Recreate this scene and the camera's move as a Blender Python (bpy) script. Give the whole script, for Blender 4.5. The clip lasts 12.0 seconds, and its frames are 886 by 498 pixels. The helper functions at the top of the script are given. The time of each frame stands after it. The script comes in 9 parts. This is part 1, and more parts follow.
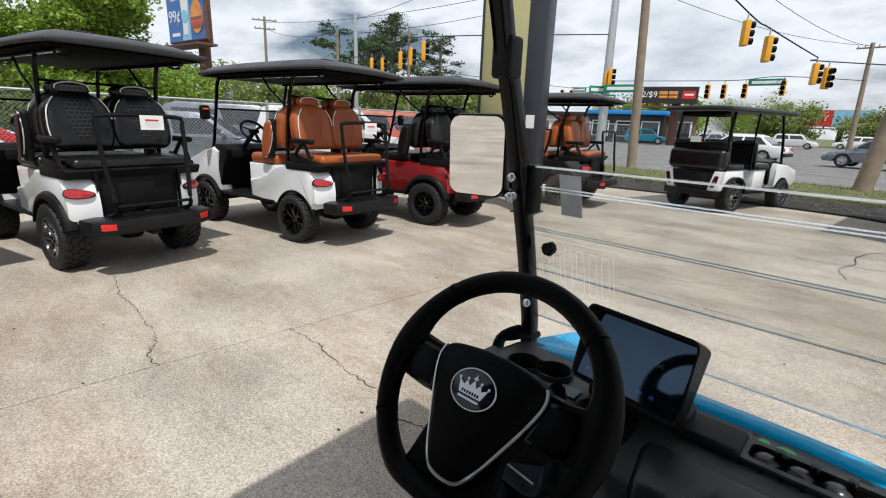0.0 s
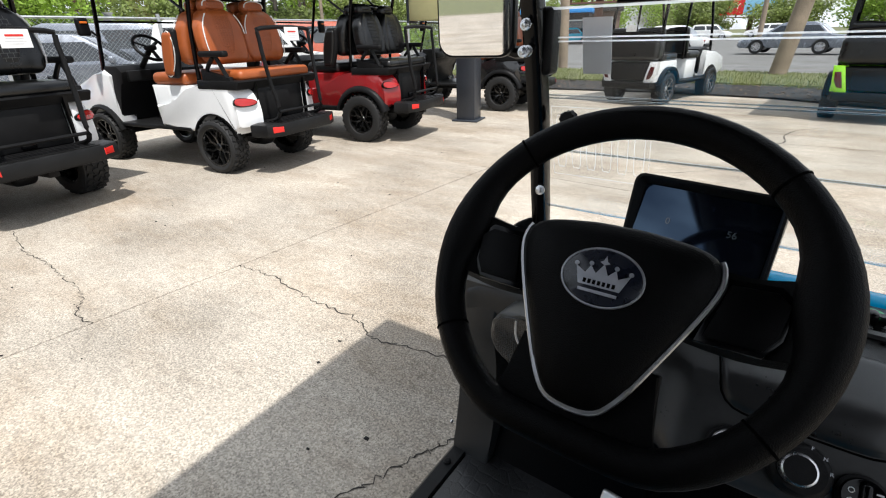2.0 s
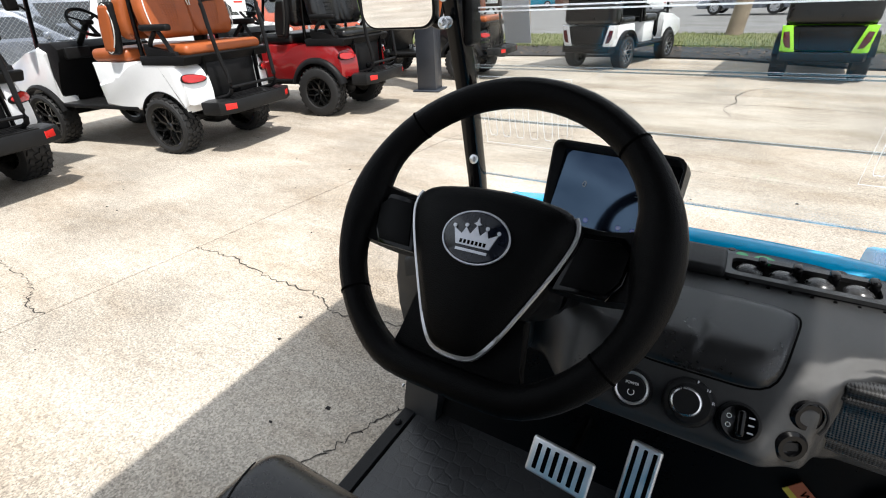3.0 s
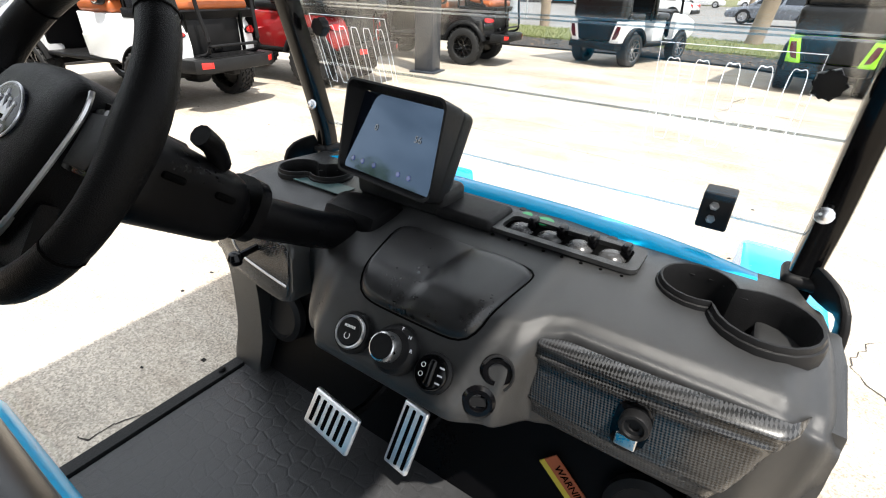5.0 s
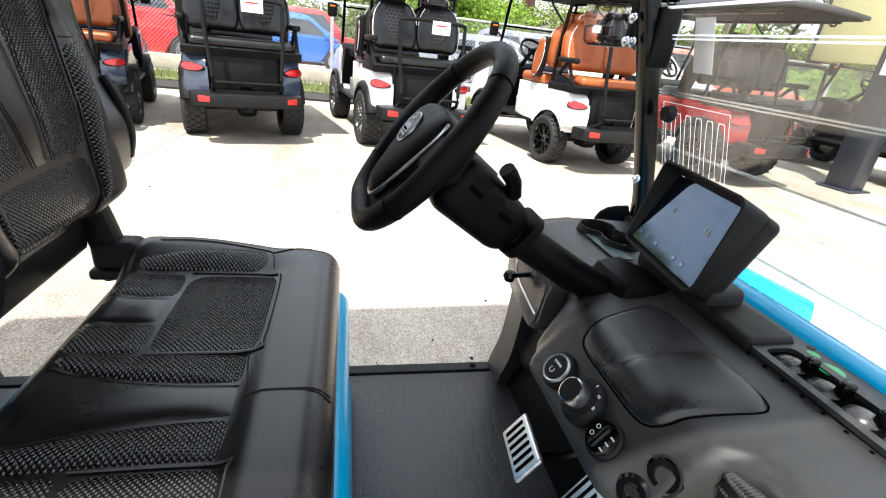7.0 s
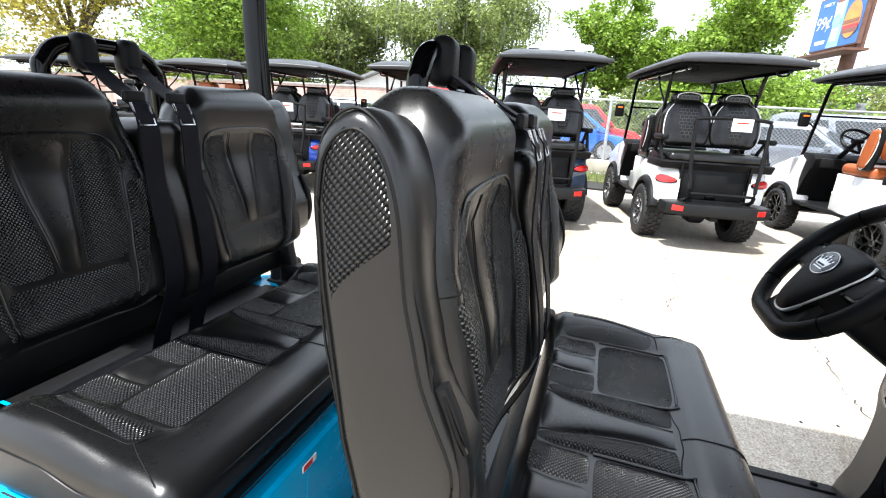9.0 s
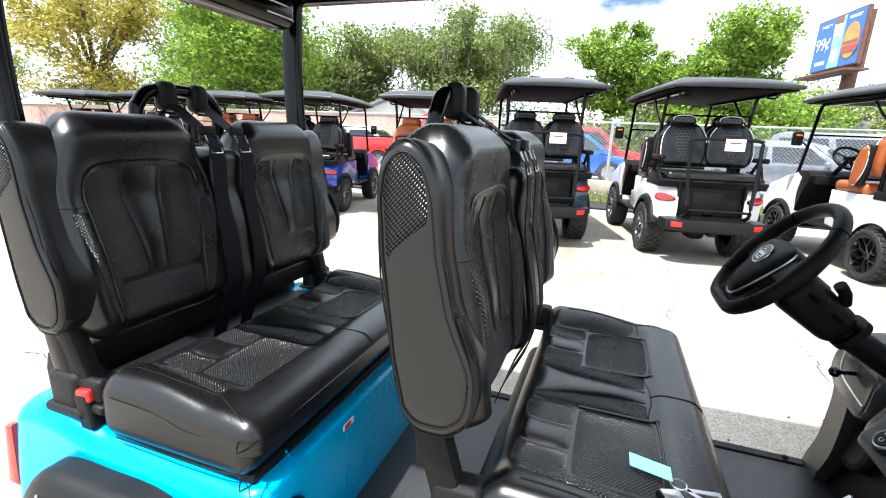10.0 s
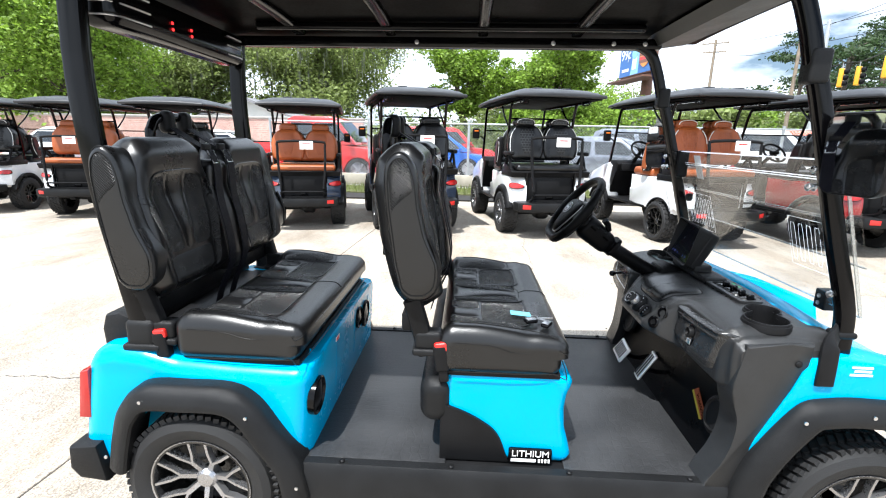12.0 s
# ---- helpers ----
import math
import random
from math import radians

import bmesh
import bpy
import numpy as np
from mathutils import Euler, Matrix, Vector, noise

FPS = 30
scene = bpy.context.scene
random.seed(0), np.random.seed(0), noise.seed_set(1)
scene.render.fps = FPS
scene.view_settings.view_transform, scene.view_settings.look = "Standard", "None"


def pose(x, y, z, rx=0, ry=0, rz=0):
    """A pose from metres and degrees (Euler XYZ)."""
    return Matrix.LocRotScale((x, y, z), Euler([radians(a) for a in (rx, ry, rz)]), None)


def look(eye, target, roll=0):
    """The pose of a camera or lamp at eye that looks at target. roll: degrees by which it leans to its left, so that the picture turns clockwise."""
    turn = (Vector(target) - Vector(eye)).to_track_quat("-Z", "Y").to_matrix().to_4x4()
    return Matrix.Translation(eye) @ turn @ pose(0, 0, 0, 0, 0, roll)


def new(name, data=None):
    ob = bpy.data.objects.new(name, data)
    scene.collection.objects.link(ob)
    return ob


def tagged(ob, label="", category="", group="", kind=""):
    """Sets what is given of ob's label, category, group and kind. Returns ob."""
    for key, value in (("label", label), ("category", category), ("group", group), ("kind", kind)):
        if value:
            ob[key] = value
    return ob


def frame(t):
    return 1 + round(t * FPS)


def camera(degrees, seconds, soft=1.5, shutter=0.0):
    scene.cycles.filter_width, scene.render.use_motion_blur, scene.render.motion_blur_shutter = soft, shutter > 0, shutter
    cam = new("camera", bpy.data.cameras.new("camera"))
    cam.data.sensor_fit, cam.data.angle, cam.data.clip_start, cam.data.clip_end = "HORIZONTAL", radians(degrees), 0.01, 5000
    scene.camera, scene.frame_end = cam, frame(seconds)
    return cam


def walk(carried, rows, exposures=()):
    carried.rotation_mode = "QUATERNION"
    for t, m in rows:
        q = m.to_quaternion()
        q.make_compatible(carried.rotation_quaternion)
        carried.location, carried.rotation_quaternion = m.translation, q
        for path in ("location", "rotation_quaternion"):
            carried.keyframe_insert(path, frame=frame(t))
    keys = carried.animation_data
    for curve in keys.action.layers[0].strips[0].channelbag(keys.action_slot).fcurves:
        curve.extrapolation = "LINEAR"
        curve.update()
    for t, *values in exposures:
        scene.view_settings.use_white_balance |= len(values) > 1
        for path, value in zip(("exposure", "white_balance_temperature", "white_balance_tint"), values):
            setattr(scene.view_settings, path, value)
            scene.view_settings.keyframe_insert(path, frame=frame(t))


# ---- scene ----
cam = camera(87.1, 12.0, soft=1.1)
PATH = [
    (0, (0.171, 0.018, 1.359), (-1.167, 1.412, 0.843), 2.1),
    (0.5, (0.077, 0.049, 1.322), (-1.293, 1.383, 0.735), 1.8),
    (1, (-0.021, 0.073, 1.271), (-1.361, 1.408, 0.622), 1.1),
    (1.5, (-0.059, 0.075, 1.241), (-1.289, 1.477, 0.52), -0.5),
    (2, (-0.058, 0.065, 1.23), (-1.126, 1.537, 0.399), -1.5),
    (2.5, (-0.035, 0.059, 1.234), (-1.013, 1.554, 0.335), -2.3),
    (2.7, (-0.012, 0.064, 1.239), (-0.968, 1.561, 0.32), -2.7),
    (4.3, (0.247, 0.194, 1.177), (-0.699, 1.656, 0.194), -0.9),
    (4.5, (0.29, 0.215, 1.161), (-0.663, 1.675, 0.181), -0.0),
    (5, (0.374, 0.297, 1.144), (-0.591, 1.751, 0.167), 2.0),
    (5.5, (0.428, 0.383, 1.124), (-0.644, 1.784, 0.181), 3.8),
    (6, (0.473, 0.414, 1.11), (-0.873, 1.593, 0.216), 6.0),
    (6.5, (0.497, 0.392, 1.122), (-1.108, 1.233, 0.275), 6.9),
    (7, (0.52, 0.329, 1.157), (-1.263, 0.747, 0.352), 6.6),
    (7.5, (0.556, 0.259, 1.187), (-1.286, 0.421, 0.426), 6.4),
    (7.7, (0.578, 0.226, 1.199), (-1.281, 0.269, 0.461), 6.1),
    (9.3, (0.905, -0.007, 1.288), (-0.903, -0.677, 0.755), 2.9),
    (9.5, (0.94, -0.006, 1.294), (-0.864, -0.7, 0.781), 2.7),
    (10, (1.067, 0.069, 1.279), (-0.768, -0.568, 0.799), 2.4),
    (10.5, (1.207, 0.136, 1.269), (-0.669, -0.343, 0.768), 1.6),
    (11, (1.363, 0.113, 1.287), (-0.545, -0.204, 0.779), 1.2),
    (11.5, (1.573, 0.035, 1.287), (-0.356, -0.164, 0.798), 1.1),
    (12, (1.766, 0.003, 1.308), (-0.178, -0.093, 0.846), 1.1),
]
EXPOSURES = [(0, -0.1, 6250, 10), (1.0, 0.05, 6250, 10), (1.5, 0.3, 6250, 10), (2.5, 0.5, 6250, 10), (4.5, 1.25, 6450, 10), (5.5, 1.33, 6500, 10), (6.0, 1.2, 6500, 10), (6.5, 1.23, 6450, 10), (7.5, 1.57, 6200, 10), (9.5, 1.42, 6050, 9), (10.5, 1.28, 5950, 8), (11.5, 1.18, 5920, 9), (12, 1.10, 5920, 9)]
walk(cam, [(t, look(eye, target, roll)) for t, eye, target, roll in PATH], EXPOSURES)

# ---- light ----
SUN_TO = Vector((0.76, -0.385, 1.75)).normalized()      # towards the sun
world = bpy.data.worlds.new("sky")
scene.world = world
world.use_nodes = True
nt = world.node_tree
nt.nodes.clear()
w_out = nt.nodes.new("ShaderNodeOutputWorld")
w_bg = nt.nodes.new("ShaderNodeBackground")
sky = nt.nodes.new("ShaderNodeTexSky")
sky.sky_type = "NISHITA"
sky.sun_disc = False
sky.sun_elevation = math.asin(SUN_TO.z)
sky.sun_rotation = math.atan2(SUN_TO.x, SUN_TO.y)
sky.dust_density = 2.0
w_tc = nt.nodes.new("ShaderNodeTexCoord")
w_map = nt.nodes.new("ShaderNodeMapping")
w_map.inputs["Scale"].default_value = (1.0, 1.0, 2.6)
w_noise = nt.nodes.new("ShaderNodeTexNoise")
w_noise.inputs["Scale"].default_value = 2.3
w_noise.inputs["Detail"].default_value = 7
w_noise.inputs["Roughness"].default_value = 0.55
w_ramp = nt.nodes.new("ShaderNodeValToRGB")
w_ramp.color_ramp.elements[0].position, w_ramp.color_ramp.elements[0].color = 0.36, (0.0, 0.0, 0.0, 1)
w_ramp.color_ramp.elements[1].position, w_ramp.color_ramp.elements[1].color = 0.50, (1, 1, 1, 1)
w_shade = nt.nodes.new("ShaderNodeValToRGB")
w_shade.color_ramp.elements[0].position, w_shade.color_ramp.elements[0].color = 0.40, (18.5, 18.8, 19.2, 1)
w_shade.color_ramp.elements[1].position, w_shade.color_ramp.elements[1].color = 0.66, (8.0, 8.9, 9.8, 1)
w_mix = nt.nodes.new("ShaderNodeMixRGB")
nt.links.new(w_tc.outputs["Generated"], w_map.inputs["Vector"])
nt.links.new(w_map.outputs["Vector"], w_noise.inputs["Vector"])
nt.links.new(w_noise.outputs["Fac"], w_ramp.inputs["Fac"])
nt.links.new(w_noise.outputs["Fac"], w_shade.inputs["Fac"])
nt.links.new(w_ramp.outputs["Color"], w_mix.inputs["Fac"])
nt.links.new(sky.outputs["Color"], w_mix.inputs["Color1"])
nt.links.new(w_shade.outputs["Color"], w_mix.inputs["Color2"])
nt.links.new(w_mix.outputs["Color"], w_bg.inputs["Color"])
nt.links.new(w_bg.outputs["Background"], w_out.inputs["Surface"])
w_bg.inputs["Strength"].default_value = 0.068

sun = new("sun", bpy.data.lights.new("sun", "SUN"))
sun.data.energy = 4.3
sun.data.angle = radians(0.9)
sun.data.color = (1.0, 0.95, 0.87)
sun.matrix_world = look(SUN_TO * 60, (0, 0, 0))

# ---- materials ----
MATS = {}


def surf(name, col, rough=0.5, metal=0.0, var=0.12, scale=6.0, bump=0.0, bscale=300.0, coat=0.0, spec=0.5, rvar=0.1, ior=1.5):
    """A procedural surface: colour varied at two scales, roughness varied, fine relief."""
    if name in MATS:
        return MATS[name]
    m = bpy.data.materials.new(name)
    m.use_nodes = True
    t = m.node_tree
    b = t.nodes["Principled BSDF"]
    tc = t.nodes.new("ShaderNodeTexCoord")
    n1 = t.nodes.new("ShaderNodeTexNoise")
    n1.inputs["Scale"].default_value = scale
    n1.inputs["Detail"].default_value = 6
    n2 = t.nodes.new("ShaderNodeTexNoise")
    n2.inputs["Scale"].default_value = scale * 17
    n2.inputs["Detail"].default_value = 3
    t.links.new(tc.outputs["Object"], n1.inputs["Vector"])
    t.links.new(tc.outputs["Object"], n2.inputs["Vector"])
    add = t.nodes.new("ShaderNodeMath")
    add.operation = "MULTIPLY_ADD"
    t.links.new(n2.outputs["Fac"], add.inputs[0])
    add.inputs[1].default_value = 0.45
    t.links.new(n1.outputs["Fac"], add.inputs[2])
    ramp = t.nodes.new("ShaderNodeMapRange")
    ramp.inputs["From Min"].default_value, ramp.inputs["From Max"].default_value = 0.45, 1.0
    ramp.inputs["To Min"].default_value, ramp.inputs["To Max"].default_value = 1 - var, 1 + var
    t.links.new(add.outputs[0], ramp.inputs["Value"])
    mul = t.nodes.new("ShaderNodeVectorMath")
    mul.operation = "SCALE"
    mul.inputs[0].default_value = col[:3]
    t.links.new(ramp.outputs["Result"], mul.inputs["Scale"])
    t.links.new(mul.outputs["Vector"], b.inputs["Base Color"])
    rr = t.nodes.new("ShaderNodeMapRange")
    rr.inputs["From Min"].default_value, rr.inputs["From Max"].default_value = 0.45, 1.0
    rr.inputs["To Min"].default_value, rr.inputs["To Max"].default_value = max(0.02, rough - rvar), min(1, rough + rvar)
    t.links.new(add.outputs[0], rr.inputs["Value"])
    t.links.new(rr.outputs["Result"], b.inputs["Roughness"])
    b.inputs["Metallic"].default_value = metal
    b.inputs["Specular IOR Level"].default_value = spec
    b.inputs["IOR"].default_value = ior
    b.inputs["Coat Weight"].default_value = coat
    b.inputs["Coat Roughness"].default_value = 0.05
    if bump:
        nb = t.nodes.new("ShaderNodeTexNoise")
        nb.inputs["Scale"].default_value = bscale
        nb.inputs["Detail"].default_value = 2
        t.links.new(tc.outputs["Object"], nb.inputs["Vector"])
        bp = t.nodes.new("ShaderNodeBump")
        bp.inputs["Strength"].default_value = bump
        bp.inputs["Distance"].default_value = 0.002
        t.links.new(nb.outputs["Fac"], bp.inputs["Height"])
        t.links.new(bp.outputs["Normal"], b.inputs["Normal"])
    MATS[name] = m
    return m


def cells(m, kind, scale, strength, dist=0.003, stretch=(1, 1, 1), rand=1.0):
    """Adds a cell, weave or hole relief to a material."""
    t = m.node_tree
    b = t.nodes["Principled BSDF"]
    tc = t.nodes.new("ShaderNodeTexCoord")
    mp = t.nodes.new("ShaderNodeMapping")
    mp.inputs["Scale"].default_value = [scale * s for s in stretch]
    t.links.new(tc.outputs["Object"], mp.inputs["Vector"])
    if kind == "voronoi":
        tx = t.nodes.new("ShaderNodeTexVoronoi")
        tx.feature = "DISTANCE_TO_EDGE"
        tx.inputs["Scale"].default_value = 1.0
        tx.inputs["Randomness"].default_value = rand
        out = tx.outputs["Distance"]
        mr = t.nodes.new("ShaderNodeMapRange")
        mr.inputs["From Max"].default_value = 0.12
        t.links.new(out, mr.inputs["Value"])
        out = mr.outputs["Result"]
    elif kind in ("holes", "beads"):
        tx = t.nodes.new("ShaderNodeTexVoronoi")
        tx.inputs["Scale"].default_value = 1.0
        tx.inputs["Randomness"].default_value = rand
        mr = t.nodes.new("ShaderNodeMapRange")
        mr.inputs["From Min"].default_value = 0.15
        mr.inputs["From Max"].default_value = 0.45
        if kind == "beads":
            mr.inputs["From Min"].default_value, mr.inputs["From Max"].default_value = 0.62, 0.12
            mp.inputs["Rotation"].default_value = (radians(45) if stretch[0] == 0 else 0, radians(45) if stretch[1] == 0 else 0, radians(45) if stretch[2] == 0 else 0)
            mp.vector_type = "TEXTURE"
            mp.inputs["Scale"].default_value = [1 / (scale * s) if s else 1e4 for s in stretch]
        t.links.new(tx.outputs["Distance"], mr.inputs["Value"])
        out = mr.outputs["Result"]
    else:
        mp.inputs["Rotation"].default_value = (0, 0, radians(38))
        tx = t.nodes.new("ShaderNodeTexChecker")
        tx.inputs["Scale"].default_value = 1.0
        out = tx.outputs["Fac"]
    t.links.new(mp.outputs["Vector"], tx.inputs["Vector"])
    bp = t.nodes.new("ShaderNodeBump")
    bp.inputs["Strength"].default_value = strength
    bp.inputs["Distance"].default_value = dist
    t.links.new(out, bp.inputs["Height"])
    old = b.inputs["Normal"].links
    if old:
        t.links.new(old[0].from_socket, bp.inputs["Normal"])
    t.links.new(bp.outputs["Normal"], b.inputs["Normal"])
    return m, out


def shade_hollows(m, height, dark):
    """Puts shade into the hollows of a relief: darker colour and hardly any gloss in them."""
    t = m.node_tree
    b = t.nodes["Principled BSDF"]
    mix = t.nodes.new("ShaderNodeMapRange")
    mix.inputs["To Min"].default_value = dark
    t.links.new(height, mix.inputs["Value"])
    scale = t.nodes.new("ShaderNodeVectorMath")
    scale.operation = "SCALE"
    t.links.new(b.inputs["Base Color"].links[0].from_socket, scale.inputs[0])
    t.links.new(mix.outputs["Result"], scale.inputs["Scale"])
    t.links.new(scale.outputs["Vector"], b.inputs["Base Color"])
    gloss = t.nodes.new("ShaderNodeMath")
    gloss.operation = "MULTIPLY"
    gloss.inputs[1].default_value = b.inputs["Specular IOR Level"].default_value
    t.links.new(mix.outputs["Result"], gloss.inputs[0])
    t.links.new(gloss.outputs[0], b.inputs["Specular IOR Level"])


def glass(name, col=(1, 1, 1), rough=0.0, gloss=0.12):
    """Thin clear sheet: mostly see-through, with a little mirror gloss at a glancing angle."""
    m = bpy.data.materials.new(name)
    m.use_nodes = True
    t = m.node_tree
    t.nodes.clear()
    o = t.nodes.new("ShaderNodeOutputMaterial")
    tr = t.nodes.new("ShaderNodeBsdfTransparent")
    tr.inputs["Color"].default_value = (*col, 1)
    gl = t.nodes.new("ShaderNodeBsdfGlossy")
    gl.inputs["Roughness"].default_value = rough
    lw = t.nodes.new("ShaderNodeLayerWeight")
    lw.inputs["Blend"].default_value = 0.5
    pw = t.nodes.new("ShaderNodeMath")
    pw.operation = "POWER"
    pw.inputs[1].default_value = 4.0
    t.links.new(lw.outputs["Facing"], pw.inputs[0])
    fr = t.nodes.new("ShaderNodeMath")
    fr.operation = "MULTIPLY_ADD"
    fr.inputs[1].default_value, fr.inputs[2].default_value = 0.45, gloss * 0.3
    t.links.new(pw.outputs[0], fr.inputs[0])
    mx = t.nodes.new("ShaderNodeMixShader")
    t.links.new(fr.outputs[0], mx.inputs["Fac"])
    t.links.new(tr.outputs["BSDF"], mx.inputs[1])
    t.links.new(gl.outputs["BSDF"], mx.inputs[2])
    t.links.new(mx.outputs["Shader"], o.inputs["Surface"])
    return m


def glow(name, col, power):
    m = bpy.data.materials.new(name)
    m.use_nodes = True
    b = m.node_tree.nodes["Principled BSDF"]
    b.inputs["Base Color"].default_value = (*col, 1)
    b.inputs["Emission Color"].default_value = (*col, 1)
    b.inputs["Emission Strength"].default_value = power
    b.inputs["Roughness"].default_value = 0.06
    b.inputs["Coat Weight"].default_value = 1.0
    return m


BLUE = surf("blue_paint", (0.001, 0.335, 0.62), 0.26, var=0.03, scale=3, coat=0.16, rvar=0.03, spec=0.28)
PLASTIC = surf("textured_black_plastic", (0.0085, 0.0085, 0.0090), 0.40, var=0.25, scale=9, bump=0.3, bscale=900, spec=0.22, ior=1.35)
DASH_P = surf("grained_dash_plastic", (0.0185, 0.0187, 0.0192), 0.37, var=0.3, scale=7, bump=0.22, bscale=2200, spec=0.5, ior=1.45)
PLASTIC_G = surf("grey_black_plastic", (0.0105, 0.0107, 0.0112), 0.38, var=0.25, scale=9, bump=0.3, bscale=1900, spec=0.17)
GLOSSB = surf("gloss_black_paint", (0.002, 0.002, 0.0024), 0.14, var=0.1, scale=8, coat=0.0, rvar=0.05, spec=0.2)
VINYL = surf("black_vinyl", (0.0055, 0.0055, 0.0058), 0.29, var=0.2, scale=7, bump=0.10, bscale=1500, rvar=0.03, spec=0.50)
PERF, WOVEN = {}, {}
for plane, st in (("flat", (1, 1, 0)), ("front", (1, 0, 1)), ("side", (0, 1, 1))):
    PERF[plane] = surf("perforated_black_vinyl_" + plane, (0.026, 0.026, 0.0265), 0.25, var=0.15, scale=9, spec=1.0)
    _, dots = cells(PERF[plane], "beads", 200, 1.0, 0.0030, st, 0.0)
    # shade between the beads goes into the vinyl's colour
    shade_hollows(PERF[plane], dots, 0.12)
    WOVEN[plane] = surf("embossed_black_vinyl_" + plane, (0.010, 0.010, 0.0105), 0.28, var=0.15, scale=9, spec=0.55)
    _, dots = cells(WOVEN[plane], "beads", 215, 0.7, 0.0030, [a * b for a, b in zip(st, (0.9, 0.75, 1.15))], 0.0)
    shade_hollows(WOVEN[plane], dots, 0.10)
THREAD = surf("dark_thread", (0.006, 0.006, 0.006), 0.6, spec=0.2)
BELT = surf("black_webbing", (0.005, 0.005, 0.009), 0.6, var=0.15, scale=30, bump=0.6, bscale=900, spec=0.12)
COLUMN_P = surf("column_plastic", (0.002, 0.002, 0.0023), 0.33, var=0.2, scale=9, bump=0.2, bscale=1400, spec=0.16, ior=1.3)
RUBBER = surf("tyre_rubber", (0.009, 0.009, 0.0094), 0.7, var=0.25, scale=12, bump=0.5, bscale=250)
MATRUB = surf("rubber_floor_mat", (0.027, 0.0275, 0.029), 0.42, var=0.45, scale=5, bump=0.3, bscale=500)
cells(MATRUB, "voronoi", 34, 0.14, 0.003, (1, 1, 0.02), 0.6)
CARBON = surf("carbon_weave_plastic", (0.012, 0.012, 0.013), 0.26, var=0.1, scale=9, coat=0.12, spec=0.42)
_, weave = cells(CARBON, "checker", 380, 0.5, 0.0010, (0.95, 1.05, 0.0))
w_col = CARBON.node_tree.nodes.new("ShaderNodeMixRGB")
w_col.inputs["Color1"].default_value, w_col.inputs["Color2"].default_value = (0.004, 0.004, 0.004, 1), (0.036, 0.036, 0.037, 1)
CARBON.node_tree.links.new(weave, w_col.inputs["Fac"])
CARBON.node_tree.links.new(w_col.outputs["Color"], CARBON.node_tree.nodes["Principled BSDF"].inputs["Base Color"])
STEEL = surf("brushed_steel", (0.62, 0.62, 0.63), 0.3, 1.0, var=0.12, scale=30)
ALU = surf("bare_aluminium", (0.55, 0.55, 0.56), 0.38, 0.9, var=0.15, scale=20)
# clear acrylic edges coloured white, in place of the light they pipe
LIT_EDGE = bpy.data.materials.new("lit_acrylic_edge")
LIT_EDGE.use_nodes = True
h_b = LIT_EDGE.node_tree.nodes["Principled BSDF"]
h_b.inputs["Base Color"].default_value = (0.95, 0.96, 0.98, 1)
h_b.inputs["Roughness"].default_value = 0.2
h_t = LIT_EDGE.node_tree.nodes.new("ShaderNodeBsdfTranslucent")
h_t.inputs["Color"].default_value = (0.95, 0.96, 0.98, 1)
h_m = LIT_EDGE.node_tree.nodes.new("ShaderNodeAddShader")
LIT_EDGE.node_tree.links.new(h_b.outputs["BSDF"], h_m.inputs[0])
LIT_EDGE.node_tree.links.new(h_t.outputs["BSDF"], h_m.inputs[1])
h_c = LIT_EDGE.node_tree.nodes.new("ShaderNodeBsdfTransparent")
h_x = LIT_EDGE.node_tree.nodes.new("ShaderNodeMixShader")
h_x.inputs["Fac"].default_value = 0.34
LIT_EDGE.node_tree.links.new(h_c.outputs["BSDF"], h_x.inputs[1])
LIT_EDGE.node_tree.links.new(h_m.outputs["Shader"], h_x.inputs[2])
LIT_EDGE.node_tree.links.new(h_x.outputs["Shader"], LIT_EDGE.node_tree.nodes["Material Output"].inputs["Surface"])
RED = surf("red_plastic", (0.62, 0.02, 0.015), 0.3, var=0.1)
REDLENS = surf("red_lens", (0.36, 0.010, 0.009), 0.12, var=0.1, coat=0.6)
AMBER = surf("amber_lens", (0.75, 0.17, 0.02), 0.2, var=0.1)
WHITE = surf("white_paint", (0.78, 0.79, 0.8), 0.2, var=0.04, scale=3, coat=0.7, rvar=0.04)
PAPER = surf("white_card", (0.8, 0.8, 0.78), 0.6, var=0.06)
CLEAR = glass("clear_acrylic", (0.982, 0.988, 0.988), 0.0, 0.12)
EDGE = glass("polished_acrylic_edge", (0.85, 0.9, 0.92), 0.25, 1.3)
MIRROR = surf("mirror_glass", (0.85, 0.86, 0.87), 0.02, 1.0, var=0.02, rvar=0.01)
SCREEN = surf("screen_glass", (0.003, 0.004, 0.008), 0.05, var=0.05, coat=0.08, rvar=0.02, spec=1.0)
SCREEN.node_tree.nodes["Principled BSDF"].inputs["Specular Tint"].default_value = (0.42, 0.66, 1.0, 1)      # blue of a mirrored sky, put into the gloss colour
GREEN_S = surf("green_sticker", (0.02, 0.42, 0.12), 0.4)
BLACKHOLE = surf("dark_cavity", (0.0015, 0.0015, 0.0015), 0.9, spec=0.02)
GREYPAPER = surf("grey_sticker_back", (0.60, 0.60, 0.63), 0.6, var=0.1)

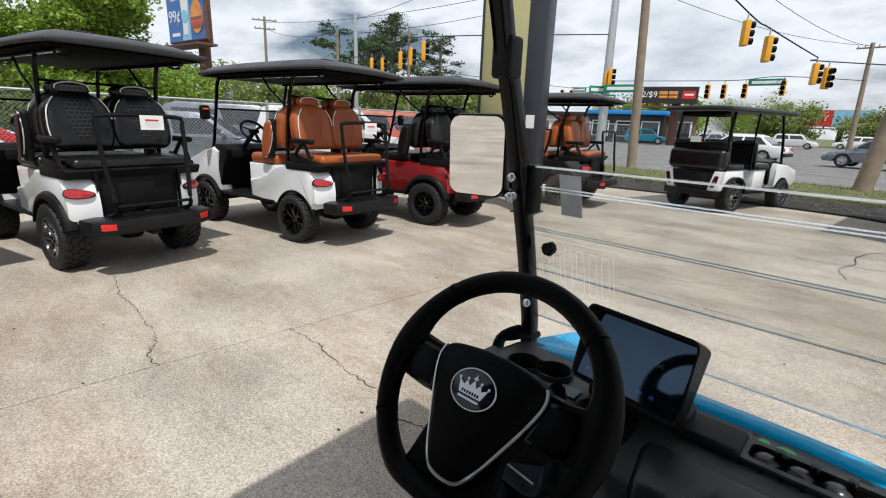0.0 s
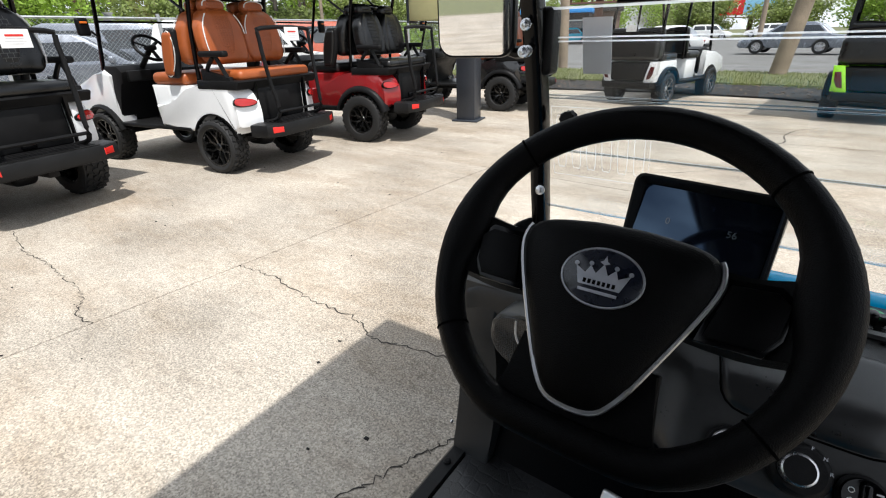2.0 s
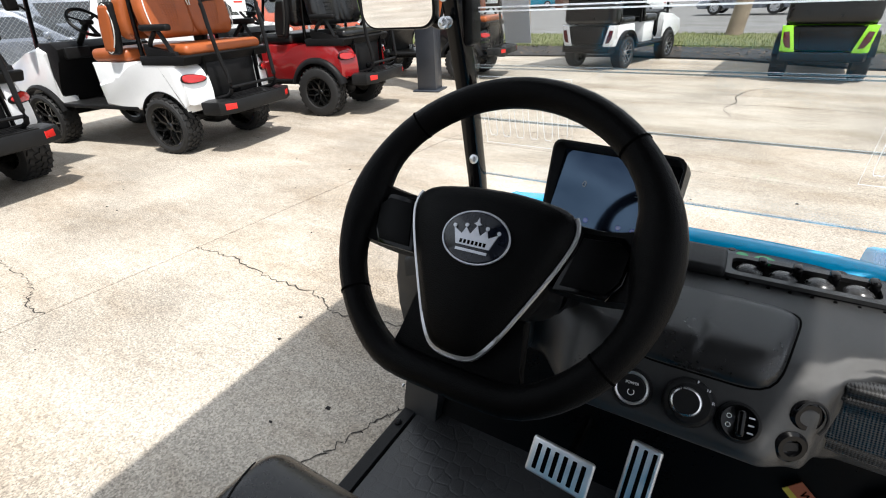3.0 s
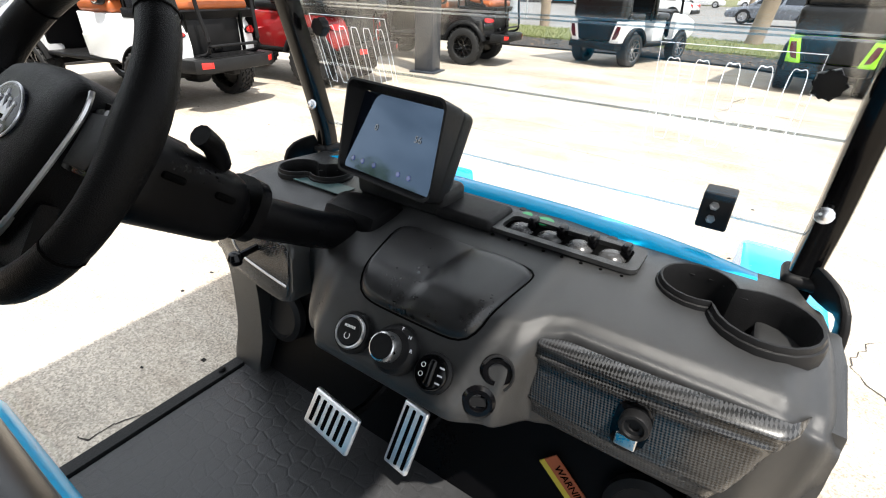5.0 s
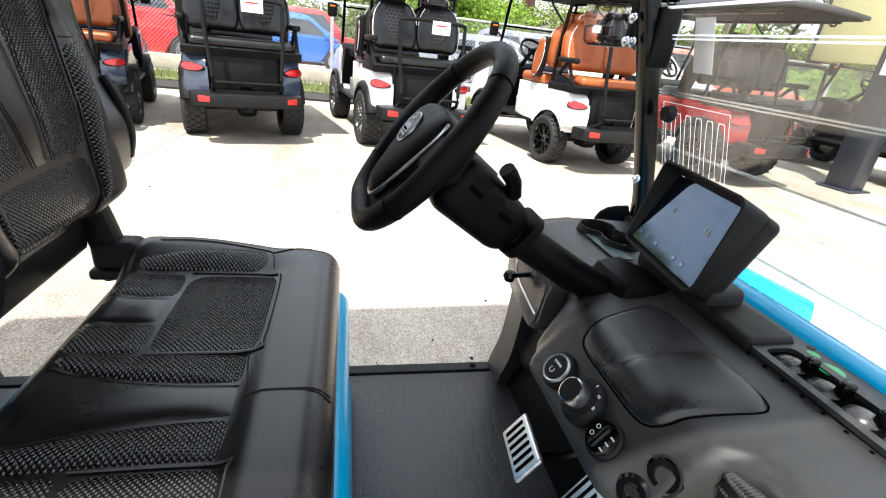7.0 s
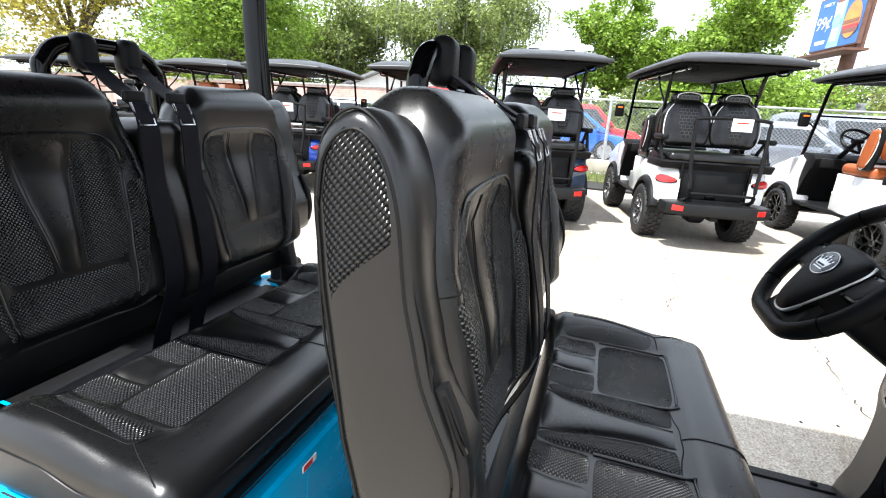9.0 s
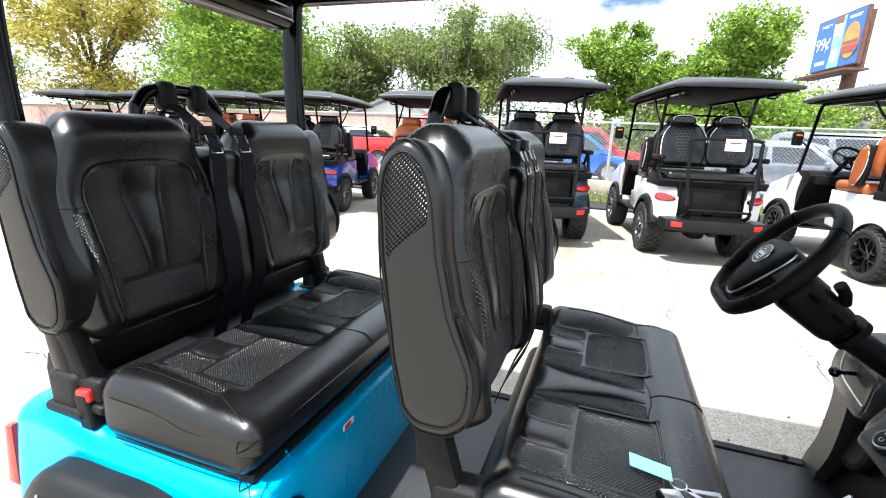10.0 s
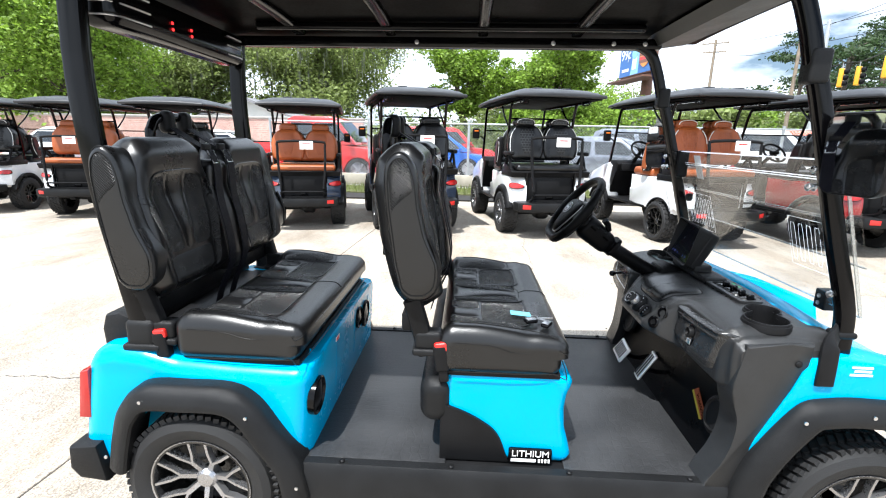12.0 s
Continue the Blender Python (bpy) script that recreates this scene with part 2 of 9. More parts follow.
# ---- shape helpers ----


def part(name, bm, material, parent=None, label="", m=None, sharp=38, fresh=True):
    """Links a bmesh as one mesh object, as a child of parent where one is given."""
    me = bpy.data.meshes.new(name)
    if fresh:
        bmesh.ops.recalc_face_normals(bm, faces=bm.faces)
    bm.to_mesh(me)
    bm.free()
    me.polygons.foreach_set("use_smooth", [True] * len(me.polygons))
    me.set_sharp_from_angle(angle=radians(sharp))
    me.materials.append(material)
    ob = new(name, me)
    if parent:
        ob.parent = parent
    if m is not None:
        ob.matrix_basis = m
    return tagged(ob, label)


def thing(name, label, category, m=None, group="", kind=""):
    ob = new(name)
    ob.empty_display_size = 0.2
    if m is not None:
        ob.matrix_basis = m
    return tagged(ob, label, category, group, kind)


def nb():
    return bmesh.new()


def box(bm, x0, x1, y0, y1, z0, z1, bev=0.0, seg=2, fn=None):
    vs = [bm.verts.new(p) for p in ((x0, y0, z0), (x1, y0, z0), (x1, y1, z0), (x0, y1, z0), (x0, y0, z1), (x1, y0, z1), (x1, y1, z1), (x0, y1, z1))]
    fs = [bm.faces.new([vs[i] for i in q]) for q in ((3, 2, 1, 0), (4, 5, 6, 7), (0, 1, 5, 4), (1, 2, 6, 5), (2, 3, 7, 6), (3, 0, 4, 7))]
    if bev:
        es = list({e for f in fs for e in f.edges})
        r = bmesh.ops.bevel(bm, geom=es, offset=bev, segments=seg, affect="EDGES", profile=0.5)
        vs = list({v for f in r["faces"] for v in f.verts} | {v for v in vs if v.is_valid})
    if fn:
        for v in vs:
            v.co = fn(v.co)
    return bm


def rbox(bm, c, size, r, n=4, mid=3, fn=None):
    """A box with round edges and corners, on a grid that fn may bend."""
    h = [s / 2 for s in size]
    r = min(r, *[a * 0.999 for a in h])

    def line(a):
        t = [a - r + r * math.tan(radians(45 * k / n)) for k in range(n + 1)]
        inner = [-(a - r) + 2 * (a - r) * k / (mid + 1) for k in range(1, mid + 1)]
        return [-v for v in reversed(t)] + inner + t
    ax = [line(a) for a in h]
    seen = {}

    def vert(p):
        key = tuple(round(v, 6) for v in p)
        if key not in seen:
            q = Vector(p)
            core = Vector([max(-(h[i] - r), min(h[i] - r, q[i])) for i in range(3)])
            d = q - core
            if d.length > 1e-9:
                q = core + d.normalized() * r
            q = q + Vector(c)
            seen[key] = bm.verts.new(fn(q) if fn else q)
        return seen[key]
    for axis in range(3):
        u, v = (axis + 1) % 3, (axis + 2) % 3
        for sgn in (-1, 1):
            for i in range(len(ax[u]) - 1):
                for j in range(len(ax[v]) - 1):
                    quad = []
                    for a, b in ((i, j), (i + 1, j), (i + 1, j + 1), (i, j + 1)):
                        p = [0, 0, 0]
                        p[axis], p[u], p[v] = sgn * h[axis], ax[u][a], ax[v][b]
                        quad.append(vert(p))
                    if sgn < 0:
                        quad.reverse()
                    if len(set(quad)) == 4:
                        bm.faces.new(quad)
    return bm


def smooth_path(pts, k=4, closed=False):
    """Catmull-Rom through the points."""
    p = [Vector(q) for q in pts]
    n, out = len(p), []
    for i in range(n if closed else n - 1):
        a, b, c, d = (p[(i - 1) % n], p[i], p[(i + 1) % n], p[(i + 2) % n]) if closed else (p[max(i - 1, 0)], p[i], p[i + 1], p[min(i + 2, n - 1)])
        for s in range(k):
            t = s / k
            out.append(0.5 * (2 * b + (c - a) * t + (2 * a - 5 * b + 4 * c - d) * t * t + (3 * b - a - 3 * c + d) * t ** 3))
    if not closed:
        out.append(p[-1])
    return out


def sweep(bm, pts, prof, up=(0, 0, 1), closed=False, fixed=None):
    """Sweeps a closed 2D profile along the points. Profile x lies along the side vector, y along up."""
    p = [Vector(q) for q in pts]
    n = len(p)
    rings = []
    for i in range(n):
        a, b = (p[(i - 1) % n], p[(i + 1) % n]) if closed else (p[max(i - 1, 0)], p[min(i + 1, n - 1)])
        d = (b - a).normalized()
        if fixed:
            side = Vector(fixed)
            u = side.cross(d).normalized()
        else:
            u0 = Vector(up)
            side = d.cross(u0)
            if side.length < 1e-4:
                side = d.cross(Vector((0, 1, 0.01)))
            side.normalize()
            u = side.cross(d).normalized()
        rings.append([bm.verts.new(p[i] + side * x + u * y) for x, y in prof])
    m = len(prof)
    for i in range(n if closed else n - 1):
        a, b = rings[i], rings[(i + 1) % n]
        for j in range(m):
            bm.faces.new((a[j], a[(j + 1) % m], b[(j + 1) % m], b[j]))
    if not closed:
        bm.faces.new(list(reversed(rings[0])))
        bm.faces.new(rings[-1])
    return bm


def circ(r, n=10, ry=None):
    return [(r * math.cos(2 * math.pi * k / n), (ry or r) * math.sin(2 * math.pi * k / n)) for k in range(n)]


def rrect(w, h, r, n=3):
    out = []
    for cx, cy, a0 in ((w / 2 - r, h / 2 - r, 0), (-w / 2 + r, h / 2 - r, 90), (-w / 2 + r, -h / 2 + r, 180), (w / 2 - r, -h / 2 + r, 270)):
        for k in range(n + 1):
            a = radians(a0 + 90 * k / n)
            out.append((cx + r * math.cos(a), cy + r * math.sin(a)))
    return out


def tube(bm, pts, r, n=8, closed=False, k=0, up=(0, 0, 1)):
    return sweep(bm, smooth_path(pts, k, closed) if k else pts, circ(r, n), up, closed)


def lathe(bm, prof, m=None, n=32, closed=False):
    """Turns (radius, height) points round z, then places them by m."""
    rings = []
    for r, z in prof:
        if r < 1e-6:
            rings.append([bm.verts.new((0, 0, z))])
        else:
            rings.append([bm.verts.new((r * math.cos(2 * math.pi * k / n), r * math.sin(2 * math.pi * k / n), z)) for k in range(n)])
    pairs = list(zip(rings, rings[1:])) + ([(rings[-1], rings[0])] if closed else [])
    for a, b in pairs:
        for k in range(n):
            q = [a[k % len(a)], a[(k + 1) % n % len(a)], b[(k + 1) % n % len(b)], b[k % len(b)]]
            q = list(dict.fromkeys(q))
            if len(q) > 2:
                bm.faces.new(q)
    if m is not None:
        for ring in rings:
            for v in ring:
                v.co = m @ v.co
    return bm


def prism(bm, poly, axis, a, b, bev=0.0):
    """Extrudes a 2D outline along axis 0 (outline is y, z), 1 (x, z) or 2 (x, y)."""
    def co(p, t):
        return (t, p[0], p[1]) if axis == 0 else (p[0], t, p[1]) if axis == 1 else (p[0], p[1], t)
    A = [bm.verts.new(co(p, a)) for p in poly]
    B = [bm.verts.new(co(p, b)) for p in poly]
    fs = [bm.faces.new(A), bm.faces.new(B)]
    n = len(poly)
    for i in range(n):
        fs.append(bm.faces.new((A[i], A[(i + 1) % n], B[(i + 1) % n], B[i])))
    if bev:
        es = list({e for f in fs[:2] for e in f.edges})
        bmesh.ops.bevel(bm, geom=es, offset=bev, segments=2, affect="EDGES", profile=0.5)
    return bm


def text(name, body, size, material, m, parent=None, label="", depth=0.0006):
    cu = bpy.data.curves.new(name, "FONT")
    cu.body, cu.size, cu.extrude, cu.align_x, cu.align_y = body, size, depth, "CENTER", "CENTER"
    cu.materials.append(material)
    ob = new(name, cu)
    ob.matrix_basis = m
    ob.parent = parent
    return tagged(ob, label)


def step(a, b, x):
    t = min(1.0, max(0.0, (x - a) / (b - a)))
    return t * t * (3 - 2 * t)


def ramp_of(zs, vs):
    return lambda z: float(np.interp(z, zs, vs))


def frame_m(o, x, y):
    """A pose from its origin and its x and y directions."""
    x = Vector(x).normalized()
    z = x.cross(Vector(y)).normalized()
    y = z.cross(x)
    return Matrix(((x.x, y.x, z.x, o[0]), (x.y, y.y, z.y, o[1]), (x.z, y.z, z.z, o[2]), (0, 0, 0, 1)))


RX, RY = Matrix.Rotation(radians(90), 4, "X"), Matrix.Rotation(radians(90), 4, "Y")

# ---- parked golf carts ----
TAN = surf("tan_orange_vinyl", (0.33, 0.082, 0.019), 0.42, var=0.15, scale=8, bump=0.25, bscale=420)
TAN_Q = surf("quilted_tan_vinyl", (0.29, 0.071, 0.017), 0.45, var=0.15, scale=8)
cells(TAN_Q, "voronoi", 32, 0.5, 0.004, (1, 0.02, 0.8), 0.1)
BLACK_Q = surf("quilted_black_vinyl", (0.008, 0.008, 0.009), 0.4, var=0.15, scale=8)
cells(BLACK_Q, "voronoi", 32, 0.9, 0.006, (1, 0.02, 0.8), 0.1)
WHITE_Q = surf("white_stitched_black_vinyl", (0.006, 0.006, 0.007), 0.4, var=0.15, scale=8)
q_t = WHITE_Q.node_tree
q_tc = q_t.nodes.new("ShaderNodeTexCoord")
q_mp = q_t.nodes.new("ShaderNodeMapping")
q_mp.inputs["Rotation"].default_value = (radians(-90), 0, 0)
q_br = q_t.nodes.new("ShaderNodeTexBrick")
q_br.offset = 0.5
q_br.inputs["Color1"].default_value = q_br.inputs["Color2"].default_value = (0.005, 0.005, 0.006, 1)
q_br.inputs["Mortar"].default_value = (0.10, 0.10, 0.096, 1)
q_br.inputs["Scale"].default_value = 1.0
q_br.inputs["Mortar Size"].default_value = 0.0022
q_br.inputs["Mortar Smooth"].default_value = 0.3
q_br.inputs["Brick Width"].default_value = 0.042
q_br.inputs["Row Height"].default_value = 0.034
q_t.links.new(q_tc.outputs["Object"], q_mp.inputs["Vector"])
q_t.links.new(q_mp.outputs["Vector"], q_br.inputs["Vector"])
q_t.links.new(q_br.outputs["Color"], q_t.nodes["Principled BSDF"].inputs["Base Color"])
PIPING = surf("white_piping", (0.7, 0.7, 0.68), 0.5)
NAVY = surf("navy_grey_paint", (0.035, 0.05, 0.085), 0.22, var=0.05, coat=0.8)
DEEPRED = surf("deep_red_paint", (0.24, 0.008, 0.010), 0.2, var=0.05, coat=0.8)
COBALT = surf("cobalt_paint", (0.01, 0.05, 0.35), 0.2, var=0.05, coat=0.8)
LIME = surf("lime_green_paint", (0.30, 0.72, 0.02), 0.25, var=0.05, coat=0.7)
BLACKP = surf("black_body_paint", (0.012, 0.012, 0.013), 0.2, var=0.05, coat=0.8)
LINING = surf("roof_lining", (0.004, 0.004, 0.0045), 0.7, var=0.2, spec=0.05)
ROOF_P = surf("black_roof_plastic", (0.020, 0.0205, 0.0225), 0.42, var=0.25, scale=5, bump=0.2, bscale=300, spec=0.4)
SPOKE = surf("machined_rim", (0.42, 0.42, 0.43), 0.28, 0.9, var=0.1)
RIMB = surf("black_rim", (0.005, 0.005, 0.005), 0.25, var=0.1, coat=0.4)


def wheel(parent, at, r, w, rim_r, side, rim_mat, knobs=26, spokes=5, twin=False, drum=RIMB):
    """Tyre with tread blocks and a spoked rim. side: +1 faces +x."""
    h = w / 2
    m = Matrix.Translation(at) @ RY
    prof = [(rim_r, -h * 0.8), (rim_r + 0.012, -h * 0.92), (r * 0.86, -h), (r * 0.95, -h * 0.9), (r * 0.985, -h * 0.7), (r * 0.985, h * 0.7), (r * 0.95, h * 0.9), (r * 0.86, h), (rim_r + 0.012, h * 0.92), (rim_r, h * 0.8)]
    tyre = part("tyre", lathe(nb(), prof, m, 36), RUBBER, parent)
    bm = nb()
    rows = (-0.62, -0.2, 0.22, 0.64)
    for k in range(knobs):
        for q, c in enumerate(rows):
            a = 2 * math.pi * (k + 0.5 * (q % 2)) / knobs
            lw, lt = w * 0.17, 2 * math.pi * r / knobs * 0.62
            rot = Matrix.Rotation(a, 4, "X") @ Matrix.Translation((c * h, 0, r * 0.99))
            rot = Matrix.Translation(at) @ rot @ Matrix.Rotation(0.35 * (1 if q % 2 else -1), 4, "Z")
            n0 = len(bm.verts)
            box(bm, -lw / 2, lw / 2, -lt / 2, lt / 2, -0.008, 0.009)
            bm.verts.ensure_lookup_table()
            for v in bm.verts[n0:]:
                v.co = rot @ v.co
    tagged(part("tread", bm, RUBBER, tyre, fresh=False), kind="stuff")
    rim = part("rim", lathe(nb(), [(rim_r * 0.93, -h * 0.75), (rim_r, -h * 0.82), (rim_r, -h * 0.7), (rim_r * 0.86, -h * 0.3), (rim_r * 0.86, h * 0.3), (rim_r, h * 0.7), (rim_r * 1.02, h * 0.86), (rim_r * 0.95, h * 0.86), (rim_r * 0.9, h * 0.6), (rim_r * 0.84, -h * 0.2), (0.02, -h * 0.25), (0.0, -h * 0.25)], Matrix.Translation(at) @ (RY if side > 0 else RY.inverted()), 36), drum, parent)
    bm = nb()
    for k in range(spokes):
        a0 = 2 * math.pi * k / spokes
        arms = (-0.36, 0.36) if twin else (0.0,)
        for off in arms:
            rot = Matrix.Translation(at) @ (RY if side > 0 else RY.inverted()) @ Matrix.Rotation(a0 if twin else a0 + off * 0.25, 4, "Z")
            a1 = off * 1.0
            ww = (0.0058 if rim_mat is SPOKE else 0.010) if twin else 0.026
            n0 = len(bm.verts)
            pts = [(rim_r * 0.2, 0, h * 0.45), (rim_r * 0.6, rim_r * 0.6 * a1 * 0.6, h * 0.66), (rim_r * 0.94, rim_r * 0.94 * a1, h * 0.78)]
            if twin:
                fork = math.tan(0.62 * math.pi / spokes) * (1 if off > 0 else -1)
                pts = [(rim_r * 0.2, 0.004 * (1 if off > 0 else -1), h * 0.45), (rim_r * 0.5, 0.004 * (1 if off > 0 else -1), h * 0.62), (rim_r * 0.66, rim_r * 0.66 * fork * 0.72, h * 0.68), (rim_r * 0.95, rim_r * 0.95 * fork, h * 0.78)]
            sweep(bm, pts, [(-ww, -0.012), (ww, -0.012), (ww * 0.7, 0.008), (-ww * 0.7, 0.008)])
            bm.verts.ensure_lookup_table()
            for v in bm.verts[n0:]:
                v.co = rot @ v.co
    mc = Matrix.Translation(at) @ (RY if side > 0 else RY.inverted())
    hub = 0.22 if twin else 0.3
    lathe(bm, [(rim_r * hub, h * 0.2), (rim_r * hub, h * 0.5), (rim_r * hub * 0.7, h * 0.62), (0, h * 0.64)], mc, 18)
    lathe(bm, [(rim_r * 0.96, h * 0.84), (rim_r * 1.01, h * 0.88), (rim_r * 1.01, h * 0.8), (rim_r * 0.94, h * 0.8)], mc, 36, True)
    part("spokes", bm, rim_mat, rim)
    return tyre


def arch(y0, z0, r, a0, a1, n=10, sy=1.0):
    return [(y0 + sy * r * math.cos(radians(a0 + (a1 - a0) * k / n)), z0 + r * math.sin(radians(a0 + (a1 - a0) * k / n))) for k in range(n + 1)]


def lifted_cart(at, heading, label, paint, seat, quilt, rim_mat=RIMB, piping=None, tag=True, mirrors=True, tread=26, low=False, grab=True, size=1.0):
    """A lifted four-seat golf cart with a rear-facing flip seat. Its origin is under the rear axle; it faces +y."""
    m = pose(at[0], at[1], 0, 0, 0, heading - 90) @ Matrix.Diagonal((size, size, size, 1))
    c = thing("golf_cart", label, "golf cart", m, "parked golf carts")
    R = 0.265 if low else 0.29
    for x, s in ((-0.49, -1), (0.49, 1)):
        for y in (0.0, 1.78):
            wheel(c, (x, y, R), R, 0.21 if low else 0.23, 0.19 if low else 0.175, s, rim_mat, tread, 6, True)
    # chassis and running gear
    bm = nb()
    box(bm, -0.28, 0.28, -0.5, 2.0, 0.33, 0.4, 0.015)
    box(bm, -0.45, 0.45, -0.04, 0.04, 0.25, 0.33, 0.02)
    rbox(bm, (0.03, 0, 0.29), (0.2, 0.26, 0.2), 0.06, 2, 1)
    box(bm, -0.45, 0.45, 1.74, 1.82, 0.26, 0.32, 0.015)
    box(bm, -0.04, 0.04, -0.62, -0.4, 0.32, 0.38, 0.01)
    part("chassis", bm, PLASTIC, c)
    # floor
    part("floor_panel", box(nb(), -0.55, 0.55, 0.34, 1.5, 0.4, 0.44, 0.012), PLASTIC_G, c)
    # rear body shell with wheel arches
    for s in (-1, 1):
        bm = nb()
        back = smooth_path([(-0.455, 0.47, 0), (-0.462, 0.58, 0), (-0.445, 0.70, 0), (-0.40, 0.79, 0), (-0.28, 0.835, 0), (0.05, 0.845, 0), (0.26, 0.82, 0), (0.40, 0.755, 0), (0.52, 0.685, 0), (0.66, 0.655, 0)], 3)
        poly = [(p.x, p.y) for p in back] + [(0.80, 0.65), (0.78, 0.44), (0.42, 0.42)] + arch(0.0, R, R + 0.062, 24, 156, 14) + [(-0.36, 0.46)]
        prism(bm, poly, 0, s * 0.34, s * 0.545, 0.024)
        for v in bm.verts:     # the tail sweeps forward towards its outer corner
            v.co.y += 0.11 * max(0, (abs(v.co.x) - 0.34) / 0.205) * step(-0.28, -0.40, v.co.y)
        part("body_panel", bm, paint, c)
        bm = nb()
        pts = [(s * 0.55, y, z) for y, z in arch(0.0, R, R + (0.056 if low else 0.068), 16, 164, 14)]
        if low:
            sweep(bm, pts, [(-0.05, -0.006), (0.002, -0.008), (0.004, 0.004), (-0.05, 0.006)], fixed=(s, 0, 0))
        else:
            sweep(bm, pts, [(-0.05, -0.012), (0.042, -0.020), (0.046, -0.006), (0.034, 0.026), (0.006, 0.044), (-0.05, 0.044)], fixed=(s, 0, 0))
        part("fender_flare", bm, PLASTIC, c)
        # tail light, a leaf-shaped lens in a thin surround
        leaf = smooth_path([(-0.085, -0.012, 0), (-0.05, -0.034, 0), (0.02, -0.036, 0), (0.078, -0.022, 0), (0.085, 0.002, 0), (0.05, 0.020, 0), (-0.02, 0.034, 0), (-0.075, 0.030, 0)], 3, True)
        place = Matrix.Translation((s * 0.462, -0.392, 0.70)) @ Matrix.Rotation(s * radians(28), 4, "Z") @ Matrix.Rotation(radians(-14), 4, "X") @ Matrix.Diagonal((-s, 1, 1, 1))
        lamp = part("tail_light", prism(nb(), [(p.x * 1.18, p.y) for p in leaf], 1, -0.022, 0.05, 0.008), REDLENS, c, m=place)
        part("lamp_rim", prism(nb(), [(p.x * 1.27, p.y * 1.16) for p in leaf], 1, -0.012, 0.05, 0.006), GLOSSB, lamp, "thin black surround")
    part("storage_box", box(nb(), -0.33, 0.33, -0.40, 0.3, 0.5, 0.84, 0.02), PLASTIC, c)
    for x in (-0.34, 0.34):
        part("box_strut", box(nb(), x - 0.012, x + 0.012, -0.44, -0.40, 0.46, 0.88), GLOSSB, c)
    part("latch", box(nb(), -0.05, 0.05, -0.425, -0.39, 0.52, 0.57, 0.006), GLOSSB, c)
    # bumper and footplate
    bm = nb()
    poly = [(-0.52, -0.46), (-0.5, -0.65), (-0.36, -0.72), (0.36, -0.72), (0.5, -0.65), (0.52, -0.46), (0.3, -0.38), (-0.3, -0.38)]
    prism(bm, poly, 2, 0.38, 0.50, 0.015)
    bumper = part("bumper", bm, PLASTIC_G, c)
    for s in (-1, 1):
        part("reflector", box(nb(), s * 0.40 - 0.05, s * 0.40 + 0.05, -0.722, -0.68, 0.42, 0.48, 0.006, fn=lambda v, s=s: Vector((v.x, v.y + 0.5 * max(0, abs(v.x) - 0.36), v.z))), RED, bumper)
    for k in range(5):
        part("rib", box(nb(), -0.34, 0.34, -0.70 + k * 0.06, -0.665 + k * 0.06, 0.5, 0.508), PLASTIC, bumper)
    # rear seat
    part("seat_base", box(nb(), -0.553, 0.553, -0.445, 0.11, 0.815, 0.90, 0.016, fn=lambda v: Vector((v.x, v.y + (0.03 if v.y < 0 and v.z < 0.85 else 0), v.z))), PLASTIC, c)
    part("seat_cushion", rbox(nb(), (0, -0.19, 0.935), (0.96, 0.46, 0.10), 0.045, 3, 4), seat, c)
    # twin backrests, rear pair and front pair
    for y, lean in ((-0.02, 0.16), (0.30, -0.16)):
        out = -1 if lean > 0 else 1
        back = part("backrest", rbox(nb(), (0, y, 1.20), (0.90, 0.11, 0.34), 0.05, 3, 5, fn=lambda q, lean=lean: Vector((q.x, q.y + lean * (q.z - 1.03), q.z))), seat, c)
        wide = ramp_of((0, 0.12, 0.30, 0.50, 0.68, 0.82, 0.92, 1.0), (0.80, 0.93, 1.0, 1.0, 0.95, 0.82, 0.66, 0.46))
        for s in (-1, 1):
            xc = s * 0.250

            def bend(q, y=y, lean=lean, xc=xc, out=out):
                t = (q.z - 1.03) / 0.49
                f = (q.x - xc) / 0.26
                puff = out * (0.030 * math.sin(math.pi * min(1, max(0, t))) ** 0.6 * (1 - f * f) + 0.018 * step(0.55, 0.95, abs(f))) if (q.y - y) * out > 0 else 0
                return Vector((xc + (q.x - xc) * wide(t), q.y + puff + lean * (q.z - 1.03), q.z))

            def on_back(u, z, lift, y=y, lean=lean, xc=xc, out=out):
                """A point on the padded face: u across from -1 to 1."""
                p = bend(Vector((xc + 0.26 * u, y + out * 0.07, z)))
                return Vector((p.x, p.y + out * lift, p.z))
            sb = part("seat_back", rbox(nb(), (xc, y, 1.275), (0.52, 0.14, 0.49), 0.060, 4, 14, fn=bend), seat, back)
            bm = nb()
            g = [[bm.verts.new(on_back((2 * i / 10 - 1) * (0.20 + 0.40 * j / 12 - 0.12 * max(0, j - 9) / 3), 1.11 + 0.36 * j / 12, -0.003 + 0.008 * (1 - (2 * i / 10 - 1) ** 6) * (1 - (2 * j / 12 - 1) ** 8))) for j in range(13)] for i in range(11)]
            for i in range(10):
                for j in range(12):
                    bm.faces.new((g[i][j], g[i + 1][j], g[i + 1][j + 1], g[i][j + 1]))
            part("quilted_panel", bm, quilt, sb, sharp=80)
            hy = y + lean * 0.51
            head = part("headrest", rbox(nb(), (xc, hy, 1.555), (0.27, 0.11, 0.105), 0.046, 4, 5, fn=lambda q, xc=xc: Vector((q.x, q.y, q.z - 0.9 * (q.x - xc) ** 2 + 0.3 * lean * (q.z - 1.55)))), seat, back)
